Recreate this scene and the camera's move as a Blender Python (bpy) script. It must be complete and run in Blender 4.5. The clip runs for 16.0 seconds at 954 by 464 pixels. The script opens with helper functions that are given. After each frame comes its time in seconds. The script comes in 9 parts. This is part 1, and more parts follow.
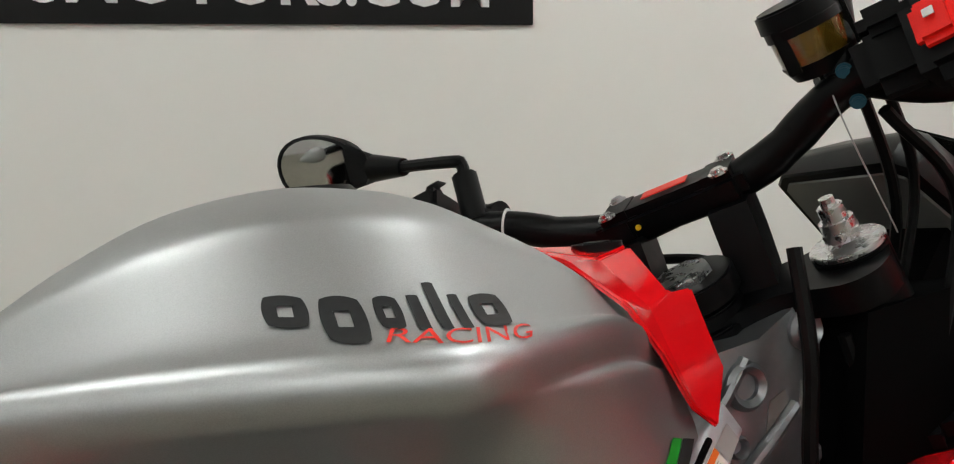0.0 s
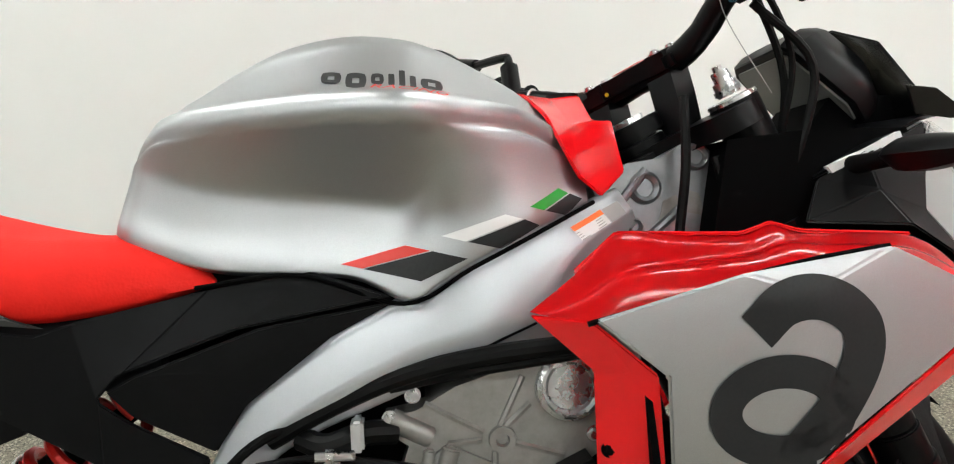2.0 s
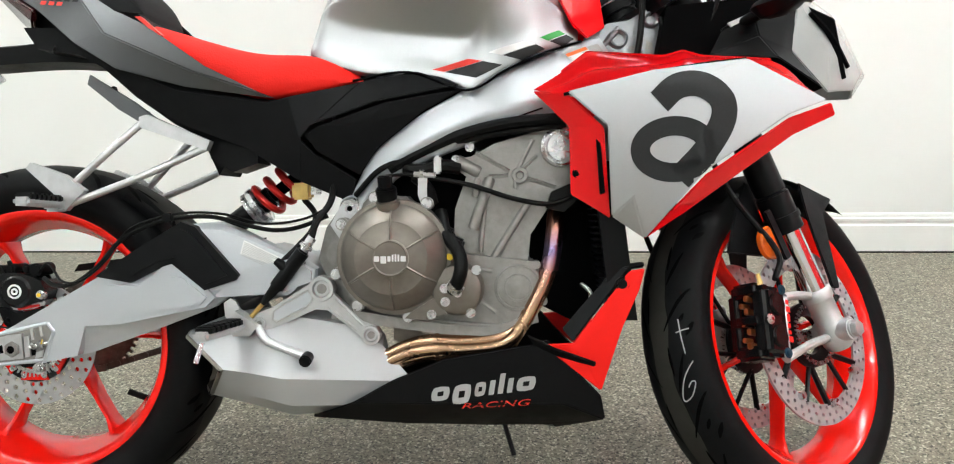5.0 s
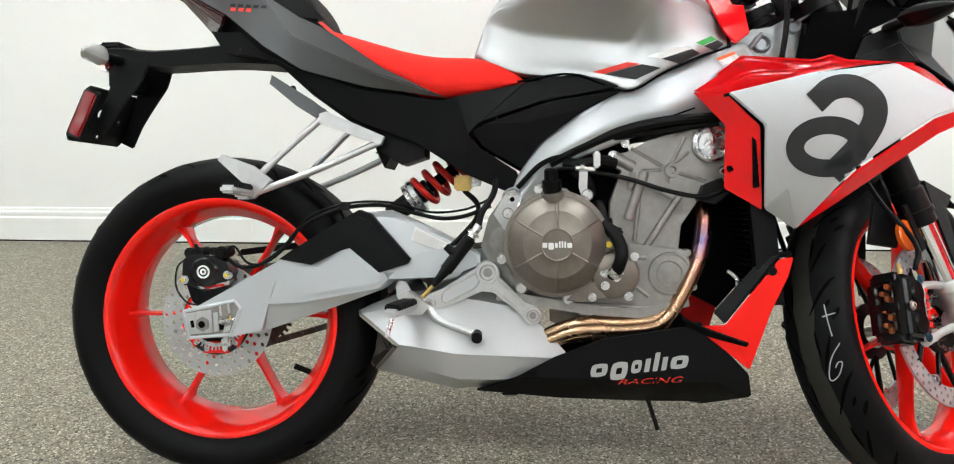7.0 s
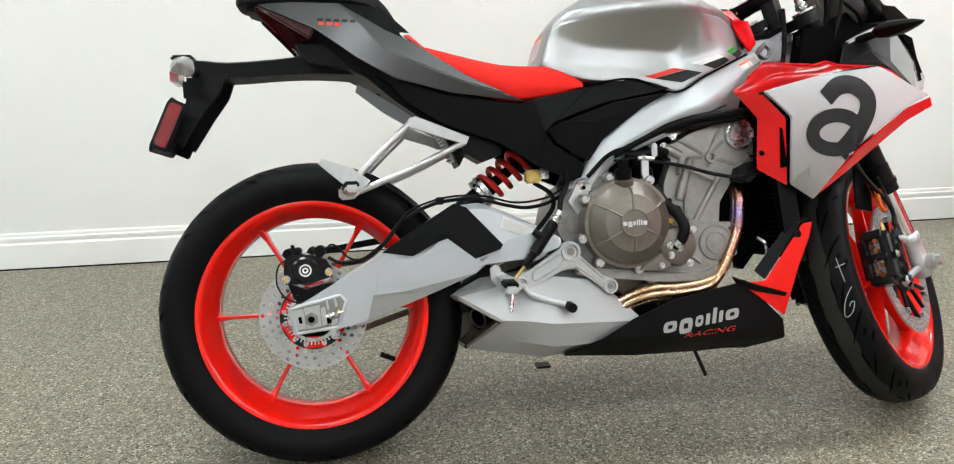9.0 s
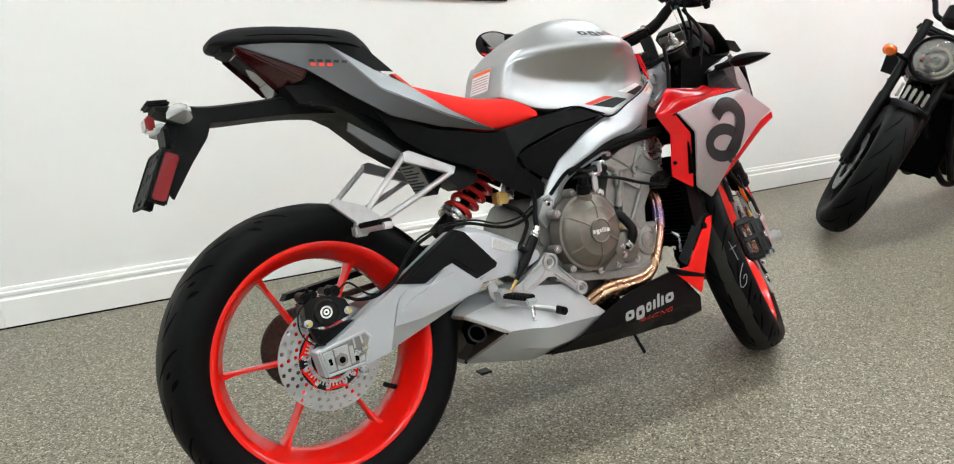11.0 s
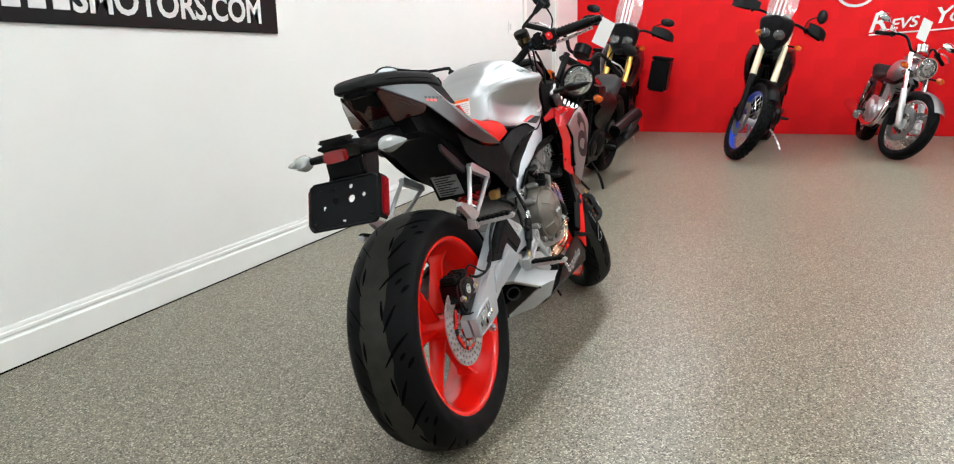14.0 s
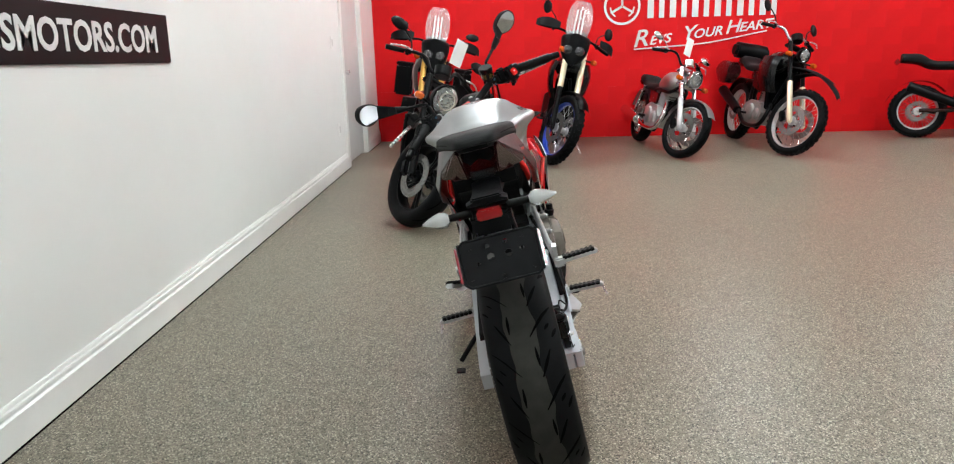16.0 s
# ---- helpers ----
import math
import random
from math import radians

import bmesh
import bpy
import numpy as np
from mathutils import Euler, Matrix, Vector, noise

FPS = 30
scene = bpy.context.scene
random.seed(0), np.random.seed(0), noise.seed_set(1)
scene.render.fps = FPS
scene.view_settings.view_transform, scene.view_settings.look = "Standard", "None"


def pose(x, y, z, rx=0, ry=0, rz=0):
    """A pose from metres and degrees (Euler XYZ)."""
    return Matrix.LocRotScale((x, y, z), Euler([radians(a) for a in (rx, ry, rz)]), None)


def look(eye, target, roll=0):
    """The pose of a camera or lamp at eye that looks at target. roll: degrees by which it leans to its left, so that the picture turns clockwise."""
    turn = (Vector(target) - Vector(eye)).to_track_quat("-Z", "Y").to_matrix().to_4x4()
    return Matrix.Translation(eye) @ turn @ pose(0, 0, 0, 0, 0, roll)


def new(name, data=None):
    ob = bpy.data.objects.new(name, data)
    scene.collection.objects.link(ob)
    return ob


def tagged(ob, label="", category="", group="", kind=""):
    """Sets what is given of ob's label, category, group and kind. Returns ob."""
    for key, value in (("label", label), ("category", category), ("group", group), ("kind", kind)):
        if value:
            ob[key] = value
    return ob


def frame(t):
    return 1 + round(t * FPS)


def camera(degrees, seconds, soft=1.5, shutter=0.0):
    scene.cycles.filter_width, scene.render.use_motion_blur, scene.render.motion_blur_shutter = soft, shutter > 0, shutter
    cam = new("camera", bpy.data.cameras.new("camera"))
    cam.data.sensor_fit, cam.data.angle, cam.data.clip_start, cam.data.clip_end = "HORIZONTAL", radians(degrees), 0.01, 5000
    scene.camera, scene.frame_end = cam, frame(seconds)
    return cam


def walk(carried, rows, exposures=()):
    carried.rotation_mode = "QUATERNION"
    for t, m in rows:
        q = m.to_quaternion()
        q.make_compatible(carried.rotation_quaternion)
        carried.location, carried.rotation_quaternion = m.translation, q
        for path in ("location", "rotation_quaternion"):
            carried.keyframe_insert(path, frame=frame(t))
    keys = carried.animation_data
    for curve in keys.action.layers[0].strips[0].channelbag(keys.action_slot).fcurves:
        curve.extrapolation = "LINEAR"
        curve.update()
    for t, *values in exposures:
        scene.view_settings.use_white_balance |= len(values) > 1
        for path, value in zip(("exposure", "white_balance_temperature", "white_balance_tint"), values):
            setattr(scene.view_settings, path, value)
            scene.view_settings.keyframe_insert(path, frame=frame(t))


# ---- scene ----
cam = camera(65.0, 16.0, 1.15)
PATH = [
    (0, (0.2612, 0.1777, 1.0832), (0.9133, 2.1046, 0.6004), -2.2),
    (0.5, (0.2748, 0.1118, 1.0696), (0.6573, 2.1067, 0.5795), -2.5),
    (1, (0.2916, -0.0146, 1.0560), (0.5643, 1.9991, 0.5669), -2.2),
    (1.5, (0.3229, -0.1202, 1.0476), (0.5340, 1.9029, 0.5659), -2.3),
    (2, (0.3699, -0.1996, 1.0006), (0.4807, 1.8267, 0.4969), -1.9),
    (2.5, (0.4065, -0.3051, 0.9567), (0.3846, 1.7242, 0.4562), -2.0),
    (3, (0.4284, -0.4368, 0.9400), (0.3334, 1.5832, 0.4144), -2.4),
    (3.5, (0.4452, -0.5800, 0.9191), (0.3219, 1.4337, 0.3726), -2.3),
    (3.7, (0.4713, -0.6165, 0.8888), (0.3323, 1.4003, 0.3579), -2.3),
    (5.8, (0.4128, -0.8611, 0.8606), (0.2215, 1.1464, 0.3140), -1.0),
    (6, (0.3762, -0.8726, 0.8606), (0.1756, 1.1338, 0.3120), -1.0),
    (6.5, (0.2916, -0.8966, 0.8627), (0.0627, 1.1077, 0.3161), -1.1),
    (7, (0.2278, -0.9269, 0.8773), (-0.0125, 1.0784, 0.3402), -1.2),
    (7.5, (0.1547, -0.9729, 0.8898), (-0.0899, 1.0325, 0.3538), -1.2),
    (8, (0.0512, -0.9854, 0.8251), (-0.1808, 1.0231, 0.2932), -1.2),
    (8.5, (-0.0857, -1.0283, 0.8386), (-0.0585, 0.9948, 0.3120), -1.2),
    (9, (-0.2822, -1.1140, 0.8867), (-0.0502, 0.8977, 0.3715), -1.4),
    (9.5, (-0.4399, -1.1119, 0.9128), (-0.1149, 0.8903, 0.4071), -1.6),
    (10, (-0.5361, -1.0669, 0.9494), (0.0115, 0.8872, 0.4468), -1.6),
    (10.2, (-0.6061, -1.0523, 0.9515), (0.0491, 0.8673, 0.4489), -1.7),
    (12.3, (-1.5341, -0.9321, 1.0090), (-0.0794, 0.4838, 0.5116), -2.2),
    (12.5, (-1.6501, -0.8997, 1.0194), (-0.1327, 0.4504, 0.5251), -2.2),
    (13, (-1.8277, -0.7493, 1.0037), (-0.2132, 0.4807, 0.5053), -2.1),
    (13.5, (-1.9343, -0.5800, 1.0341), (-0.1724, 0.4222, 0.5231), -2.1),
    (14, (-2.1914, -0.3940, 1.0664), (-0.3313, 0.4128, 0.5607), -1.8),
    (14.5, (-2.3230, -0.1871, 1.0529), (-0.4190, 0.5058, 0.5387), -1.7),
    (15, (-2.3366, 0.0449, 1.0727), (-0.3710, 0.5277, 0.5502), -1.6),
    (15.5, (-2.3847, 0.3062, 1.1438), (-0.3772, 0.5538, 0.6192), -1.6),
    (16, (-2.4631, 0.5518, 1.2295), (-0.4420, 0.6374, 0.7049), -1.6),
]
EXPOSURES = [(0.0, -0.76, 6700, 10), (0.5, -0.64, 6700, 10), (1.0, -0.40, 6600, 10), (1.5, -0.18, 6550, 10), (2.5, 0.02, 6500, 10), (3.5, 0.19, 6450, 10), (6.0, 0.23, 6400, 10), (9.0, 0.11, 6350, 10), (12.5, 0.03, 6300, 10), (14.5, -0.02, 6250, 10), (15.2, -0.08, 6250, 10), (16.0, -0.15, 6250, 10)]
LAMP_POWER = 37.5
walk(cam, [(t, look(eye, target, roll)) for t, eye, target, roll in PATH], EXPOSURES)

# ---- world and lamps ----
WALL_Y, RED_X, WEST_X, SOUTH_Y, CEIL = 2.135, 6.86, -5.6, -6.4, 3.05
world = bpy.data.worlds.new("world")
scene.world = world
world.use_nodes = True
world.node_tree.nodes["Background"].inputs[0].default_value = (0.9, 0.95, 1.0, 1)
world.node_tree.nodes["Background"].inputs[1].default_value = 0.15


# ---- materials ----
class Mat:
    """A small wrapper round a node material."""

    def __init__(self, name, color, rough=0.5, metal=0.0, coat=0.0, spec=0.5):
        self.m = bpy.data.materials.new(name)
        self.m.use_nodes = True
        self.t = self.m.node_tree
        self.b = self.t.nodes["Principled BSDF"]
        self.set("Base Color", (*color, 1))
        self.set("Roughness", rough)
        self.set("Metallic", metal)
        self.set("Coat Weight", coat)
        self.set("Specular IOR Level", spec)
        self.color, self.rough = color, rough
        self.place = None

    def set(self, key, value):
        self.b.inputs[key].default_value = value

    def node(self, kind, **values):
        n = self.t.nodes.new(kind)
        for k, v in values.items():
            n.inputs[k.replace("_", " ")].default_value = v
        return n

    def link(self, a, b):
        self.t.links.new(a, b)

    def coords(self):
        if not self.place:
            self.place = self.node("ShaderNodeTexCoord").outputs["Object"]
        return self.place

    def noise(self, scale, detail=4.0, rough=0.6):
        n = self.node("ShaderNodeTexNoise", Scale=scale, Detail=detail, Roughness=rough)
        self.link(self.coords(), n.inputs["Vector"])
        return n.outputs["Fac"]

    def ramp(self, fac, stops):
        r = self.node("ShaderNodeValToRGB")
        e = r.color_ramp.elements
        while len(e) < len(stops):
            e.new(0.5)
        for k, (at, c) in zip(e, stops):
            k.position, k.color = at, (*c, 1)
        self.link(fac, r.inputs["Fac"])
        return r.outputs["Color"]

    def vary(self, scale, amount, detail=5.0):
        """Colour drifting round the base colour."""
        lo = [max(0.0, c * (1 - amount)) for c in self.color]
        hi = [min(1.0, c * (1 + amount)) for c in self.color]
        self.link(self.ramp(self.noise(scale, detail), [(0.3, lo), (0.7, hi)]), self.b.inputs["Base Color"])
        return self

    def gloss(self, scale, lo, hi):
        r = self.node("ShaderNodeMapRange", From_Min=0.3, From_Max=0.7, To_Min=lo, To_Max=hi)
        self.link(self.noise(scale), r.inputs["Value"])
        self.link(r.outputs["Result"], self.b.inputs["Roughness"])
        return self

    def bump(self, scale, strength, dist=0.001, height=None):
        b = self.node("ShaderNodeBump", Strength=strength, Distance=dist)
        self.link(height or self.noise(scale, 3.0), b.inputs["Height"])
        old = self.b.inputs["Normal"].links
        if old:
            self.link(old[0].from_socket, b.inputs["Normal"])
        self.link(b.outputs["Normal"], self.b.inputs["Normal"])
        return self


def flake_paint(name, color, rough, metal, coat, spec=0.5):
    m = Mat(name, color, rough, metal, coat)
    m.vary(1400.0, 0.07, 2.0).bump(6.0, 0.03, 0.004)
    m.set("Specular IOR Level", spec)
    m.set("Coat Roughness", 0.35 if rough > 0.3 else 0.04)
    return m.m


SILVER = flake_paint("satin_silver_paint", (0.45, 0.46, 0.475), 0.43, 1.0, 0.0)
GREY = flake_paint("satin_grey_paint", (0.09, 0.0925, 0.097), 0.36, 0.85, 0.06)
FRAME = flake_paint("frame_silver_paint", (0.50, 0.525, 0.56), 0.40, 0.48, 0.06)
RED = flake_paint("gloss_red_paint", (0.80, 0.006, 0.010), 0.14, 0.0, 0.3, 0.35)
RIM_RED = flake_paint("wheel_red_paint", (0.84, 0.009, 0.004), 0.22, 0.0, 0.4, 0.3)
SATIN_RED = flake_paint("satin_red_paint", (0.88, 0.012, 0.008), 0.5, 0.0, 0.0, 0.2)
BLACK_PAINT = flake_paint("gloss_black_paint", (0.004, 0.004, 0.0045), 0.24, 0.0, 0.15, 0.25)
PLASTIC = Mat("black_textured_plastic", (0.0055, 0.0057, 0.0065), 0.55, spec=0.10).vary(40.0, 0.15).bump(2500.0, 0.25, 0.0004).gloss(25.0, 0.46, 0.58).m
SATIN_BLACK = Mat("satin_black_paint", (0.0025, 0.0025, 0.003), 0.4, spec=0.13).gloss(30.0, 0.3, 0.44).bump(1800.0, 0.08, 0.0003).m
# near-black for dark parts, and for filler blocks that stand in for shade
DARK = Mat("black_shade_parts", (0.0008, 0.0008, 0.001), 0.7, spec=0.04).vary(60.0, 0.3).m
RUBBER = Mat("tyre_rubber", (0.0032, 0.0033, 0.0038), 0.5, spec=0.10).vary(14.0, 0.2).bump(700.0, 0.12, 0.0006).gloss(9.0, 0.46, 0.66).m
WORN_RUBBER = Mat("scuffed_tyre_rubber", (0.021, 0.020, 0.0175), 0.66, spec=0.2).vary(22.0, 0.22).bump(700.0, 0.18, 0.0006).m
HOSE = Mat("black_rubber_hose", (0.0018, 0.0018, 0.002), 0.5, spec=0.14).bump(600.0, 0.1, 0.0004).m
CAST = Mat("cast_engine_alloy", (0.27, 0.26, 0.25), 0.5, 0.65).vary(70.0, 0.12).bump(900.0, 0.28, 0.0006).gloss(40.0, 0.44, 0.6).m
BRONZE = Mat("bronze_grey_engine_cover", (0.17, 0.15, 0.13), 0.42, 0.6).vary(60.0, 0.1).bump(1400.0, 0.15, 0.0004).m
ALLOY = Mat("bright_cast_alloy", (0.53, 0.535, 0.545), 0.42, 0.75).vary(60.0, 0.08).bump(900.0, 0.14, 0.0004).m
STEEL = Mat("brushed_steel", (0.62, 0.62, 0.63), 0.26, 1.0).gloss(90.0, 0.2, 0.36).m
CHROME = Mat("chrome", (0.78, 0.79, 0.8), 0.07, 1.0).gloss(12.0, 0.05, 0.12).m
WORN_DISC = Mat("worn_brake_steel", (0.20, 0.195, 0.19), 0.42, 0.9).gloss(120.0, 0.36, 0.5).m
DISC = Mat("ground_brake_steel", (0.46, 0.46, 0.47), 0.36, 0.65).gloss(160.0, 0.36, 0.52).m
CHAIN = Mat("oiled_chain_steel", (0.10, 0.085, 0.075), 0.42, 0.85).vary(90.0, 0.3).m
RED_PART = Mat("red_anodised", (0.62, 0.02, 0.015), 0.32, 0.35).m
BRASS = Mat("brass_yellow", (0.52, 0.36, 0.12), 0.4, 0.6).vary(50.0, 0.15).m
BURNT = Mat("heat_stained_steel", (0.055, 0.045, 0.036), 0.5, 0.6).vary(30.0, 0.3).m
END_GREY = Mat("warm_grey_cast_steel", (0.24, 0.225, 0.20), 0.45, 0.6).vary(50.0, 0.15).bump(900.0, 0.2, 0.0004).m
SIL_PAINT = flake_paint("silencer_silver_paint", (0.44, 0.45, 0.465), 0.48, 0.25, 0.0, 0.3)
HEAD_ALLOY = Mat("grey_cast_alloy", (0.25, 0.258, 0.275), 0.36, 0.85).vary(60.0, 0.1).bump(900.0, 0.2, 0.0004).m
COPPER = Mat("copper_pad_metal", (0.30, 0.085, 0.025), 0.45, 0.6).vary(60.0, 0.25).m
WHITE_DECAL = Mat("white_decal", (0.74, 0.74, 0.74), 0.4).m
DARK_DECAL = Mat("charcoal_decal", (0.018, 0.0185, 0.02), 0.45, spec=0.25).vary(300.0, 0.1).m
GREEN_DECAL = Mat("green_decal", (0.01, 0.30, 0.03), 0.4).m
RED_DECAL = Mat("red_decal", (0.75, 0.03, 0.018), 0.4).m
ORANGE_DECAL = Mat("orange_decal", (0.85, 0.16, 0.02), 0.4).m
GREY_DECAL = Mat("grey_decal", (0.35, 0.35, 0.35), 0.45).m
YELLOW_DECAL = Mat("yellow_decal", (0.8, 0.55, 0.02), 0.4).m
BLUE_BOLT = Mat("blue_bolt_steel", (0.03, 0.10, 0.16), 0.3, 0.8).m
BLUE_RIM = Mat("blue_rim_paint", (0.01, 0.05, 0.42), 0.35, 0.2, 0.3).m
GOLD = Mat("gold_fork_tube", (0.62, 0.38, 0.09), 0.3, 0.8).gloss(60.0, 0.24, 0.4).m
MAROON = Mat("dark_red_paint", (0.035, 0.004, 0.005), 0.25, 0.2, 0.5).m
PALE = Mat("pale_fork_tube", (0.72, 0.64, 0.46), 0.34, 0.5).m
MIRROR = Mat("mirror_glass", (0.75, 0.76, 0.77), 0.03, 1.0).m
# base colour raised to grey to imitate the ceiling mirrored in the glass
DASH = Mat("display_glass", (0.20, 0.20, 0.195), 0.28, 0.0, 0.3).m
PAPER = Mat("white_paper", (0.8, 0.8, 0.79), 0.6).vary(6.0, 0.04).m


def lens_plastic(name, color, rough=0.12, through_light=0.35):
    m = Mat(name, color, rough, 0.0, 0.6)
    m.set("Transmission Weight", through_light)
    m.set("IOR", 1.45)
    m.bump(420.0, 0.25, 0.001)
    return m.m


RED_LENS = lens_plastic("red_reflector", (0.34, 0.005, 0.010))
DARK_LENS = lens_plastic("dark_red_lamp", (0.035, 0.0012, 0.002), 0.08, 0.0)
AMBER = lens_plastic("amber_reflector", (0.85, 0.14, 0.01))
CLEAR_LENS = lens_plastic("pale_lamp_lens", (0.50, 0.51, 0.51), 0.15, 0.35)
SMOKE = lens_plastic("smoked_reservoir", (0.16, 0.09, 0.012), 0.08, 0.45)
GLASS = lens_plastic("clear_screen", (0.92, 0.94, 0.94), 0.02, 0.92)
HEADLIGHT = lens_plastic("headlamp_glass", (0.85, 0.87, 0.88), 0.04, 0.92)
SMOKED_GLASS = lens_plastic("smoked_headlamp_glass", (0.05, 0.055, 0.06), 0.06, 0.3)


def seat_cloth(name, color):
    m = Mat(name, color, 0.65, spec=0.2)
    v = m.node("ShaderNodeTexVoronoi", Scale=330.0)
    m.link(m.coords(), v.inputs["Vector"])
    m.bump(0, 0.35, 0.0008, v.outputs["Distance"]).bump(24.0, 0.12, 0.004)
    m.vary(18.0, 0.07)
    return m.m


SEAT_RED = seat_cloth("red_seat_cover", (0.86, 0.018, 0.012))
SEAT_BLACK = seat_cloth("black_seat_cover", (0.008, 0.008, 0.009))


def exhaust_metal():
    """Header steel, heat-tinted from pale copper to violet near the head."""
    m = Mat("heat_tinted_header", (0.6, 0.42, 0.3), 0.24, 1.0)
    s = m.node("ShaderNodeSeparateXYZ")
    m.link(m.coords(), s.inputs[0])
    r = m.node("ShaderNodeMapRange", From_Min=0.25, From_Max=0.52)
    m.link(s.outputs["Z"], r.inputs["Value"])
    a = m.node("ShaderNodeMath")
    a.operation = "ADD"
    n = m.node("ShaderNodeMath")
    n.operation = "MULTIPLY_ADD"
    n.inputs[1].default_value, n.inputs[2].default_value = 0.22, -0.11
    m.link(m.noise(9.0, 2.0), n.inputs[0])
    m.link(r.outputs["Result"], a.inputs[0])
    m.link(n.outputs[0], a.inputs[1])
    m.link(m.ramp(a.outputs[0], [(0.0, (0.66, 0.45, 0.30)), (0.45, (0.60, 0.36, 0.22)), (0.68, (0.46, 0.25, 0.2)), (0.85, (0.2, 0.16, 0.3)), (1.0, (0.3, 0.14, 0.1))]), m.b.inputs["Base Color"])
    return m.gloss(14.0, 0.2, 0.3).m


HEADER_PIPE = exhaust_metal()


def flake_floor():
    """Grey epoxy with scattered chips, worn to uneven gloss."""
    m = Mat("epoxy_chip_floor", (0.23, 0.215, 0.19), 0.3)
    v = m.node("ShaderNodeTexVoronoi", Scale=240.0)
    m.link(m.coords(), v.inputs["Vector"])
    s = m.node("ShaderNodeSeparateColor")
    m.link(v.outputs["Color"], s.inputs[0])
    chips = m.ramp(s.outputs[0], [(0.0, (0.022, 0.019, 0.014)), (0.15, (0.072, 0.063, 0.047)), (0.32, (0.167, 0.150, 0.114)), (0.82, (0.212, 0.193, 0.149)), (0.96, (0.48, 0.445, 0.365))])
    big = m.ramp(m.noise(0.9, 6.0), [(0.3, (0.95, 0.94, 0.92)), (0.7, (1.07, 1.06, 1.03))])
    x = m.node("ShaderNodeMix")
    x.data_type, x.blend_type = "RGBA", "MULTIPLY"
    x.inputs[0].default_value = 1.0
    m.link(chips, x.inputs[6])
    m.link(big, x.inputs[7])
    m.link(x.outputs[2], m.b.inputs["Base Color"])
    m.gloss(45.0, 0.32, 0.44)
    m.set("Specular IOR Level", 0.36)
    m.bump(0, 0.12, 0.0008, s.outputs[1])
    return m.m


FLOOR = flake_floor()
WHITE_WALL = Mat("white_wall_paint", (0.80, 0.80, 0.785), 0.5).vary(1.3, 0.02).bump(160.0, 0.07, 0.001).gloss(2.5, 0.42, 0.58).m
# grey of the unseen walls, chosen for how much light they throw back
GREY_WALL = Mat("unseen_wall_grey", (0.50, 0.50, 0.49), 0.6, spec=0.3).vary(1.5, 0.1).bump(90.0, 0.1, 0.001).m
TRIM_WHITE = Mat("white_trim_paint", (0.82, 0.82, 0.80), 0.32).vary(5.0, 0.025).bump(40.0, 0.03, 0.001).m
RED_WALL = Mat("red_wall_paint", (0.68, 0.0065, 0.009), 0.55, spec=0.18).vary(1.1, 0.08).bump(60.0, 0.12, 0.002).m
CEILING = Mat("ceiling_tile", (0.78, 0.78, 0.76), 0.8).vary(30.0, 0.05).bump(120.0, 0.3, 0.002).m
DOOR_GREY = Mat("pale_door_paint", (0.62, 0.61, 0.60), 0.45).vary(4.0, 0.04).bump(60.0, 0.05, 0.001).m
SIGN_BLACK = Mat("black_sign_board", (0.006, 0.006, 0.007), 0.45, spec=0.2).vary(8.0, 0.2).m
LAMP = bpy.data.materials.new("lamp_diffuser")
LAMP.use_nodes = True
LAMP.node_tree.nodes["Principled BSDF"].inputs["Emission Color"].default_value = (0.93, 0.98, 0.95, 1)
LAMP.node_tree.nodes["Principled BSDF"].inputs["Emission Strength"].default_value = LAMP_POWER


# ---- shapes ----
from mathutils.bvhtree import BVHTree

def mirror(bm):
    """The same shape on the other side of the centre plane."""
    b = bm.copy()
    for v in b.verts:
        v.co.y = -v.co.y
    bmesh.ops.reverse_faces(b, faces=b.faces)
    return b


def join(*bms):
    out = bmesh.new()
    for b in bms:
        me = bpy.data.meshes.new("t")
        b.to_mesh(me)
        out.from_mesh(me)
        bpy.data.meshes.remove(me)
    return out


def finish(bm, sharp=35.0):
    bmesh.ops.recalc_face_normals(bm, faces=bm.faces)
    for f in bm.faces:
        f.smooth = True
    for e in bm.edges:
        if len(e.link_faces) == 2 and e.calc_face_angle(0) > radians(sharp):
            e.smooth = False
    return bm


def thing(name, m, label, category, group="", kind=""):
    ob = new(name)
    ob.empty_display_size = 0.1
    ob.matrix_world = m
    return tagged(ob, label, category, group, kind)


def part(name, bm, material, parent=None, label="", sharp=35.0):
    finish(bm, sharp)
    me = bpy.data.meshes.new(name)
    bm.to_mesh(me)
    me.materials.append(material)
    ob = new(name, me)
    ob.parent = parent
    if label:
        tagged(ob, label)
    return ob


def islands(name, bm, material, parent, label=""):
    """Every loose piece of a mesh as a part of its own."""
    left = set(bm.verts)
    while left:
        todo, seen = [left.pop()], []
        while todo:
            v = todo.pop()
            seen.append(v)
            for e in v.link_edges:
                w = e.other_vert(v)
                if w in left:
                    left.discard(w)
                    todo.append(w)
        one = bmesh.new()
        copy = {v: one.verts.new(v.co) for v in seen}
        for f in {f for v in seen for f in v.link_faces}:
            one.faces.new([copy[v] for v in f.verts])
        part(name, one, material, parent, label)


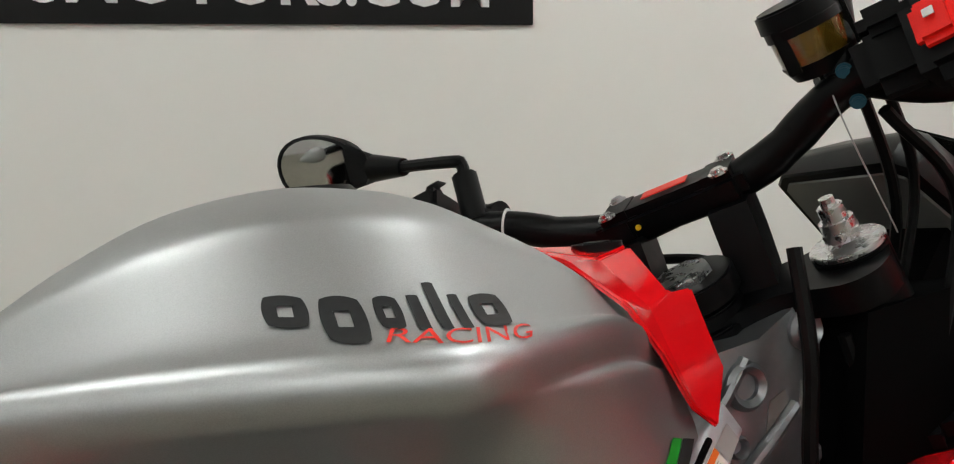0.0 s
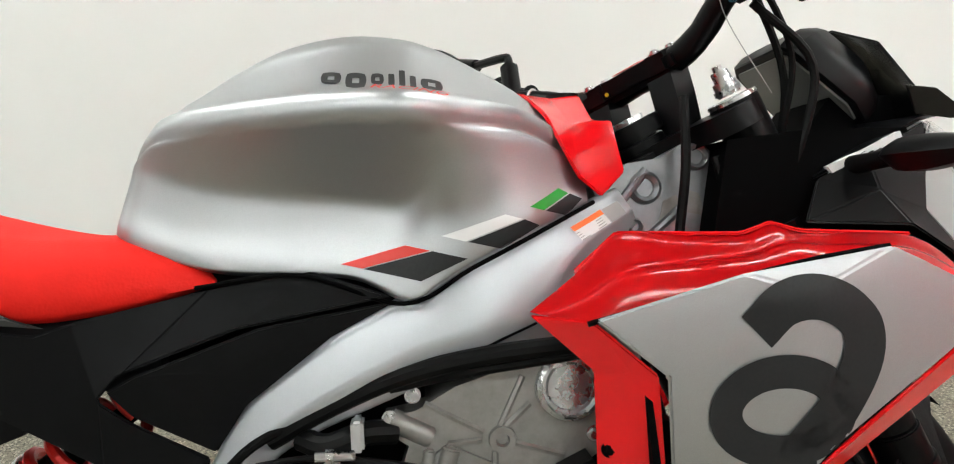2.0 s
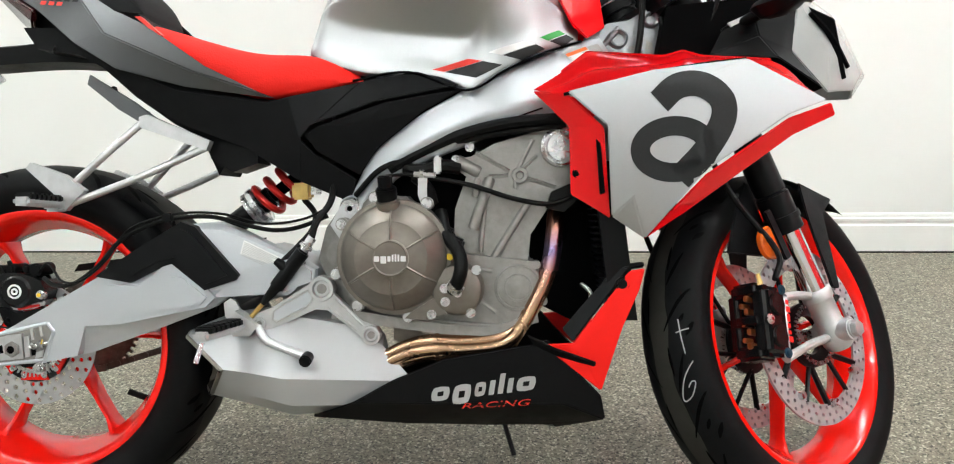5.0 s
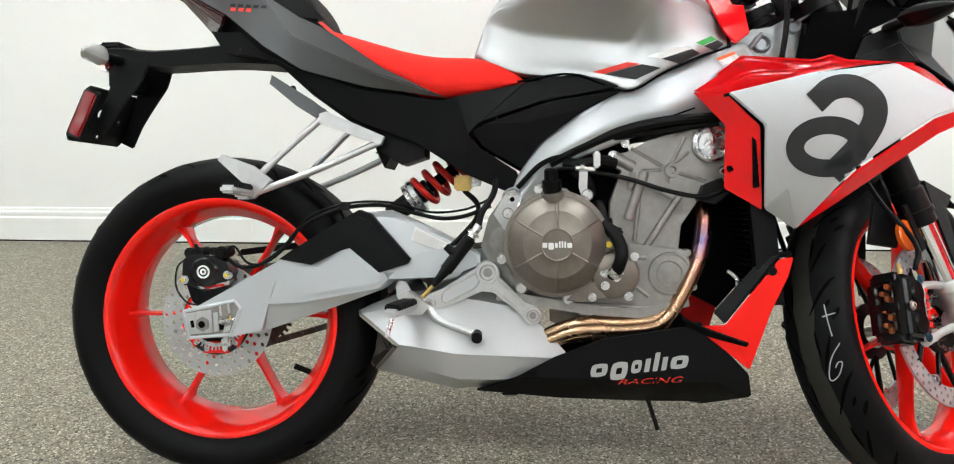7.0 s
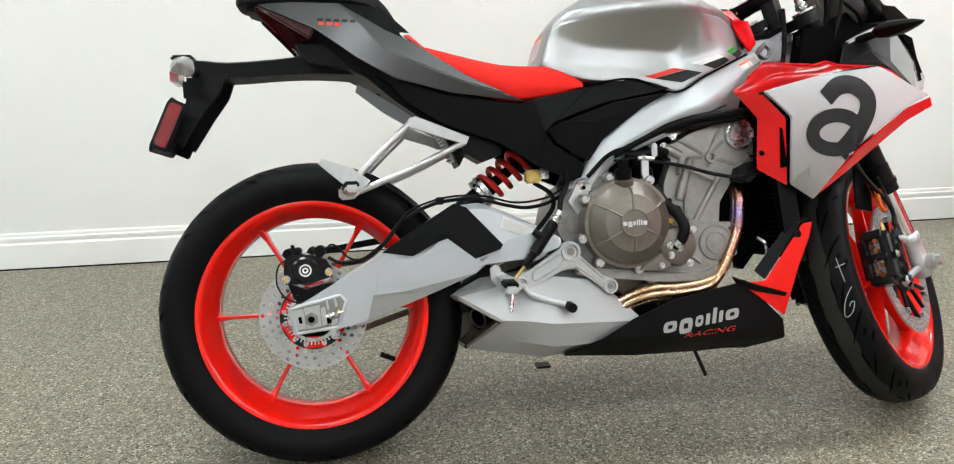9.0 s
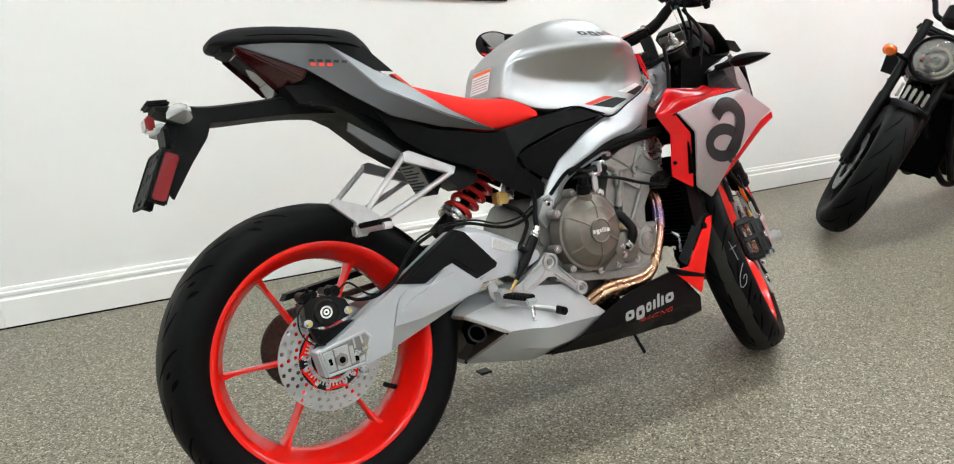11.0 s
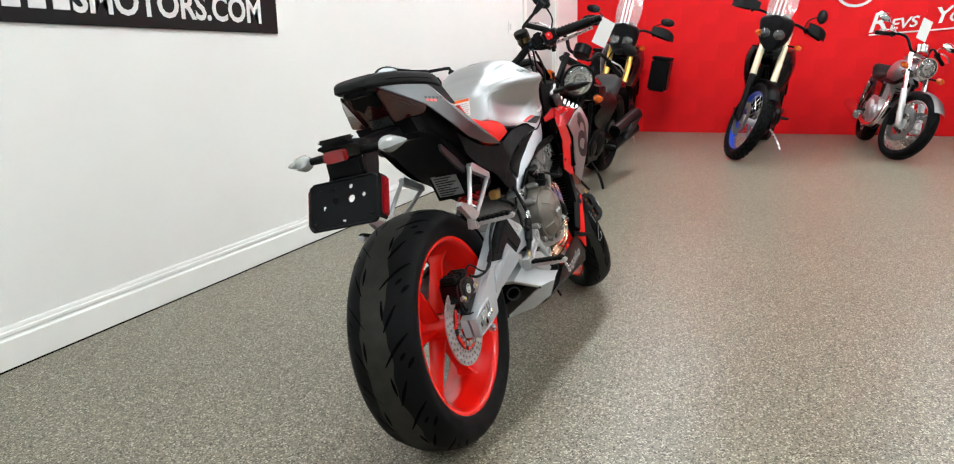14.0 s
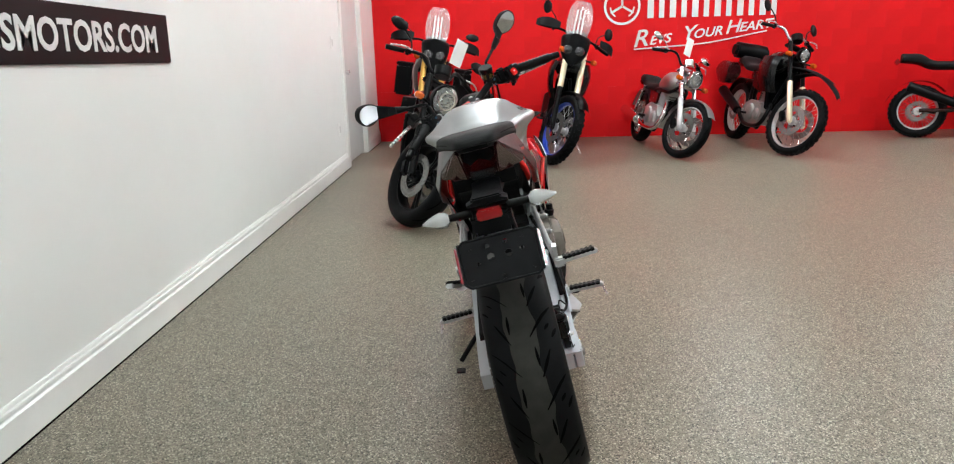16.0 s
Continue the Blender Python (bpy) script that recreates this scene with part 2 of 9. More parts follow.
def bevel(bm, width, segments=2, angle=25.0):
    edges = [e for e in bm.edges if len(e.link_faces) == 2 and e.calc_face_angle(0) > radians(angle)]
    if edges and width > 0:
        bmesh.ops.bevel(bm, geom=edges, offset=width, segments=segments, affect="EDGES", clamp_overlap=True)
    return bm


def box(c, s, b=0.0, m=None):
    bm = bmesh.new()
    bmesh.ops.create_cube(bm, size=1.0)
    for v in bm.verts:
        v.co = Vector((v.co.x * s[0], v.co.y * s[1], v.co.z * s[2]))
    bevel(bm, b)
    bm.transform(Matrix.Translation(c) @ (m or Matrix()))
    return bm


def along(pts, n):
    """n points spread evenly along a line of (x, z)."""
    d = [0.0]
    for a, b in zip(pts, pts[1:]):
        d.append(d[-1] + math.hypot(b[0] - a[0], b[1] - a[1]))
    return [(float(np.interp(d[-1] * k / (n - 1), d, [p[0] for p in pts])), float(np.interp(d[-1] * k / (n - 1), d, [p[1] for p in pts]))) for k in range(n)]


def frame_of(way):
    return Vector(way).to_track_quat("Z", "Y").to_matrix().to_4x4()


def cyl(a, b, r, r2=None, seg=20, bev=0.0, caps=True):
    """A round bar from a to b."""
    a, b = Vector(a), Vector(b)
    bm = bmesh.new()
    bmesh.ops.create_cone(bm, cap_ends=caps, segments=seg, radius1=r, radius2=r if r2 is None else r2, depth=(b - a).length)
    if bev:
        bevel(bm, bev, 2, 50)
    bm.transform(Matrix.Translation((a + b) / 2) @ frame_of(b - a))
    return bm


def spline(pts, n=6):
    """Points on a smooth line through pts."""
    p = [Vector(q) for q in pts]
    if len(p) < 3:
        return p
    p = [2 * p[0] - p[1]] + p + [2 * p[-1] - p[-2]]
    out = []
    for i in range(1, len(p) - 2):
        for k in range(n):
            t = k / n
            a, b, c, d = p[i - 1 : i + 3]
            out.append(0.5 * (2 * b + (c - a) * t + (2 * a - 5 * b + 4 * c - d) * t * t + (3 * b - a - 3 * c + d) * t**3))
    return out + [p[-2]]


def tube(pts, r, seg=10, n=6, r2=None):
    """A hose or bent pipe along a smooth line."""
    line = spline(pts, n)
    bm = bmesh.new()
    rings = []
    side = None
    for i, q in enumerate(line):
        d = (line[min(i + 1, len(line) - 1)] - line[max(i - 1, 0)]).normalized()
        if side is None:
            side = d.orthogonal().normalized()
        side = (side - d * side.dot(d)).normalized()
        other = d.cross(side)
        rad = r if r2 is None else r + (r2 - r) * i / (len(line) - 1)
        rings.append([bm.verts.new(q + rad * (math.cos(2 * math.pi * k / seg) * side + math.sin(2 * math.pi * k / seg) * other)) for k in range(seg)])
    return skin(bm, rings)


def skin(bm, rings, caps=True):
    n = len(rings[0])
    for a, b in zip(rings, rings[1:]):
        for k in range(n):
            bm.faces.new((a[k], a[(k + 1) % n], b[(k + 1) % n], b[k]))
    if caps:
        bm.faces.new(rings[0][::-1])
        bm.faces.new(rings[-1])
    return bm


def lathe(profile, seg=64, centre=(0, 0, 0), closed=True):
    """A profile of (radius, y) turned about the y axis."""
    bm = bmesh.new()
    rings = []
    for k in range(seg):
        a = 2 * math.pi * k / seg
        rings.append([bm.verts.new((r * math.cos(a), y, r * math.sin(a))) for r, y in profile])
    n = len(profile)
    for k in range(seg):
        a, b = rings[k], rings[(k + 1) % seg]
        for i in range(n if closed else n - 1):
            j = (i + 1) % n
            bm.faces.new((a[i], a[j], b[j], b[i]))
    bmesh.ops.remove_doubles(bm, verts=bm.verts, dist=1e-6)
    bm.transform(Matrix.Translation(centre))
    return bm


def prism(outline, y0, y1, b=0.0, seg=2, round_pts=0):
    """A side-view outline of (x, z) given thickness from y0 to y1; y0, y1 may be functions of (x, z)."""
    if round_pts:
        closed = [Vector((x, 0, z)) for x, z in outline]
        line = spline(closed[-1:] + closed + closed[:2], round_pts)[round_pts:-2 * round_pts]
        outline = [(p.x, p.z) for p in line]
    fa = y0 if callable(y0) else (lambda x, z: y0)
    fb = y1 if callable(y1) else (lambda x, z: y1)
    bm = bmesh.new()
    a = [bm.verts.new((x, fa(x, z), z)) for x, z in outline]
    c = [bm.verts.new((x, fb(x, z), z)) for x, z in outline]
    skin(bm, [a, c])
    if b:
        bevel(bm, b, seg, 30)
    return bm


def facets(verts, faces, thick=0.003, b=0.0015, inward=(0, 1, 0)):
    """A folded panel from corner points by name, with thickness towards inward."""
    bm = bmesh.new()
    v = {k: bm.verts.new(p) for k, p in verts.items()}
    for f in faces:
        bm.faces.new([v[k] for k in f.split()])
    bmesh.ops.recalc_face_normals(bm, faces=bm.faces)
    if sum((f.normal.dot(Vector(inward)) * f.calc_area() for f in bm.faces)) > 0:
        bmesh.ops.reverse_faces(bm, faces=bm.faces)
    bmesh.ops.solidify(bm, geom=bm.faces[:], thickness=-thick)
    bmesh.ops.recalc_face_normals(bm, faces=bm.faces)
    return bevel(bm, b, 2, 12) if b else bm


def loft(sections, n=4, m=3, close=False):
    """A smooth skin over rows of points; each row is one section, all of the same length. close: rows are rings."""
    rows = []
    for s in sections:
        if close:
            p = [Vector(q) for q in s]
            line = spline(p[-1:] + p + p[:2], m)[m:-2 * m]
        else:
            line = spline(s, m)
        rows.append(line)
    cols = list(zip(*rows))
    cols = [spline(c, n) for c in cols]
    rows = list(zip(*cols))
    bm = bmesh.new()
    g = [[bm.verts.new(p) for p in r] for r in rows]
    if close:
        return skin(bm, g)
    for a, b in zip(g, g[1:]):
        for k in range(len(a) - 1):
            bm.faces.new((a[k], a[k + 1], b[k + 1], b[k]))
    return bm


def ring_section(x, hw, z0, z1, zc=None, sq=0.75):
    """A rounded cross-section at x: half width hw, from z0 up to z1 at the edge and zc in the middle."""
    zc = z1 if zc is None else zc
    w = hw * sq
    return [(x, 0, zc), (x, -w * 0.6, zc - 0.15 * (zc - z1)), (x, -w, z1), (x, -hw, z1 * 0.55 + z0 * 0.45), (x, -w, z0), (x, 0, z0),
            (x, w, z0), (x, hw, z1 * 0.55 + z0 * 0.45), (x, w, z1), (x, w * 0.6, zc - 0.15 * (zc - z1))]


def bolt(at, way, r=0.008, h=0.006, flange=True):
    """A flanged hexagon-socket screw head whose back lies at the given place."""
    w = Vector(way).normalized()
    a = Vector(at)
    head = cyl(a, a + w * h, r * 0.8, seg=12, bev=0.001)
    if flange:
        head = join(head, cyl(a, a + w * h * 0.35, r * 1.15, seg=14))
    return head


def word_bars(widths, height, depth, gap=0.22):
    """A row of plain upright bars that stand for a word that is not spelt out; lies in the xz plane."""
    out, x = [], 0.0
    for w, lo, hi in widths:
        out.append(box((x + w * height / 2, 0, (lo + hi) / 2 * height), (w * height, depth, (hi - lo) * height), 0.12 * height * min(w, 1)))
        x += (w + gap) * height
    return join(*out), x - gap * height


def text_mesh(words, size, depth=0.001, shear=0.0, bold=0.0):
    """Lettering as a mesh that lies in the xy plane."""
    cu = bpy.data.curves.new("text", "FONT")
    cu.body, cu.size, cu.extrude, cu.shear, cu.resolution_u, cu.offset = words, size, depth, shear, 3, bold
    ob = bpy.data.objects.new("text", cu)
    scene.collection.objects.link(ob)
    me = bpy.data.meshes.new_from_object(ob.evaluated_get(bpy.context.evaluated_depsgraph_get()))
    bm = bmesh.new()
    bm.from_mesh(me)
    bpy.data.objects.remove(ob)
    bpy.data.curves.remove(cu)
    return bm


# ---- the showroom ----
def slab(name, c, s, material, label, category):
    ob = part(name, box(c, s, 0.0), material)
    return tagged(ob, label, category, kind="structure")


slab("floor", ((RED_X + WEST_X) / 2, (WALL_Y + SOUTH_Y) / 2, -0.1), (RED_X - WEST_X + 0.4, WALL_Y - SOUTH_Y + 0.4, 0.2), FLOOR, "grey speckled epoxy chip showroom floor with satin gloss", "floor")
slab("ceiling", ((RED_X + WEST_X) / 2, (WALL_Y + SOUTH_Y) / 2, CEIL + 0.1), (RED_X - WEST_X + 0.4, WALL_Y - SOUTH_Y + 0.4, 0.2), CEILING, "white tiled showroom ceiling", "ceiling")
DOOR_X0, DOOR_X1, DOOR_H = 4.98, 5.98, 2.08
wall = thing("wall_north", Matrix(), "smooth white painted showroom wall with a doorway", "wall", kind="structure")
part("wall_panel", box(((WEST_X + DOOR_X0) / 2, WALL_Y + 0.1, CEIL / 2), (DOOR_X0 - WEST_X, 0.2, CEIL)), WHITE_WALL, wall)
part("wall_panel", box(((DOOR_X1 + RED_X) / 2, WALL_Y + 0.1, CEIL / 2), (RED_X - DOOR_X1, 0.2, CEIL)), WHITE_WALL, wall)
part("lintel", box(((DOOR_X1 + DOOR_X0) / 2, WALL_Y + 0.1, (CEIL + DOOR_H) / 2), (DOOR_X1 - DOOR_X0, 0.2, CEIL - DOOR_H)), WHITE_WALL, wall)
# unseen walls, added to close the room and set the fill light
slab("wall_south", ((RED_X + WEST_X) / 2, SOUTH_Y - 0.1, CEIL / 2), (RED_X - WEST_X, 0.2, CEIL), GREY_WALL, "unseen plain grey wall added to close the room, toned for fill light", "wall")
slab("wall_west", (WEST_X - 0.1, (WALL_Y + SOUTH_Y) / 2, CEIL / 2), (0.2, WALL_Y - SOUTH_Y, CEIL), GREY_WALL, "unseen plain grey wall added to close the room, toned for fill light", "wall")

# red block wall: long courses with shallow joints
red_wall = thing("wall_east", Matrix(), "bright red painted concrete block wall", "wall", kind="structure")
part("mortar", box((RED_X + 0.104, (WALL_Y + SOUTH_Y) / 2, CEIL / 2), (0.2, WALL_Y - SOUTH_Y, CEIL)), RED_WALL, red_wall)
block_me = None
BH, BL = 0.2035, 0.405
for row in range(15):
    y = WALL_Y - (BL / 2 if row % 2 else 0)
    while y > -5.4 and row < 12:
        y0 = max(y - BL, SOUTH_Y)
        if block_me is None:
            block_me = part("block", box((0, 0, 0), (0.012, BL - 0.0015, BH - 0.003), 0.0012), RED_WALL, red_wall)
            ob = block_me
        else:
            ob = new("block", block_me.data)
            ob.parent = red_wall
        ob.location = (RED_X + 0.0078, (y + y0) / 2, (row + 0.5) * BH)
        y = y0

# skirting board with an ogee top: main run, and a short run past the door
def skirting(x0, x1):
    prof = [(0, 0), (0, 0.154), (-0.007, 0.154), (-0.010, 0.149), (-0.010, 0.139), (-0.0155, 0.135), (-0.0155, 0.124), (-0.0115, 0.119), (-0.0115, 0.113), (-0.019, 0.107), (-0.019, 0)]
    bm = bmesh.new()
    rings = [[bm.verts.new((x, WALL_Y + py, pz)) for py, pz in prof] for x in (x0, x1)]
    return skin(bm, rings)


for x0, x1 in ((WEST_X, -1.1312), (-1.1300, DOOR_X0 - 0.09), (DOOR_X1 + 0.09, RED_X - 0.02)):
    tagged(part("baseboard", skirting(x0, x1), TRIM_WHITE), "white moulded skirting board along the white wall", "baseboard", kind="structure")

    # near-black strip that imitates the contact shadow at the skirting foot
    foot_shade = bmesh.new()
    foot = [[foot_shade.verts.new((x, WALL_Y + py, pz)) for py, pz in ((-0.018, 0.0), (-0.018, 0.0055), (-0.0205, 0.005), (-0.023, 0.002), (-0.0235, 0.0))] for x in (x0, x1)]
    tagged(part("trim", skin(foot_shade, foot), DARK), "dark strip imitating the contact shadow between skirting board and floor", "trim", kind="structure")

# door, casing and handle
door = thing("door_1", Matrix(), "closed pale grey flush door with a steel knob", "door", kind="structure")
part("leaf", box(((DOOR_X0 + DOOR_X1) / 2, WALL_Y + 0.05, DOOR_H / 2 + 0.004), (DOOR_X1 - DOOR_X0 - 0.07, 0.045, DOOR_H - 0.03), 0.003), DOOR_GREY, door)
for x in (DOOR_X0 + 0.017, DOOR_X1 - 0.017):
    part("jamb", box((x, WALL_Y + 0.09, DOOR_H / 2), (0.034, 0.19, DOOR_H), 0.002), TRIM_WHITE, door)
for x in (DOOR_X0 - 0.03, DOOR_X1 + 0.03):
    part("casing", box((x, WALL_Y - 0.009, DOOR_H / 2 + 0.03), (0.085, 0.02, DOOR_H + 0.06), 0.004), TRIM_WHITE, door)
part("casing", box(((DOOR_X0 + DOOR_X1) / 2, WALL_Y - 0.009, DOOR_H + 0.045), (DOOR_X1 - DOOR_X0 - 0.03, 0.02, 0.085), 0.004), TRIM_WHITE, door)
knob = part("knob", lathe([(0.001, 0.0), (0.03, 0.0), (0.03, 0.006), (0.011, 0.008), (0.011, 0.035), (0.026, 0.043), (0.028, 0.055), (0.02, 0.066), (0.001, 0.068)], 20, closed=False), STEEL, door, "steel door knob")
knob.matrix_local = Matrix.Translation((DOOR_X0 + 0.13, WALL_Y + 0.028, 0.93)) @ pose(0, 0, 0, 0, 0, 180)

# light switch plate and thermostat on the white wall beside the door
for x, z, w, h in ((4.55, 1.22, 0.075, 0.12), (4.62, 0.42, 0.07, 0.115)):
    sw = thing("wall_plate", pose(x, WALL_Y, z), "small white plastic wall plate", "wall plate")
    part("plate", box((0, -0.004, 0), (w, 0.008, h), 0.003), TRIM_WHITE, sw)
    part("toggle", box((0, -0.009, 0.0), (0.03, 0.006, 0.06), 0.002), DOOR_GREY, sw)

# black sign board with white letters
SIGN_X1, SIGN_Z0, SIGN_H, SIGN_W = 1.104, 1.155, 0.214, 2.6
sign = thing("wall_sign", pose(SIGN_X1, WALL_Y, SIGN_Z0, 0, 1.5, 0), "black wall sign board with white stencil capitals", "sign")
part("board", box((-SIGN_W / 2, -0.006, SIGN_H / 2), (SIGN_W, 0.012, SIGN_H), 0.0015), SIGN_BLACK, sign)

LETTER = 0.102
tx = text_mesh("SMOTORS.COM", LETTER * 1.37, 0.001, 0.0, 0.0035)
lo_x, hi_x = min(v.co.x for v in tx.verts), max(v.co.x for v in tx.verts)
tx.transform(Matrix.Translation((-1.208, -0.0125, 0.049)) @ pose(0, 0, 0, 90, 0, 0) @ Matrix.Diagonal((1.080 / (hi_x - lo_x), 1.12, 1, 1)) @ Matrix.Translation((-lo_x, 0, 0)))
part("lettering", tx, WHITE_DECAL, sign, "white capitals")
for i in range(13):
    part("letter_bar", box((-1.255 - i * 0.098, -0.0125, 0.051 + LETTER / 2), (0.070, 0.002, LETTER), 0.012), WHITE_DECAL, sign, "white unread capital as a bar")

# emblem, brand bars and slogan on the red wall
logo = thing("wall_emblem", pose(RED_X - 0.008, -0.85, 1.545), "white round emblem painted on the red wall", "wall emblem")
part("emblem_ring", lathe([(0.188, 0), (0.215, 0), (0.215, -0.004), (0.188, -0.004)], 56), WHITE_DECAL, logo).matrix_local = pose(0, 0, 0, 0, 0, -90)
for a in (90, 210, 330):
    part("emblem_fork", box((-0.002, 0.08 * math.cos(radians(a)), 0.08 * math.sin(radians(a))), (0.004, 0.15, 0.026), 0.002, pose(0, 0, 0, a, 0, 0)), WHITE_DECAL, logo)
for a in (90, 210, 330):
    part("emblem_tine", tube([(-0.002, 0.14 * math.cos(radians(a + d)), 0.14 * math.sin(radians(a + d))) for d in (-26, -12, 0, 12, 26)], 0.009, 6), WHITE_DECAL, logo)
brand = thing("wall_lettering", pose(RED_X - 0.008, -1.15, 1.40), "white brand letters as plain bars on the red wall", "lettering")
for i in range(6):
    y = -0.0 - i * 0.262
    part("letter_bar", box((-0.002, y - 0.035, 0.145), (0.006, 0.074, 0.29), 0.002), WHITE_DECAL, brand, "white letter stroke")
    part("letter_bar", box((-0.002, y - 0.165, 0.145), (0.006, 0.062, 0.29), 0.002), WHITE_DECAL, brand, "white letter stroke")
slogan = thing("wall_slogan", pose(RED_X - 0.008, -0.98, 1.055), "white handwritten slogan on the red wall", "lettering")
for words, dx, size in (("R", 0.0, 0.31), ("EVS", 0.20, 0.165), ("Y", 0.58, 0.25), ("OUR", 0.715, 0.165), ("H", 1.09, 0.24), ("EART", 1.25, 0.165)):
    tx = text_mesh(words, size, 0.0015, 0.35, 0.003)
    tx.transform(Matrix.Translation((0, -dx, 0.012 + dx * 0.118)) @ pose(0, 0, 0, 90, 0, -90) @ pose(0, 0, 0, 0, 0, 6.5) @ Matrix.Diagonal((0.98, 0.88, 1, 1)))
    part("lettering", tx, WHITE_DECAL, slogan, "white sloping script")
part("underline", tube([(-0.001, -0.02, -0.012), (-0.001, -0.3, 0.005), (-0.001, -0.9, 0.045), (-0.001, -1.58, 0.165)], 0.008, 6), WHITE_DECAL, slogan)

# ceiling lamps: long diffuser panels; the x = 5.5 row is added to brighten the red wall
k = 0
for x in (-4.0, -1.2, 1.6, 3.9, 5.5):
    for y in (-4.6, -1.9, 0.75):
        lamp = thing("ceiling_light", pose(x, y, CEIL), "white ceiling light with a long glowing diffuser", "ceiling light", "ceiling lights")
        part("frame", box((0, 0, -0.03), (1.26, 0.34, 0.06), 0.006), TRIM_WHITE, lamp)
        part("diffuser", box((0, 0, -0.066), (1.2, 0.28, 0.012), 0.003), LAMP, lamp)


# ---- the sport motorcycle: x ahead from the rear axle, y to its left, z up from the floor line ----
BIKE = Matrix(Matrix.Translation((-0.458, 0.4183, 0.0135)) @ pose(0, 0, 0, 0, 0, 1.91) @ pose(0, 0, 0, -12.86))
bike = thing("motorcycle", BIKE, "silver, red and black naked sport motorcycle leaning on its side stand", "motorcycle")
RAX, FAX = Vector((0, 0, 0.31)), Vector((1.364, 0, 0.296))
RAKE = radians(24.1)
STEER_AXIS = Vector((-math.sin(RAKE), 0, math.cos(RAKE)))
STEER_AT = FAX + 0.027 * Vector((-math.cos(RAKE), 0, -math.sin(RAKE)))
STEER = Matrix.Translation(STEER_AT) @ Matrix.Rotation(radians(40.0), 4, STEER_AXIS) @ Matrix.Translation(-STEER_AT)


def steered(bm):
    bm.transform(STEER)
    return bm


def rounded_tyre(r_out, half, r_in, half_in, seg=96):
    h = r_out - r_in
    right = [(r_in, -half_in * 0.93), (r_in + 0.1 * h, -half_in * 1.04), (r_in + 0.32 * h, -half * 0.985), (r_in + 0.5 * h, -half), (r_in + 0.64 * h, -half * 0.97), (r_in + 0.80 * h, -half * 0.83), (r_in + 0.90 * h, -half * 0.63), (r_in + 0.965 * h, -half * 0.4), (r_in + 0.99 * h, -half * 0.26), (r_out, -half * 0.1)]
    prof = right + [(r, -y) for r, y in right[::-1]]
    return lathe(prof, seg), right


def tyre_radius(prof, y):
    y = -abs(y)
    pts = sorted([(b, a) for a, b in prof[3:]])
    for (y0, r0), (y1, r1) in zip(pts, pts[1:]):
        if y0 <= y <= y1:
            return r0 + (r1 - r0) * (y - y0) / max(1e-6, y1 - y0)
    return pts[-1][1]


def grooves(prof, count, paths, width=0.0075, lift=0.0005):
    """Thin tread cuts lying along the tyre's crown."""
    bm = bmesh.new()
    for k in range(count):
        for phase, line in paths:
            pts = []
            for i in range(len(line) - 1):
                (a0, y0), (a1, y1) = line[i], line[i + 1]
                for s in range(5):
                    pts.append((a0 + (a1 - a0) * s / 5, y0 + (y1 - y0) * s / 5))
            pts.append(line[-1])
            prev = None
            for i, (a, y) in enumerate(pts):
                ang = 2 * math.pi * (k + phase + a) / count
                w = width * min(1.0, 0.35 + 2.2 * min(i, len(pts) - 1 - i) / len(pts))
                row = []
                for s in (-1, 1):
                    yy = y + s * w * 0.5
                    aa = ang - s * w * 0.8
                    r = tyre_radius(prof, yy) + lift
                    row.append(bm.verts.new((r * math.cos(aa), yy, r * math.sin(aa))))
                if prev:
                    bm.faces.new((prev[0], prev[1], row[1], row[0]))
                prev = row
    return bm


def drilled_disc(r0, r1, thick, y, holes=36, rows=3, bore=0.0036):
    """A brake disc with rings of drilled holes."""
    bm = bmesh.new()
    step = (r1 - r0) / rows
    cell = 2 * math.pi / holes

    def at(r, a):
        return bm.verts.new((r * math.cos(a), y, r * math.sin(a)))

    for i in range(rows):
        ra, rb = r0 + step * i, r0 + step * (i + 1)
        rm = (ra + rb) / 2
        for k in range(holes):
            a = cell * (k + i / 3)
            e = cell / 2
            outer = [at(rb, a + e), at(rb, a), at(rb, a - e), at(rm, a - e), at(ra, a - e), at(ra, a), at(ra, a + e), at(rm, a + e)]
            inner = [at(rm + bore * math.sin(radians(45 + 45 * n)), a + bore / rm * math.cos(radians(45 + 45 * n))) for n in range(8)]
            for n in range(8):
                bm.faces.new((outer[n], outer[(n + 1) % 8], inner[(n + 1) % 8], inner[n]))
    bmesh.ops.remove_doubles(bm, verts=bm.verts, dist=1e-5)
    bmesh.ops.recalc_face_normals(bm, faces=bm.faces)
    bmesh.ops.solidify(bm, geom=bm.faces[:], thickness=thick)
    return bm


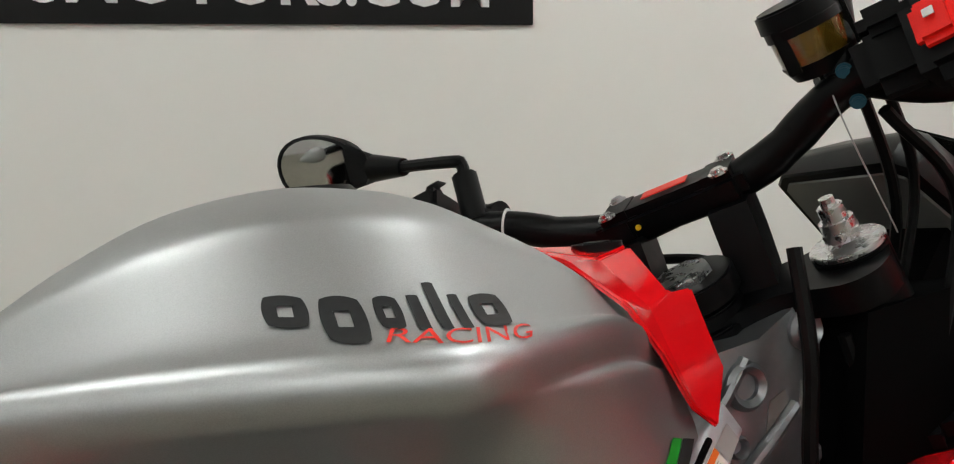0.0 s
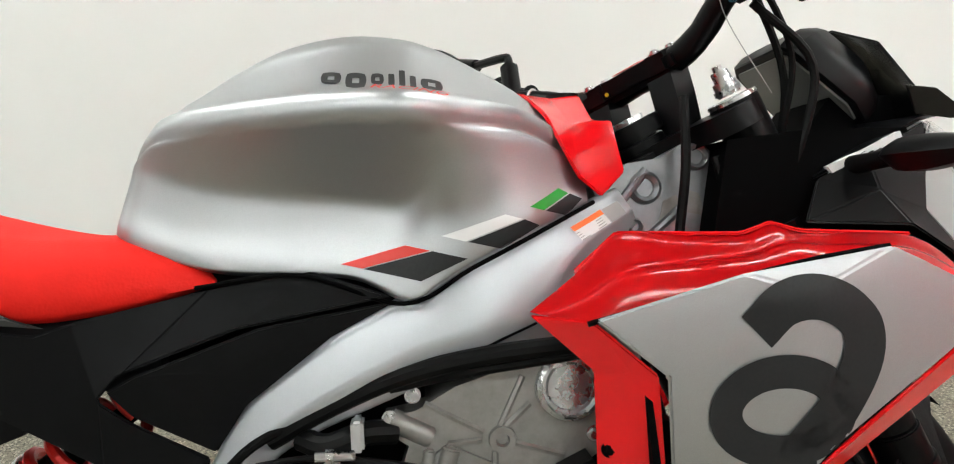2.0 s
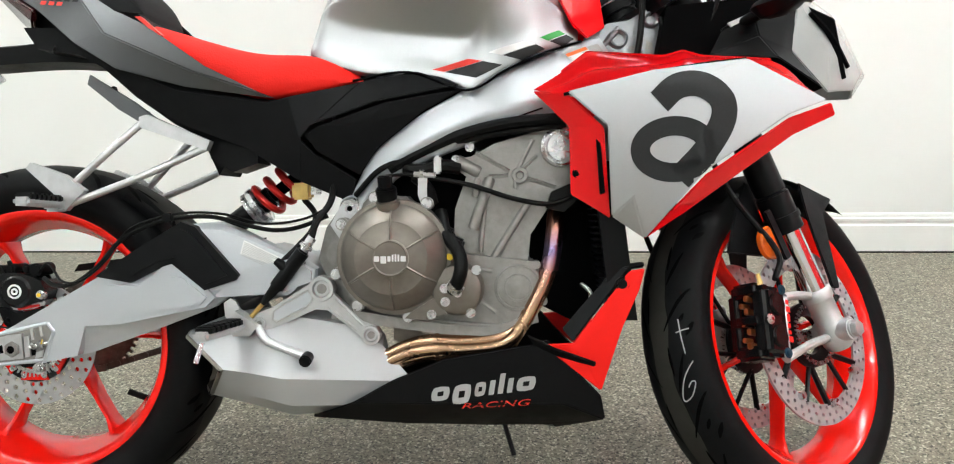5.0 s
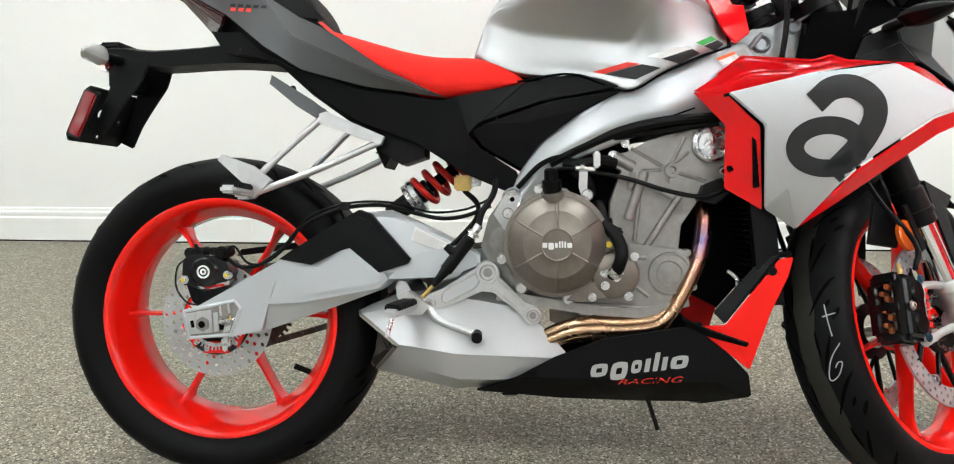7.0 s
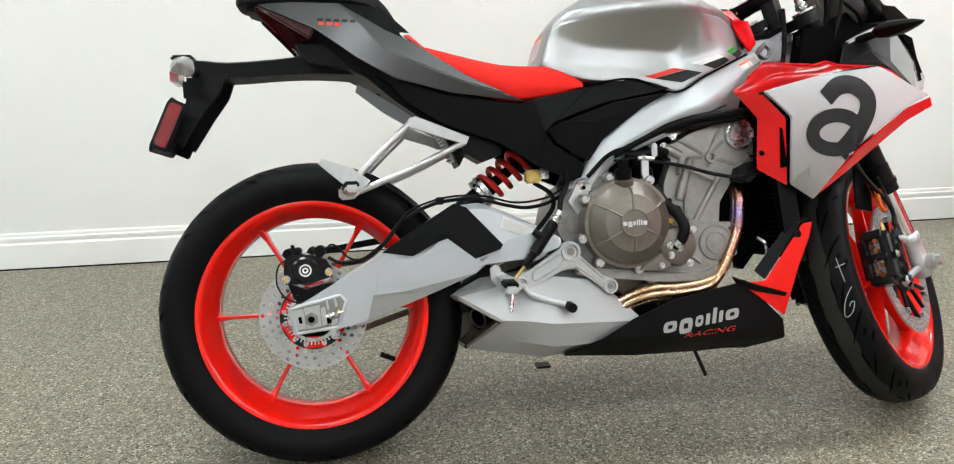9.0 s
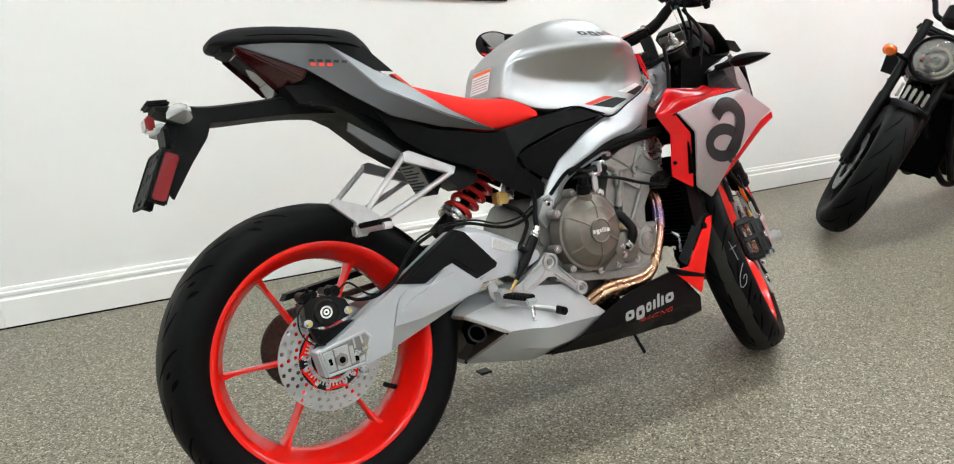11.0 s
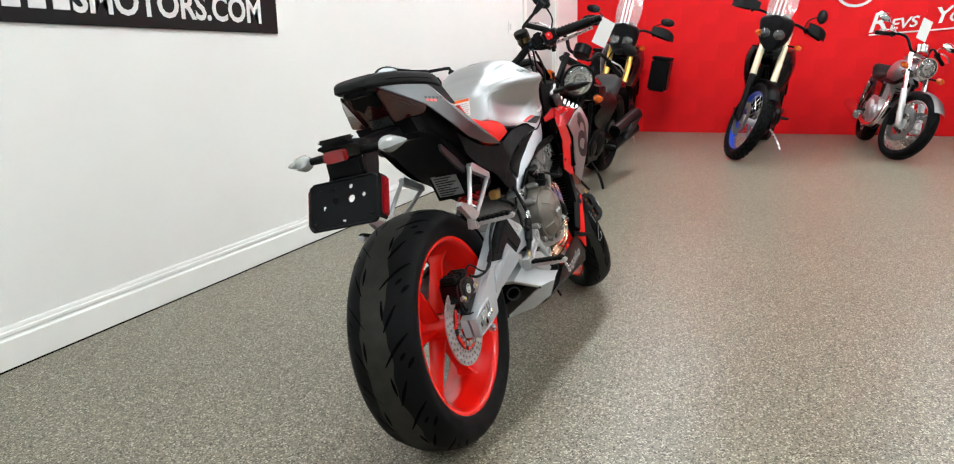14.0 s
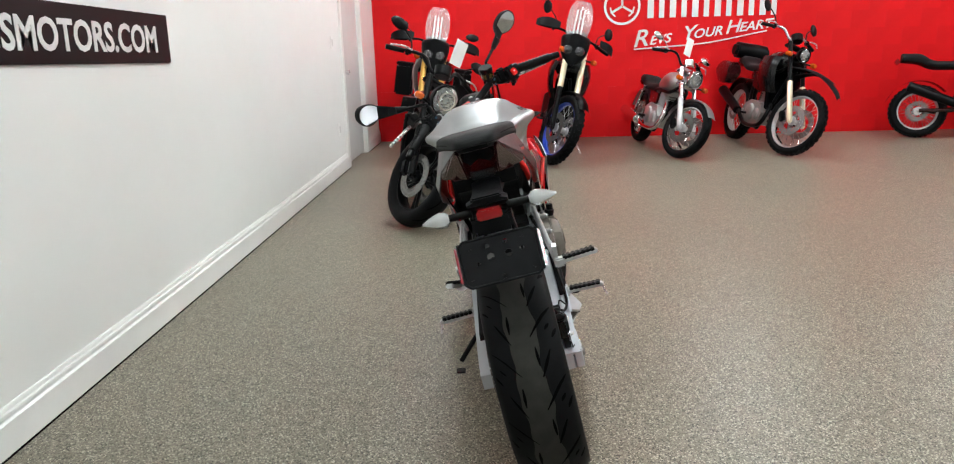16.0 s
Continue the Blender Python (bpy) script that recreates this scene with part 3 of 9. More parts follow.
def spoked_rim(r, half, depth_at, spoke_w, spokes=6, phase=0.0):
    """Cast wheel: rim with a deep dropped well, blade spokes and a hub."""
    rim = lathe([(r, -half), (r - 0.006, -half - 0.001), (r - 0.012, -half + 0.004), (r - 0.02, -half + 0.016), (r - 0.023, -half * 0.55), (r - 0.036, -half * 0.3), (r - 0.038, half * 0.3), (r - 0.023, half * 0.55), (r - 0.02, half - 0.016), (r - 0.012, half - 0.004), (r - 0.006, half + 0.001), (r, half),
                 (r - 0.003, half - 0.007), (r - 0.014, half * 0.6), (r - 0.028, half * 0.3), (r - 0.028, -half * 0.3), (r - 0.014, -half * 0.6), (r - 0.003, -half + 0.007)], 96)
    blades = []
    for k in range(spokes):
        a = 2 * math.pi * (k + phase) / spokes
        b = bmesh.new()
        rings = []
        for rr, w, d, off in ((0.035, 0.02, spoke_w * 0.8, 0.3), (0.08, 0.013, spoke_w * 0.72, 0.12), (0.14, 0.0085, spoke_w * 0.62, 0.03), (r - 0.06, 0.010, spoke_w * 0.6, 0.0), (r - 0.034, 0.016, spoke_w * 0.95, 0.0), (r - 0.026, 0.03, spoke_w * 1.2, 0.0)):
            ring = []
            for u, v in ((-1, -0.6), (-0.55, -1), (0.55, -1), (1, -0.6), (1, 0.6), (0.55, 1), (-0.55, 1), (-1, 0.6)):
                ring.append(b.verts.new((rr, v * d / 2, u * w / 2 + off * 0.02)))
            rings.append(ring)
        skin(b, rings)
        b.transform(Matrix.Rotation(-a, 4, "Y"))
        blades.append(b)
    hub = lathe([(0.014, -half * 0.75), (0.034, -half * 0.75), (0.04, -half * 0.6), (0.034, -half * 0.3), (0.034, half * 0.3), (0.042, half * 0.6), (0.036, half * 0.75), (0.014, half * 0.75)], 40)
    return rim, blades, hub


def moved(bm, at):
    bm.transform(Matrix.Translation(at))
    return bm


def pressed(bm):
    """Flattens what would sink into the floor: the tyre's contact patch."""
    up = BIKE.to_3x3().inverted() @ Vector((0, 0, 1))
    for v in bm.verts:
        z = (BIKE @ v.co).z
        if z < 0.0006:
            v.co += up * (0.0006 - z)
    return bm


def add_wheel(name, at, r_tyre, half, r_rim, rim_half, spoke_w, phase, turn, label):
    w = part(name, pressed(turn(moved(rounded_tyre(r_tyre, half, r_rim - 0.004, rim_half)[0], at))), RUBBER, bike, label, 60)
    prof = rounded_tyre(r_tyre, half, r_rim - 0.004, rim_half)[1]
    rim, blades, hub = spoked_rim(r_rim, rim_half, 0.03, spoke_w, 6, phase)
    part("rim", turn(moved(rim, at)), RIM_RED, w, "bright red cast rim", 50)
    for b in blades:
        part("spoke", turn(moved(b, at)), RIM_RED, w, "", 50)
    part("hub", turn(moved(hub, at)), RIM_RED, w)
    return w, prof


def straight(bm):
    return bm


rear_wheel, rear_prof = add_wheel("rear_wheel", RAX, 0.326, 0.0955, 0.2425, 0.079, 0.062, 0.0, straight, "wide rear tyre on a bright red six-spoke wheel")
front_wheel, front_prof = add_wheel("front_wheel", FAX, 0.311, 0.0610, 0.2405, 0.052, 0.045, 0.25, steered, "front tyre on a bright red six-spoke wheel")
# scuffed crown bands
for wheel, prof, at, turn, half in ((rear_wheel, rear_prof, RAX, straight, 0.036), (front_wheel, front_prof, FAX, steered, 0.018)):
    band, prev = bmesh.new(), None
    first = None
    for k in range(192):
        a = 2 * math.pi * k / 192
        wob = 1.0 + 0.10 * math.sin(11 * a) + 0.05 * math.sin(29 * a + 1.0)
        row = []
        for u in (-1.0, -0.6, -0.2, 0.2, 0.6, 1.0):
            yy = u * half * wob + 0.002 * math.sin(11 * a + 2.0)
            r = tyre_radius(prof, yy) + 0.0004
            row.append(band.verts.new((r * math.cos(a), yy, r * math.sin(a))))
        if prev:
            for q in range(5):
                band.faces.new((prev[q], prev[q + 1], row[q + 1], row[q]))
        first = first or row
        prev = row
    for q in range(5):
        band.faces.new((prev[q], prev[q + 1], first[q + 1], first[q]))
    part("crown_band", pressed(turn(moved(band, at))), WORN_RUBBER, wheel, "dusty grey scuffed tread crown", 60)
    sc = 1.5 if half > 0.02 else 0.98
    half_cuts = [(0.0, [(0.0, -0.056), (0.14, -0.040), (0.40, -0.014)]), (0.62, [(0.0, -0.041), (0.34, -0.020)]), (0.33, [(0.0, -0.058), (0.13, -0.049)]), (0.55, [(0.0, -0.018), (0.26, -0.019)]), (0.25, [(0.0, -0.048), (0.09, -0.040)])]
    cuts = [(p, [(a, y * sc) for a, y in line]) for p, line in half_cuts] + [(p + 0.5, [(a, -y * sc) for a, y in line]) for p, line in half_cuts]
    cut = grooves(prof, 11, cuts, 0.0072 if half > 0.02 else 0.0050, 0.0012)
    tagged(part("tread_pattern", pressed(turn(moved(cut, at))), DARK, wheel, "black tread cuts"), kind="stuff")
# valve stem
part("valve", moved(cyl((0.165, -0.01, -0.12), (0.135, -0.02, -0.105), 0.006, seg=10), RAX), HOSE, rear_wheel)
# chalk marks on the front tyre
chalk = []
for line in (((173.5, -0.039), (184, -0.043)), ((177.5, -0.034), (176.5, -0.052)), ((186.5, -0.051), (189, -0.041), (192, -0.031), (196.5, -0.022), (198, -0.025), (196.5, -0.038), (193, -0.047), (192.5, -0.042), (194, -0.036))):
    pts = []
    for a, y in line:
        r = tyre_radius(front_prof, y) + 0.0010
        pts.append(FAX + Vector((r * math.cos(radians(a)), y, r * math.sin(radians(a)))))
    if len(pts) == 2:
        pts.insert(1, FAX + ((pts[0] + pts[1]) / 2 - FAX) * 1.006)
    chalk.append(tube(pts, 0.0010, 5, 5))
part("chalk_mark", steered(join(*chalk)), GREY_DECAL, front_wheel, "pale chalk scribble")

# ---- rear brake, swingarm, chain ----
disc = part("rear_disc", moved(drilled_disc(0.068, 0.112, 0.004, -0.088, 30, 3, 0.0046), RAX), DISC, rear_wheel, "drilled steel brake disc")
part("disc_carrier", moved(lathe([(0.03, -0.07), (0.05, -0.084), (0.07, -0.086), (0.07, -0.090), (0.048, -0.090), (0.028, -0.078)], 40), RAX), BLACK_PAINT, rear_wheel)
tone = [box((0.056 * math.cos(a), -0.094, 0.056 * math.sin(a)), (0.008, 0.003, 0.0028), 0, Matrix.Rotation(-a, 4, "Y")) for a in [2 * math.pi * k / 48 for k in range(48)]]
part("sensor_ring", moved(join(lathe([(0.046, -0.0925), (0.053, -0.0925), (0.053, -0.0955), (0.046, -0.0955)], 48), *tone), RAX), STEEL, rear_wheel, "slotted steel speed sensor ring")
part("axle", cyl((0, -0.137, 0.31), (0, 0.15, 0.31), 0.012, seg=18), STEEL, rear_wheel)
cal = part("rear_caliper", prism([(-0.049, 0.382), (-0.052, 0.404), (-0.050, 0.432), (-0.038, 0.441), (-0.012, 0.443), (0.012, 0.438), (0.036, 0.428), (0.046, 0.408), (0.040, 0.392), (0.012, 0.384), (-0.020, 0.381)], -0.124, -0.066, 0.007, 3), BLACK_PAINT, bike, "black rear brake caliper")
part("piston_housing", moved(lathe([(0.001, -0.1275), (0.024, -0.1275), (0.030, -0.122), (0.032, -0.11)], 32, closed=False), (-0.008, 0, 0.409)), BLACK_PAINT, cal)
badge_at = (-0.008, 0, 0.409)
part("badge", moved(lathe([(0.0095, -0.1275), (0.0095, -0.1288), (0.0128, -0.1288), (0.0128, -0.1275)], 28), badge_at), WHITE_DECAL, cal, "white round maker's ring")
part("badge", moved(lathe([(0.0028, -0.1275), (0.0028, -0.1288), (0.0062, -0.1288), (0.0062, -0.1275)], 20), badge_at), WHITE_DECAL, cal)
for x, z in ((-0.0475, 0.393), (0.039, 0.403)):
    lug = part("bolt", join(cyl((x, -0.128, z), (x, -0.118, z), 0.0082, seg=20, bev=0.0012), cyl((x, -0.1325, z), (x, -0.127, z), 0.0064, seg=6, bev=0.0008)), STEEL, cal, "zinc bolt with a yellow paint mark")
    part("paint_mark", cyl((x, -0.1332, z), (x, -0.1324, z), 0.0038, seg=10), YELLOW_DECAL, lug)
for x, z, r in ((-0.042, 0.444, 0.011), (0.022, 0.446, 0.012), (-0.024, 0.448, 0.008), (0.006, 0.448, 0.008)):
    part("slide_boot", cyl((x, -0.116, z), (x, -0.070, z), r, seg=16, bev=0.003), HOSE, cal)
part("pad_carrier", prism([(-0.030, 0.384), (0.020, 0.388), (0.040, 0.392), (0.036, 0.383), (0.004, 0.374), (-0.024, 0.374)], -0.112, -0.094, 0.002), STEEL, cal, "bright steel brake pad plate")
part("pad_edge", prism([(-0.014, 0.379), (0.026, 0.385), (0.028, 0.381), (-0.010, 0.374)], -0.1145, -0.100, 0.001), RED_PART, cal)
part("bleed_nipple", cyl((-0.03, -0.10, 0.445), (-0.034, -0.103, 0.462), 0.005, 0.0035, seg=10), HOSE, cal)
part("bracket", prism([(-0.046, 0.384), (-0.040, 0.366), (-0.034, 0.350), (-0.020, 0.338), (0.012, 0.338), (0.056, 0.366), (0.050, 0.380), (0.030, 0.378), (-0.010, 0.370), (-0.030, 0.378)], -0.120, -0.102, 0.004), SATIN_BLACK, cal)
part("bolt", bolt((-0.029, -0.120, 0.357), (0, -1, 0), 0.005, 0.003), SATIN_BLACK, cal)
# red hub arms that carry the disc, seen inside its ring
for a in (-90, -30, 30, 90, 150, 210):
    d = Vector((math.cos(radians(a)), 0, math.sin(radians(a))))
    e = Vector((-d.z, 0, d.x))
    p0, p1 = d * 0.043, d * 0.066
    pts = [p0 - e * 0.016, p1 - e * 0.026, p1 + e * 0.026, p0 + e * 0.016]
    lugp = part("disc_lug", moved(prism([(p.x, p.z) for p in pts], -0.0935, -0.082, 0.003), RAX), RIM_RED, rear_wheel)
    for w in (-1, 1):
        q0 = d * 0.058 + e * 0.019 * w
        part("bolt", moved(bolt((q0.x, -0.0935, q0.z), (0, -1, 0), 0.0042, 0.0025), RAX), STEEL, lugp)

swing = part("swingarm", prism([(-0.046, 0.333), (-0.036, 0.281), (0.052, 0.286), (0.121, 0.298), (0.254, 0.344), (0.345, 0.378), (0.368, 0.395), (0.469, 0.401), (0.53, 0.42), (0.53, 0.445), (0.492, 0.467), (0.403, 0.511), (0.358, 0.528), (0.302, 0.524), (0.273, 0.509), (0.199, 0.463), (0.164, 0.444), (-0.012, 0.345)],
                             lambda x, z: -0.119 + 0.012 * max(0, x - 0.3), lambda x, z: -0.098, 0.004, 2), FRAME, bike, "silver painted aluminium swingarm")
SW_TOP = [(-0.046, 0.333), (-0.012, 0.345), (0.164, 0.444), (0.273, 0.509), (0.302, 0.524), (0.358, 0.528), (0.403, 0.511), (0.492, 0.467), (0.53, 0.445)]
SW_MID = [(-0.040, 0.310), (0.060, 0.326), (0.128, 0.352), (0.20, 0.368), (0.30, 0.398), (0.36, 0.412), (0.42, 0.418), (0.53, 0.430)]
SW_LOW = [(-0.036, 0.281), (0.052, 0.286), (0.121, 0.298), (0.254, 0.344), (0.345, 0.378), (0.368, 0.395), (0.469, 0.401), (0.53, 0.42)]
skin_bm = bmesh.new()
chains = [along(c, 26) for c in (SW_TOP, SW_MID, SW_LOW)]
rows = []
for k in range(26):
    (tx_, tz_), (mx_, mz_), (lx_, lz_) = [c[k] for c in chains]
    row = []
    for t, y in ((0.0, -0.116), (0.0, -0.124), (0.10, -0.1340), (0.55, -0.1375), (1.0, -0.1400)):
        row.append(skin_bm.verts.new((tx_ + (mx_ - tx_) * t, y + 0.012 * max(0, tx_ - 0.3), tz_ + (mz_ - tz_) * t)))
    for t, y in ((0.55, -0.1310), (1.0, -0.1200), (1.0, -0.112)):
        row.append(skin_bm.verts.new((mx_ + (lx_ - mx_) * t, y + 0.012 * max(0, tx_ - 0.3), mz_ + (lz_ - mz_) * t)))
    rows.append(row)
for a, b in zip(rows, rows[1:]):
    for k in range(7):
        skin_bm.faces.new((a[k], a[k + 1], b[k + 1], b[k]))
part("outer_face", skin_bm, FRAME, swing, "", 12)
part("end_plate", prism([(-0.046, 0.333), (-0.036, 0.281), (0.052, 0.286), (0.112, 0.2985), (0.127, 0.35), (0.141, 0.393), (0.160, 0.414), (0.215, 0.430), (0.20, 0.458), (0.164, 0.441), (-0.012, 0.345)], -0.143, -0.125, 0.0045, 3), FRAME, swing)
part("pivot_plate", prism([(0.352, 0.398), (0.469, 0.404), (0.525, 0.424), (0.525, 0.442), (0.488, 0.463), (0.41, 0.447), (0.402, 0.437)], -0.139, -0.12, 0.004), FRAME, swing)
part("left_arm", mirror(prism([(-0.046, 0.327), (-0.040, 0.281), (0.062, 0.283), (0.20, 0.312), (0.42, 0.375), (0.53, 0.41), (0.52, 0.452), (0.36, 0.44), (0.20, 0.40), (0.076, 0.372), (-0.008, 0.347)], -0.150, -0.115, 0.008)), FRAME, swing)
part("cross_tube", cyl((0.47, -0.13, 0.43), (0.47, 0.14, 0.43), 0.032, seg=20), FRAME, swing)
part("bridge", prism([(0.36, 0.415), (0.45, 0.40), (0.47, 0.46), (0.40, 0.48)], -0.11, 0.12, 0.006), FRAME, swing)
part("raised_panel", prism([(0.149, 0.378), (0.175, 0.400), (0.282, 0.437), (0.305, 0.433), (0.346, 0.399), (0.336, 0.388), (0.193, 0.366)], -0.152, -0.130, 0.008, 1), FRAME, swing)
part("raised_rib", prism([(0.128, 0.350), (0.147, 0.404), (0.169, 0.421), (0.226, 0.420), (0.281, 0.462), (0.310, 0.455), (0.359, 0.399), (0.342, 0.382), (0.195, 0.354)], -0.1465, -0.130, 0.010, 1), FRAME, swing)
pad = part("swingarm_cover", prism([(0.150, 0.436), (0.167, 0.448), (0.235, 0.489), (0.304, 0.529), (0.328, 0.520), (0.402, 0.437), (0.396, 0.428), (0.342, 0.411), (0.286, 0.457), (0.265, 0.451), (0.212, 0.425)], -0.148, -0.126, 0.005, 3), PLASTIC, bike, "matte black plastic swingarm guard")
part("raised_face", prism([(0.185, 0.448), (0.24, 0.481), (0.303, 0.517), (0.322, 0.509), (0.384, 0.437), (0.346, 0.423), (0.292, 0.469), (0.262, 0.462), (0.216, 0.438)], -0.1515, -0.145, 0.003), PLASTIC, pad)
rim_ = [Vector((x, -0.143, z)) for x, z in ((-0.041, 0.334), (0.060, 0.355), (0.071, 0.341), (0.052, 0.291), (-0.030, 0.283))]
part("axle_plate", prism([(p.x, p.z) for p in rim_], -0.1436, -0.140, 0.0), CAST, swing, "grey recessed axle plate")
part("plate_rim", join(*[tube([a, b], 0.0034, 8) for a, b in zip(rim_, rim_[1:] + rim_[:1])]), FRAME, swing)
part("adjuster", join(prism([(-0.014, 0.334), (0.017, 0.338), (0.019, 0.295), (-0.010, 0.292)], -0.150, -0.140, 0.0025, 2), prism([(-0.036, 0.330), (-0.016, 0.333), (-0.012, 0.292), (-0.029, 0.290)], -0.147, -0.140, 0.002), prism([(0.019, 0.332), (0.028, 0.334), (0.030, 0.298), (0.021, 0.296)], -0.148, -0.140, 0.0015)), ALLOY, swing, "cast alloy chain adjuster block")
# thin near-black pieces imitate the shade in a slot and a gap
part("slot", prism([(-0.027, 0.316), (-0.020, 0.318), (-0.018, 0.304), (-0.024, 0.303)], -0.1474, -0.1468, 0), DARK, swing)
part("shadow_gap", prism([(0.0285, 0.318), (0.036, 0.319), (0.040, 0.300), (0.031, 0.299)], -0.1446, -0.1435, 0), DARK, swing)
part("axle_nut", join(cyl((0, -0.153, 0.311), (0, -0.144, 0.311), 0.0145, seg=6, bev=0.001), cyl((0, -0.155, 0.311), (0, -0.146, 0.311), 0.0105, seg=16)), CAST, swing)
# flat near-black disc in place of the shaded bore
part("axle_hole", cyl((0, -0.1556, 0.311), (0, -0.1552, 0.311), 0.0068, seg=14), DARK, swing)
part("adjuster_bolt", join(cyl((0.028, -0.147, 0.314), (0.063, -0.147, 0.322), 0.0035, seg=8), cyl((0.046, -0.147, 0.3185), (0.052, -0.147, 0.320), 0.0068, seg=6), cyl((0.034, -0.147, 0.3155), (0.038, -0.147, 0.3165), 0.0062, seg=6)), STEEL, swing)
part("paint_mark", cyl((0.0525, -0.1515, 0.3205), (0.0555, -0.1515, 0.3275), 0.0014, seg=6), YELLOW_DECAL, swing)
part("rib", join(prism([(0.030, 0.346), (0.034, 0.347), (0.036, 0.327), (0.032, 0.326)], -0.1462, -0.140, 0.001), prism([(0.046, 0.350), (0.050, 0.351), (0.053, 0.333), (0.049, 0.332)], -0.1462, -0.140, 0.001), prism([(0.040, 0.305), (0.0525, 0.309), (0.050, 0.297), (0.038, 0.294)], -0.146, -0.140, 0.001)), ALLOY, swing)
part("paddock_boss", join(cyl((0.045, -0.15, 0.277), (0.045, -0.135, 0.277), 0.010, seg=14), cyl((0.045, -0.153, 0.277), (0.045, -0.149, 0.277), 0.006, seg=12)), STEEL, swing)
part("sticker", prism([(0.408, 0.496), (0.478, 0.462), (0.470, 0.436), (0.400, 0.470)], -0.1352, -0.134, 0.0), WHITE_DECAL, swing, "white data sticker")
for i in range(9):
    u = Vector((0.4095 - i * 0.0008, 0, 0.4925 - i * 0.0026))
    e = Vector((0.066, 0, -0.032)) * (0.95 - 0.12 * (i % 3))
    part("print_line", prism([(u.x, u.z), (u.x - 0.0003, u.z - 0.0009), (u.x + e.x - 0.0003, u.z + e.z - 0.0009), (u.x + e.x, u.z + e.z)], -0.1358, -0.1348, 0.0), GREY_DECAL, swing)

# chain and sprocket on the left
links = []
RS, FS = 0.088, 0.034
F_SPROCKET = Vector((0.56, 0, 0.42))
loop = []
d = F_SPROCKET - RAX
base = math.atan2(d.z, d.x)
off = math.acos((RS - FS) / d.length)
for k in range(25):
    a = base + off + (2 * math.pi - 2 * off) * k / 24
    loop.append(RAX + RS * Vector((math.cos(a), 0, math.sin(a))))
for k in range(9):
    a = base - off + 2 * off * k / 8
    loop.append(F_SPROCKET + FS * Vector((math.cos(a), 0, math.sin(a))))
dense = []
for a, b in zip(loop, loop[1:] + loop[:1]):
    n = max(1, round((b - a).length / 0.0155))
    dense += [a + (b - a) * i / n for i in range(n)]
for i, (a, b) in enumerate(zip(dense, dense[1:] + dense[:1])):
    w = 0.0095 if i % 2 else 0.0065
    ang = math.atan2(b.z - a.z, b.x - a.x)
    for s in (-1, 1):
        c = (a + b) / 2 + Vector((0, 0.105 + s * w, 0))
        links.append(box(c, (0.0185, 0.002, 0.0125), 0.0, Matrix.Rotation(-ang, 4, "Y")))
    links.append(cyl(a + Vector((0, 0.0945, 0)), a + Vector((0, 0.1155, 0)), 0.0042, seg=6))
tagged(part("chain", join(*links), CHAIN, bike, "oiled steel drive chain"), kind="stuff")
teeth = [box((0.091 * math.cos(a), 0.105, 0.31 + 0.091 * math.sin(a)), (0.010, 0.006, 0.006), 0, Matrix.Rotation(-a, 4, "Y")) for a in [2 * math.pi * k / 42 for k in range(42)]]
part("sprocket", join(moved(lathe([(0.05, 0.102), (0.088, 0.102), (0.088, 0.108), (0.05, 0.108)], 64), RAX), *teeth), CHAIN, rear_wheel)
part("chain_guard", prism([(-0.03, 0.425), (-0.02, 0.44), (0.22, 0.47), (0.36, 0.49), (0.36, 0.475), (0.20, 0.452)], 0.088, 0.125, 0.003), PLASTIC, bike, "black plastic chain guard")

# rear hugger over the tyre
hug = []
for i in range(9):
    a = radians(14 + i * 5.6)
    r = 0.322
    hug.append([(r * math.cos(a), y, 0.31 + r * math.sin(a) - 0.010 * abs(y / 0.08) ** 3) for y in (-0.088, -0.075, -0.04, 0, 0.04, 0.075, 0.088)])
hb = loft(hug, 2, 2)
bmesh.ops.solidify(hb, geom=hb.faces[:], thickness=0.003)
part("hugger", hb, PLASTIC, bike, "matte black rear mudguard")

# hoses along the swingarm
part("brake_hose", tube([(0.04, -0.118, 0.432), (0.065, -0.128, 0.420), (0.108, -0.140, 0.424), (0.155, -0.142, 0.456), (0.19, -0.138, 0.496), (0.236, -0.135, 0.521), (0.281, -0.132, 0.534), (0.349, -0.130, 0.537), (0.416, -0.125, 0.520), (0.46, -0.12, 0.512), (0.504, -0.118, 0.518), (0.549, -0.11, 0.536)], 0.0040, 8), HOSE, bike)
part("sensor_cable", tube([(0.03, -0.112, 0.447), (0.052, -0.12, 0.458), (0.085, -0.138, 0.428), (0.125, -0.145, 0.430), (0.167, -0.142, 0.464), (0.202, -0.138, 0.512), (0.247, -0.134, 0.533), (0.304, -0.130, 0.544), (0.371, -0.128, 0.541), (0.438, -0.122, 0.524), (0.504, -0.118, 0.530), (0.549, -0.11, 0.55)], 0.0023, 8), HOSE, bike)
part("caliper_loop", tube([(-0.035, -0.118, 0.438), (-0.062, -0.120, 0.42), (-0.066, -0.122, 0.38), (-0.045, -0.124, 0.35), (-0.02, -0.13, 0.345)], 0.0018, 6), HOSE, bike)
part("hose_clip", box((0.275, -0.134, 0.536), (0.02, 0.012, 0.016), 0.003), PLASTIC, bike)

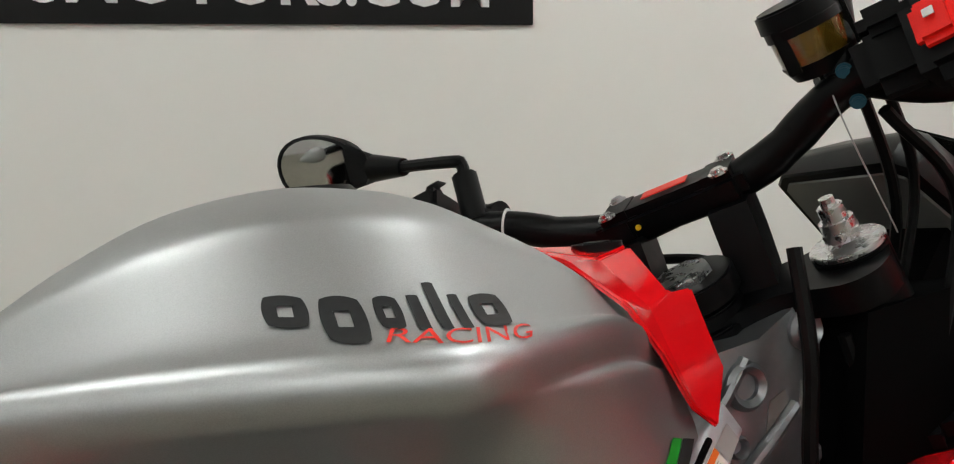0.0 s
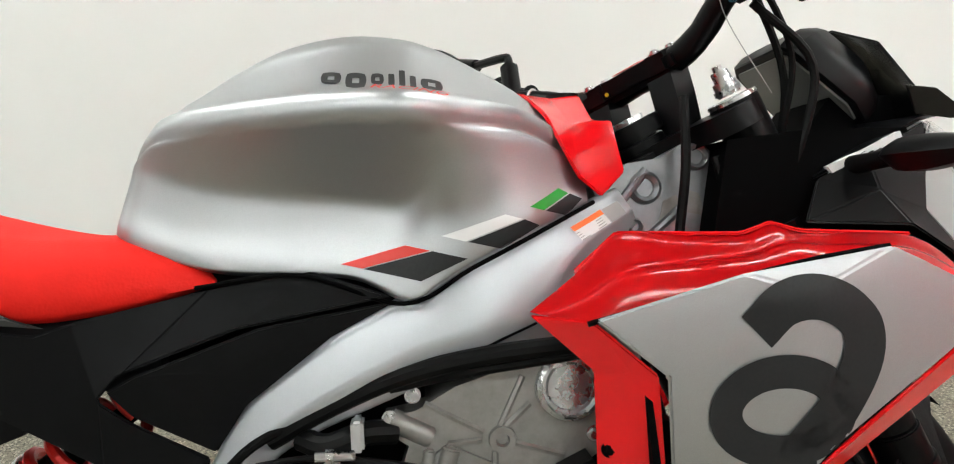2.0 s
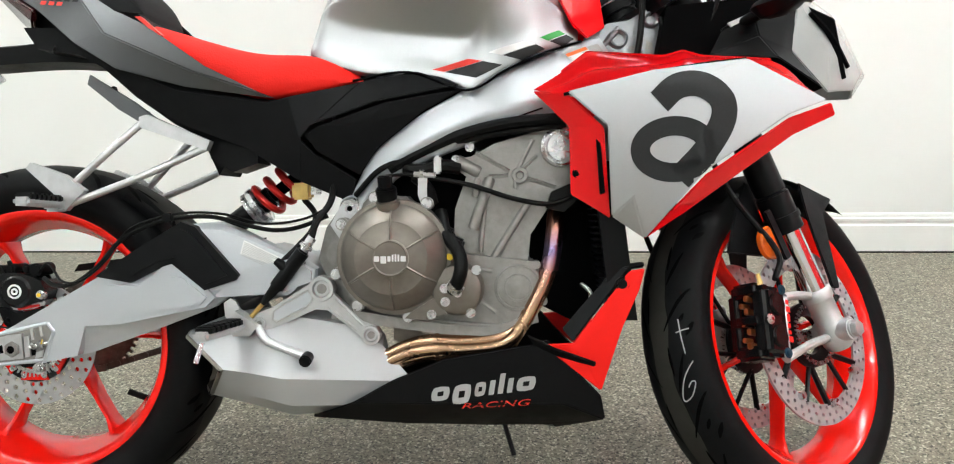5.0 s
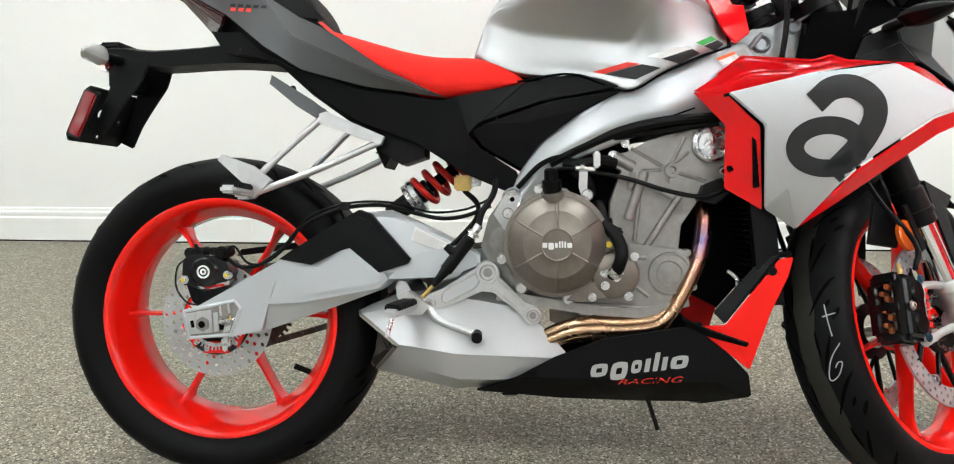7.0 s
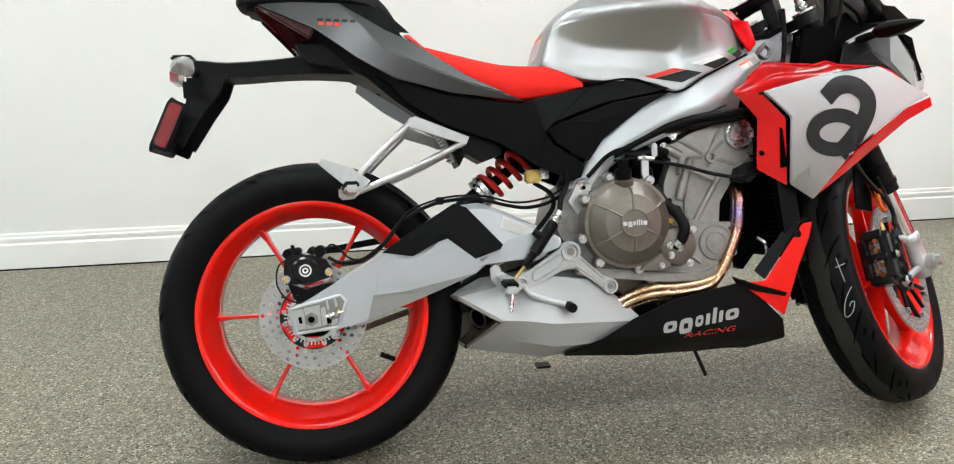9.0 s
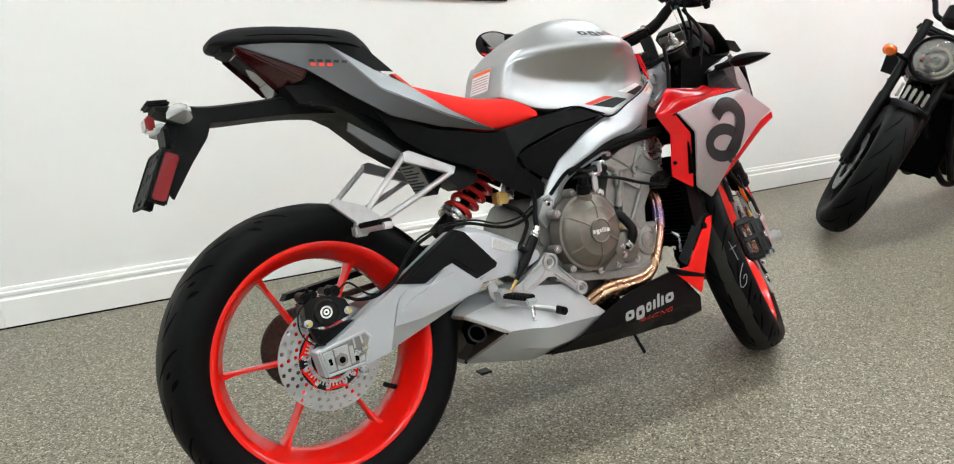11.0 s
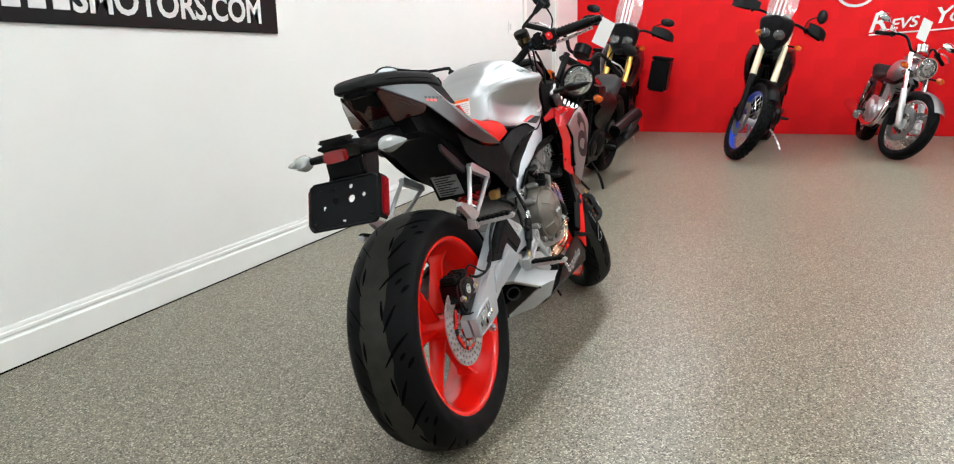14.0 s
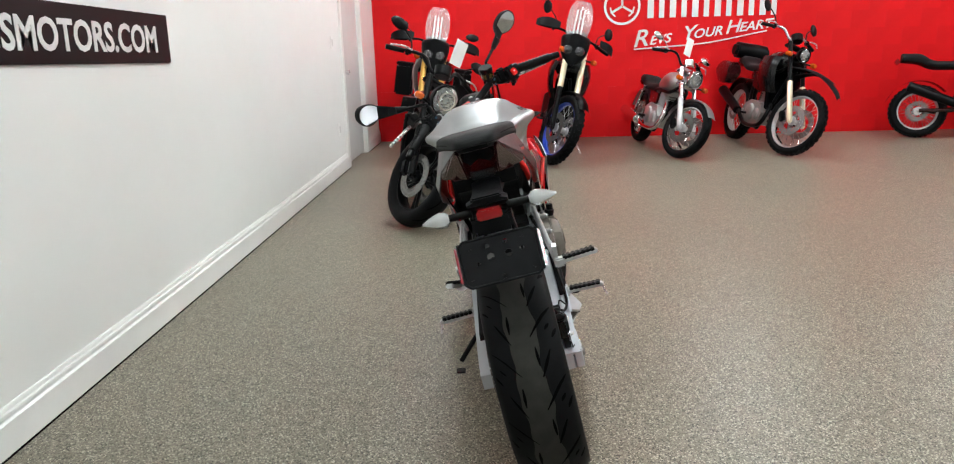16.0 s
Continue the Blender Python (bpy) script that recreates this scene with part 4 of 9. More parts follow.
# ---- rear shock ----
sh0, sh1 = Vector((0.335, 0.0, 0.515)), Vector((0.50, 0.0, 0.635))
ax = (sh1 - sh0).normalized()
shock = part("shock_body", cyl(sh0, sh0 + ax * 0.10, 0.021, seg=20, bev=0.002), SATIN_BLACK, bike, "black shock absorber body")
s_side = ax.orthogonal().normalized()
s_up = ax.cross(s_side)
coil = []
for i in range(141):
    a = 2 * math.pi * 4.4 * i / 140
    coil.append(sh0 + ax * (0.078 + 0.125 * i / 140) + 0.031 * (math.cos(a) * s_side + math.sin(a) * s_up))
part("spring", tube(coil, 0.0068, 8, 1), RED_PART, shock, "red coil spring")
part("collar", join(cyl(sh0 + ax * 0.052, sh0 + ax * 0.060, 0.036, seg=24, bev=0.001), cyl(sh0 + ax * 0.063, sh0 + ax * 0.074, 0.038, seg=24, bev=0.002)), STEEL, shock, "steel preload rings")
part("rod", cyl(sh0 + ax * 0.09, sh1, 0.012, seg=14), DARK, shock)
res = part("fluid_reservoir", box((0.492, -0.062, 0.58), (0.034, 0.03, 0.03), 0.004), BRASS, bike, "yellowed brake fluid reservoir")
part("tab", box((0.517, -0.070, 0.585), (0.022, 0.004, 0.024), 0.002), STEEL, res)
part("reservoir_hose", tube([(0.495, -0.065, 0.565), (0.522, -0.095, 0.540), (0.522, -0.115, 0.512), (0.499, -0.128, 0.483), (0.474, -0.135, 0.458)], 0.0052, 8), HOSE, bike)

# ---- frame ----
def spar_out(x, z):
    return float(np.interp(x, [0.55, 0.62, 0.72, 0.86, 0.97, 1.05], [-0.098, -0.112, -0.132, -0.140, -0.112, -0.060]))


SPAR = [(0.572, 0.540), (0.590, 0.572), (0.612, 0.615), (0.635, 0.648), (0.680, 0.682), (0.723, 0.711), (0.79, 0.745), (0.86, 0.778), (0.969, 0.822), (1.022, 0.842), (1.05, 0.80), (0.99, 0.765), (0.965, 0.72), (0.962, 0.682), (0.90, 0.676), (0.831, 0.668), (0.758, 0.640), (0.70, 0.618), (0.660, 0.594), (0.636, 0.556), (0.612, 0.525), (0.585, 0.522)]
def spar_bm():
    up, low = along(SPAR[:10], 18), along(SPAR[10:][::-1], 18)
    rows = []
    for (ux, uz), (lx, lz) in zip(up, low):
        sec = []
        for t, dy in ((-0.0, 0.030), (0.0, 0.007), (0.04, 0.002), (0.10, -0.001), (0.50, -0.0075), (0.56, -0.0085), (0.62, -0.0070), (0.90, 0.003), (0.96, 0.006), (1.0, 0.012), (1.0, 0.030)):
            x, z = ux + (lx - ux) * t, uz + (lz - uz) * t
            sec.append((x, spar_out(x, z) + dy, z))
        rows.append(sec)
    return loft(rows, 2, 1)


def laid_on_spar(pts):
    """A thin seam line laid against the spar's outer face."""
    tree = BVHTree.FromBMesh(spar_bm())
    line = []
    for p in spline(pts, 6):
        hit = tree.ray_cast(Vector((p.x, -0.5, p.z)), Vector((0, 1, 0)))[0]
        line.append(Vector((p.x, (hit.y if hit else p.y) - 0.0003, p.z)))
    return tube(line, 0.0014, 6, 1)


frame_r = part("frame_spar", spar_bm(), FRAME, bike, "silver painted twin-spar frame", 50)
part("frame_spar", mirror(spar_bm()), FRAME, bike, "", 50)
part("pivot_boss", cyl((0.592, -0.113, 0.548), (0.592, -0.07, 0.548), 0.023, seg=24, bev=0.002), FRAME, frame_r)
part("bolt", bolt((0.592, -0.113, 0.548), (0, -1, 0), 0.013, 0.006), STEEL, frame_r)
part("headstock", join(cyl(STEER_AT + STEER_AXIS * 0.52, STEER_AT + STEER_AXIS * 0.640, 0.038, seg=28, bev=0.003), prism([(1.00, 0.845), (1.04, 0.868), (1.075, 0.872), (1.115, 0.893), (1.14, 0.872), (1.125, 0.835), (1.15, 0.80), (1.14, 0.765), (1.09, 0.735), (1.03, 0.77)], -0.058, 0.058, 0.008)), HEAD_ALLOY, bike, "cast aluminium steering head")
for k0, k1, r in ((0.640, 0.652, 0.0345), (0.6525, 0.657, 0.030), (0.657, 0.667, 0.0355), (0.6675, 0.671, 0.030), (0.671, 0.690, 0.039)):
    part("lock_ring", cyl(STEER_AT + STEER_AXIS * k0, STEER_AT + STEER_AXIS * k1, r, seg=32, bev=0.0015), SATIN_BLACK, bike, "black steering head lock ring")
for x, z, r in ((1.058, 0.841, 0.018), (1.116, 0.872, 0.015), (1.135, 0.79, 0.010), (1.045, 0.800, 0.009)):
    part("cast_boss", lathe([(r * 0.55, -0.052), (r * 0.55, -0.0615), (r * 0.8, -0.065), (r, -0.0615), (r, -0.052)], 20, (x, 0, z)), HEAD_ALLOY, bike)
for outline in ([(1.072, 0.803), (1.078, 0.826), (1.093, 0.832), (1.098, 0.810), (1.088, 0.798)], [(1.104, 0.812), (1.108, 0.836), (1.118, 0.832), (1.124, 0.808)], [(1.035, 0.775), (1.04, 0.79), (1.06, 0.778), (1.05, 0.765)]):
    part("cast_pocket", prism(outline, -0.0587, -0.050, 0.0), CAST, bike)
for a, b in (((1.05, 0.78), (1.10, 0.82)), ((1.075, 0.75), (1.12, 0.785)), ((1.02, 0.815), (1.06, 0.86))):
    part("cast_rib", tube([(a[0], -0.059, a[1]), ((a[0] + b[0]) / 2, -0.0605, (a[1] + b[1]) / 2), (b[0], -0.059, b[1])], 0.005, 8, 3), HEAD_ALLOY, bike)

part("frame_seam", laid_on_spar([(0.803, -0.146, 0.668), (0.842, -0.146, 0.683), (0.880, -0.146, 0.698), (0.922, -0.146, 0.713)]), DARK, frame_r)

# ---- tank ----
def bspline(pts, n=4):
    """A smooth line drawn towards pts; a point given twice makes a crease."""
    p = [Vector(pts[0])] * 2 + [Vector(q) for q in pts] + [Vector(pts[-1])] * 2
    out = []
    for a, b, c, d in zip(p, p[1:], p[2:], p[3:]):
        for k in range(n):
            t = k / n
            out.append(((1 - t) ** 3 * a + (3 * t**3 - 6 * t * t + 4) * b + (-3 * t**3 + 3 * t * t + 3 * t + 1) * c + t**3 * d) / 6)
    return out + [p[-1]]


# stations: x, slant, crown height, then y and z of ridge, hollow, flank and lower edge
TANK = (
    (0.5325, 0.34, 0.912, (0.085, 0.890), (0.082, 0.872), (0.083, 0.845), (0.080, 0.822)),
    (0.545, 0.33, 0.936, (0.108, 0.910), (0.098, 0.880), (0.095, 0.842), (0.095, 0.815)),
    (0.562, 0.28, 0.951, (0.122, 0.918), (0.104, 0.876), (0.102, 0.834), (0.104, 0.806)),
    (0.590, 0.18, 0.963, (0.136, 0.921), (0.108, 0.866), (0.107, 0.822), (0.110, 0.792)),
    (0.630, 0.08, 0.982, (0.152, 0.922), (0.109, 0.858), (0.110, 0.814), (0.116, 0.780)),
    (0.690, 0.0, 1.004, (0.177, 0.922), (0.113, 0.850), (0.115, 0.808), (0.123, 0.774)),
    (0.750, 0.0, 1.013, (0.201, 0.921), (0.121, 0.844), (0.124, 0.800), (0.133, 0.768)),
    (0.800, 0.0, 1.008, (0.215, 0.918), (0.134, 0.838), (0.140, 0.796), (0.150, 0.745)),
    (0.830, 0.0, 1.000, (0.205, 0.917), (0.166, 0.862), (0.147, 0.828), (0.154, 0.760)),
    (0.860, 0.0, 0.987, (0.185, 0.915), (0.171, 0.866), (0.158, 0.822), (0.158, 0.777)),
    (0.920, 0.0, 0.953, (0.145, 0.908), (0.146, 0.866), (0.148, 0.834), (0.148, 0.803)),
    (0.985, 0.0, 0.905, (0.084, 0.876), (0.090, 0.860), (0.094, 0.846), (0.101, 0.829)),
)


def tank_row(x, slant, top, ridge, hollow, flank, low):
    ry, rz = ridge
    rise = top - rz
    half = [(0.0, top + 0.001), (0.36 * ry, top), (0.54 * ry, rz + 0.83 * rise), (0.58 * ry, rz + 0.75 * rise), (0.60 * ry, rz + 0.69 * rise), (0.78 * ry, rz + 0.36 * rise), (0.89 * ry, rz + 0.18 * rise), (ry - 0.011, rz + 0.015), (ry - 0.003, rz + 0.001), (ry - 0.009, rz - 0.015),
            (0.72 * ry + 0.28 * hollow[0], 0.72 * rz + 0.28 * hollow[1]), (0.35 * ry + 0.65 * hollow[0], 0.35 * rz + 0.65 * hollow[1]), hollow, (0.85 * hollow[0] + 0.15 * flank[0], 0.75 * hollow[1] + 0.25 * flank[1]), flank, (0.5 * flank[0] + 0.5 * low[0] + 0.003, 0.45 * flank[1] + 0.55 * low[1]), low, low, (low[0] - 0.014, low[1] - 0.004)]
    line = bspline([(y, z, 0) for y, z in half[::-1]] + [(-y, z, 0) for y, z in half[1:]], 3)
    return [(x + slant * (q.y - 0.87), q.x, q.y) for q in line]


def tank_skin():
    rows = [tank_row(*r) for r in TANK]
    back = [(x - 0.003, y * 0.002, 0.865 + 0.9 * (z - 0.865)) for x, y, z in rows[0]]
    return loft([back] + rows, 6, 1)


tank = part("fuel_tank", tank_skin(), SILVER, bike, "satin silver sculpted fuel tank", 70)

# ---- seat and tail ----
seat = part("rider_seat", loft([ring_section(x, hw, z0, z1, zc, sq) for x, hw, z0, z1, zc, sq in (
    (0.195, 0.060, 0.860, 0.880, 0.884, 0.8), (0.21, 0.082, 0.845, 0.882, 0.890, 0.8), (0.27, 0.110, 0.812, 0.862, 0.872, 0.84), (0.33, 0.124, 0.783, 0.842, 0.852, 0.86), (0.39, 0.130, 0.756, 0.824, 0.834, 0.88),
    (0.445, 0.131, 0.741, 0.814, 0.822, 0.88), (0.52, 0.126, 0.746, 0.810, 0.818, 0.9), (0.570, 0.120, 0.756, 0.796, 0.806, 0.92), (0.600, 0.112, 0.763, 0.780, 0.790, 0.94), (0.612, 0.10, 0.766, 0.771, 0.775, 0.95))], 4, 3, True), SEAT_RED, bike, "red dimpled rider seat", 60)
pill = part("pillion_seat", loft([ring_section(x, hw, z0, z1, zc, 0.92) for x, hw, z0, z1, zc in (
    (-0.126, 0.028, 0.979, 0.988, 0.990), (-0.116, 0.048, 0.976, 0.995, 0.998), (-0.085, 0.063, 0.973, 1.003, 1.008), (-0.03, 0.083, 0.970, 1.003, 1.008), (0.03, 0.099, 0.965, 0.998, 1.004), (0.09, 0.111, 0.957, 0.991, 0.997), (0.145, 0.114, 0.948, 0.983, 0.990), (0.178, 0.108, 0.932, 0.962, 0.968), (0.202, 0.097, 0.908, 0.932, 0.937), (0.216, 0.082, 0.888, 0.902, 0.905))], 4, 3, True), SEAT_BLACK, bike, "black pillion seat pad", 60)
for y in (-1, 1):
    part("seam", tube([(-0.112, 0.048 * y, 0.986), (-0.03, 0.084 * y, 0.985), (0.09, 0.112 * y, 0.973), (0.16, 0.111 * y, 0.955)], 0.0012, 5), DARK, pill)
part("pad_base", loft([ring_section(x, hw, z0, z1, None, 0.9) for x, hw, z0, z1 in ((-0.104, 0.032, 0.964, 0.976), (-0.080, 0.050, 0.960, 0.976), (0.0, 0.080, 0.952, 0.972), (0.09, 0.098, 0.945, 0.960))], 3, 2, True), PLASTIC, pill, "black plastic pad base")

TAIL = {"a": (-0.086, -0.046, 0.976), "b": (0.0, -0.084, 0.967), "c": (0.092, -0.106, 0.956), "d": (0.183, -0.116, 0.896), "e": (0.240, -0.120, 0.868), "f": (0.348, -0.136, 0.793), "g": (0.441, -0.136, 0.748), "h": (0.468, -0.132, 0.738),
        "m": (0.040, -0.112, 0.904), "n": (0.122, -0.138, 0.838), "o": (0.196, -0.143, 0.792), "p": (0.314, -0.138, 0.760), "q": (0.18, -0.148, 0.850), "r": (0.33, -0.145, 0.783)}
TAIL_F = ["a b m", "b c m", "c q m", "m q n", "c d q", "d e q", "e r q", "e f r", "f g r", "g p r", "g h p", "r p q", "q p o", "q o n"]
tail = part("tail_panel", facets(TAIL, TAIL_F, 0.004, 0.003), GREY, bike, "satin grey tail side panel", 28)
part("tail_panel", mirror(facets(TAIL, TAIL_F, 0.004, 0.003)), GREY, bike, "satin grey tail side panel", 28)
for sgn in (1, -1):
    stripe = prism([(0.222, 0.884), (0.232, 0.884), (0.268, 0.852), (0.262, 0.850)], -0.126, -0.112, 0.0)
    part("red_stripe", stripe if sgn > 0 else mirror(stripe), RED_DECAL, tail)
SEAT_COWL = {"a": (0.088, -0.100, 0.962), "b": (0.172, -0.108, 0.950), "c": (0.234, -0.112, 0.890), "d": (0.183, -0.1175, 0.893), "e": (0.092, -0.108, 0.950)}
part("seat_cowl", facets(SEAT_COWL, ["a b d e", "b c d"], 0.004, 0.003), PLASTIC, bike, "black plastic cowl under the pillion pad", 15)
part("seat_cowl", mirror(facets(SEAT_COWL, ["a b d e", "b c d"], 0.004, 0.003)), PLASTIC, bike, "black plastic cowl under the pillion pad", 15)

# black body under the seat, and the lamp in the tail
part("seat_base", loft([ring_section(x, hw, z0, z1, None, 0.9) for x, hw, z0, z1 in ((-0.075, 0.036, 0.955, 0.966), (-0.01, 0.066, 0.895, 0.962), (0.08, 0.092, 0.848, 0.945), (0.19, 0.104, 0.79, 0.912), (0.235, 0.104, 0.765, 0.872), (0.30, 0.118, 0.735, 0.80), (0.42, 0.118, 0.70, 0.742), (0.56, 0.110, 0.65, 0.75))], 3, 2, True), PLASTIC, bike, "black plastic seat base")
LAMP_T = {"a": (-0.084, -0.044, 0.964), "f": (-0.080, -0.052, 0.972), "b": (-0.008, -0.036, 0.882), "e": (0.042, -0.112, 0.902), "g": (0.036, -0.106, 0.888)}
tail_lamp = part("tail_lamp", facets(LAMP_T, ["f e g", "f g b", "f b a"], 0.010, 0.003), DARK_LENS, bike, "dark red wraparound tail lamp")
part("lens", mirror(facets(LAMP_T, ["f e g", "f g b", "f b a"], 0.010, 0.003)), DARK_LENS, tail_lamp)
part("lamp_middle", prism([(-0.083, 0.966), (-0.07, 0.972), (-0.02, 0.965), (0.0, 0.888), (-0.007, 0.883)], -0.044, 0.044, 0.003), DARK_LENS, tail_lamp)
part("plate_light", prism([(-0.022, 0.896), (-0.004, 0.890), (0.004, 0.876), (-0.004, 0.872)], -0.034, 0.034, 0.002), SMOKED_GLASS, tail_lamp, "smoked window that lights the plate")
under = part("undertray", prism([(-0.004, 0.880), (0.10, 0.875), (0.20, 0.82), (0.35, 0.73), (0.42, 0.66), (0.36, 0.655), (0.27, 0.702), (0.20, 0.752), (0.14, 0.806), (0.10, 0.828), (0.02, 0.842)], -0.085, 0.085, 0.008), PLASTIC, bike, "black plastic undertray")
lab_n = Vector((-0.93, 0, -0.36)).normalized()
sheet = bmesh.new()
for off in (0.0, 0.003):
    for y, x, z in ((0.048, 0.284, 0.705), (-0.033, 0.296, 0.702), (-0.033, 0.326, 0.624), (0.048, 0.323, 0.625)):
        sheet.verts.new(Vector((x, y, z)) + lab_n * off)
sheet.verts.ensure_lookup_table()
q8 = sheet.verts[:]
skin(sheet, [q8[:4], q8[4:]])
label_sheet = part("text_sheet", sheet, GREY_DECAL, under, "grey printed information sheet")
for i in range(9):
    line = bmesh.new()
    z0 = 0.695 - i * 0.0078
    x0 = 0.2875 + (0.705 - z0) * 0.40
    quad = [Vector((x0, 0.040, z0)), Vector((x0 + 0.004, -0.026 + 0.012 * (i % 3), z0 - 0.001)), Vector((x0 + 0.0055, -0.026 + 0.012 * (i % 3), z0 - 0.004)), Vector((x0 + 0.0015, 0.040, z0 - 0.003))]
    skin(line, [[line.verts.new(p + lab_n * 0.0035) for p in quad], [line.verts.new(p + lab_n * 0.0050) for p in quad]])
    part("print_line", line, DARK_DECAL, label_sheet)
part("sheet_backing", prism([(0.288, 0.712), (0.345, 0.70), (0.36, 0.66), (0.332, 0.612)], -0.045, 0.060, 0.002), PLASTIC, under)
part("foil_panel", prism([(0.12, 0.792), (0.20, 0.742), (0.245, 0.708), (0.235, 0.69), (0.17, 0.73), (0.115, 0.775)], -0.092, -0.084, 0.003), GREY, under, "scratched silver heat foil")
for x, z in ((0.16, 0.765), (0.22, 0.72), (0.05, 0.84)):
    part("bolt", bolt((x, -0.0855, z), (0, -1, 0), 0.006, 0.004), SATIN_BLACK, under)

# licence bracket arm, plate holder, indicators, reflector
arm = part("bracket_arm", loft([[(x, y, z) for y, z in ((-hw, z0), (-hw, z1 - 0.006), (-hw * 0.6, z1), (hw * 0.6, z1), (hw, z1 - 0.006), (hw, z0))] for x, hw, z0, z1 in ((-0.252, 0.050, 0.853, 0.864), (-0.20, 0.052, 0.836, 0.862), (-0.150, 0.042, 0.822, 0.858), (-0.05, 0.038, 0.825, 0.863), (0.03, 0.042, 0.826, 0.868), (0.14, 0.050, 0.818, 0.855))], 3, 1, True), PLASTIC, bike, "black plastic licence bracket arm")
part("drop_leg", facets({"a": (-0.215, -0.045, 0.845), "b": (-0.150, -0.045, 0.828), "c": (-0.165, -0.048, 0.79), "d": (-0.20, -0.052, 0.745), "e": (-0.248, -0.055, 0.675), "f": (-0.262, -0.055, 0.70), "g": (-0.235, -0.05, 0.775), "h": (-0.225, -0.045, 0.80)}, ["a b c h", "h c d g", "g d e f"], 0.006, 0.002), PLASTIC, arm)
part("drop_leg", mirror(facets({"a": (-0.215, -0.045, 0.845), "b": (-0.150, -0.045, 0.828), "c": (-0.165, -0.048, 0.79), "d": (-0.20, -0.052, 0.745), "e": (-0.248, -0.055, 0.675), "f": (-0.262, -0.055, 0.70), "g": (-0.235, -0.05, 0.775), "h": (-0.225, -0.045, 0.80)}, ["a b c h", "h c d g", "g d e f"], 0.006, 0.002)), PLASTIC, arm)
part("crossbar", box((-0.225, 0, 0.80), (0.035, 0.10, 0.05), 0.008), PLASTIC, arm)
part("lamp_lid", box((-0.243, 0, 0.869), (0.045, 0.075, 0.012), 0.004), PLASTIC, arm)
part("red_reflector", box((-0.262, 0, 0.832), (0.018, 0.062, 0.028), 0.004), RED_LENS, arm, "red rear reflector")
# plate holder: a frame with holes, leaning
PL = pose(-0.277, 0, 0.722, 0, 25, 0)


def holed_plate(w, h, holes, thick):
    """A flat plate with rounded corners and square-cut round holes: quads left out of a fine grid, edges joined to circles."""
    bm = bmesh.new()
    nx, nz = 36, 24
    v = {}
    for i in range(nx + 1):
        for j in range(nz + 1):
            y, z = -w / 2 + w * i / nx, -h / 2 + h * j / nz
            cy, cz = abs(y) - (w / 2 - 0.014), abs(z) - (h / 2 - 0.014)
            if cy > 0 and cz > 0:
                k = math.hypot(cy, cz)
                s = max(cy, cz) / k if k else 1
                y, z = math.copysign(w / 2 - 0.014 + cy * s, y), math.copysign(h / 2 - 0.014 + cz * s, z)
            for hy, hz, r in holes:
                q = math.hypot(y - hy, z - hz)
                if q < r * 1.5 and q > 1e-6:
                    k = r / q if q > r * 0.55 else 0.5
                    if q > r * 0.55:
                        y, z = hy + (y - hy) * k, hz + (z - hz) * k
            v[i, j] = bm.verts.new((0, y, z))
    for i in range(nx):
        for j in range(nz):
            c = sum((v[a, b].co for a, b in ((i, j), (i + 1, j), (i + 1, j + 1), (i, j + 1))), Vector()) / 4
            if any(math.hypot(c.y - hy, c.z - hz) < r * 0.9 for hy, hz, r in holes):
                continue
            bm.faces.new((v[i, j], v[i + 1, j], v[i + 1, j + 1], v[i, j + 1]))
    bmesh.ops.recalc_face_normals(bm, faces=bm.faces)
    bmesh.ops.solidify(bm, geom=bm.faces[:], thickness=thick)
    return bm


hp = holed_plate(0.19, 0.118, [(-0.022, 0.008, 0.0095), (0.022, 0.008, 0.0095), (-0.055, 0.012, 0.006), (0.055, -0.004, 0.006), (-0.02, 0.038, 0.006), (0.025, 0.036, 0.006), (0.0, -0.042, 0.006)], 0.004)
hp.transform(PL)
holder = part("plate_holder", hp, PLASTIC, arm, "empty black plate holder with mounting holes")
rim_line = [(-0.004, y, z) for y, z in ((-0.083, -0.057), (0.083, -0.057), (0.094, -0.046), (0.094, 0.046), (0.083, 0.057), (-0.083, 0.057), (-0.094, 0.046), (-0.094, -0.046))]
rb_ = join(*[tube([a, b], 0.0032, 8) for a, b in zip(rim_line, rim_line[1:] + rim_line[:1])])
rb_.transform(PL)
part("raised_edge", rb_, PLASTIC, holder)
for y, z in ((-0.062, 0.042), (0.068, 0.038), (0.0, -0.05), (-0.075, -0.038), (0.078, -0.036)):
    b = bolt((-0.005, y, z), (-1, 0, 0), 0.005, 0.003)
    b.transform(PL)
    part("screw", b, SATIN_BLACK, holder)
for s in (-1, 1):
    rf = box((0.014, s * 0.103, 0.004), (0.026, 0.008, 0.092), 0.003)
    rf.transform(PL)
    part("side_reflector", rf, RED_LENS, holder, "red side reflector")
    rf = box((0.014, s * 0.096, 0.004), (0.034, 0.008, 0.106), 0.003)
    rf.transform(PL)
    part("reflector_mount", rf, PLASTIC, holder)
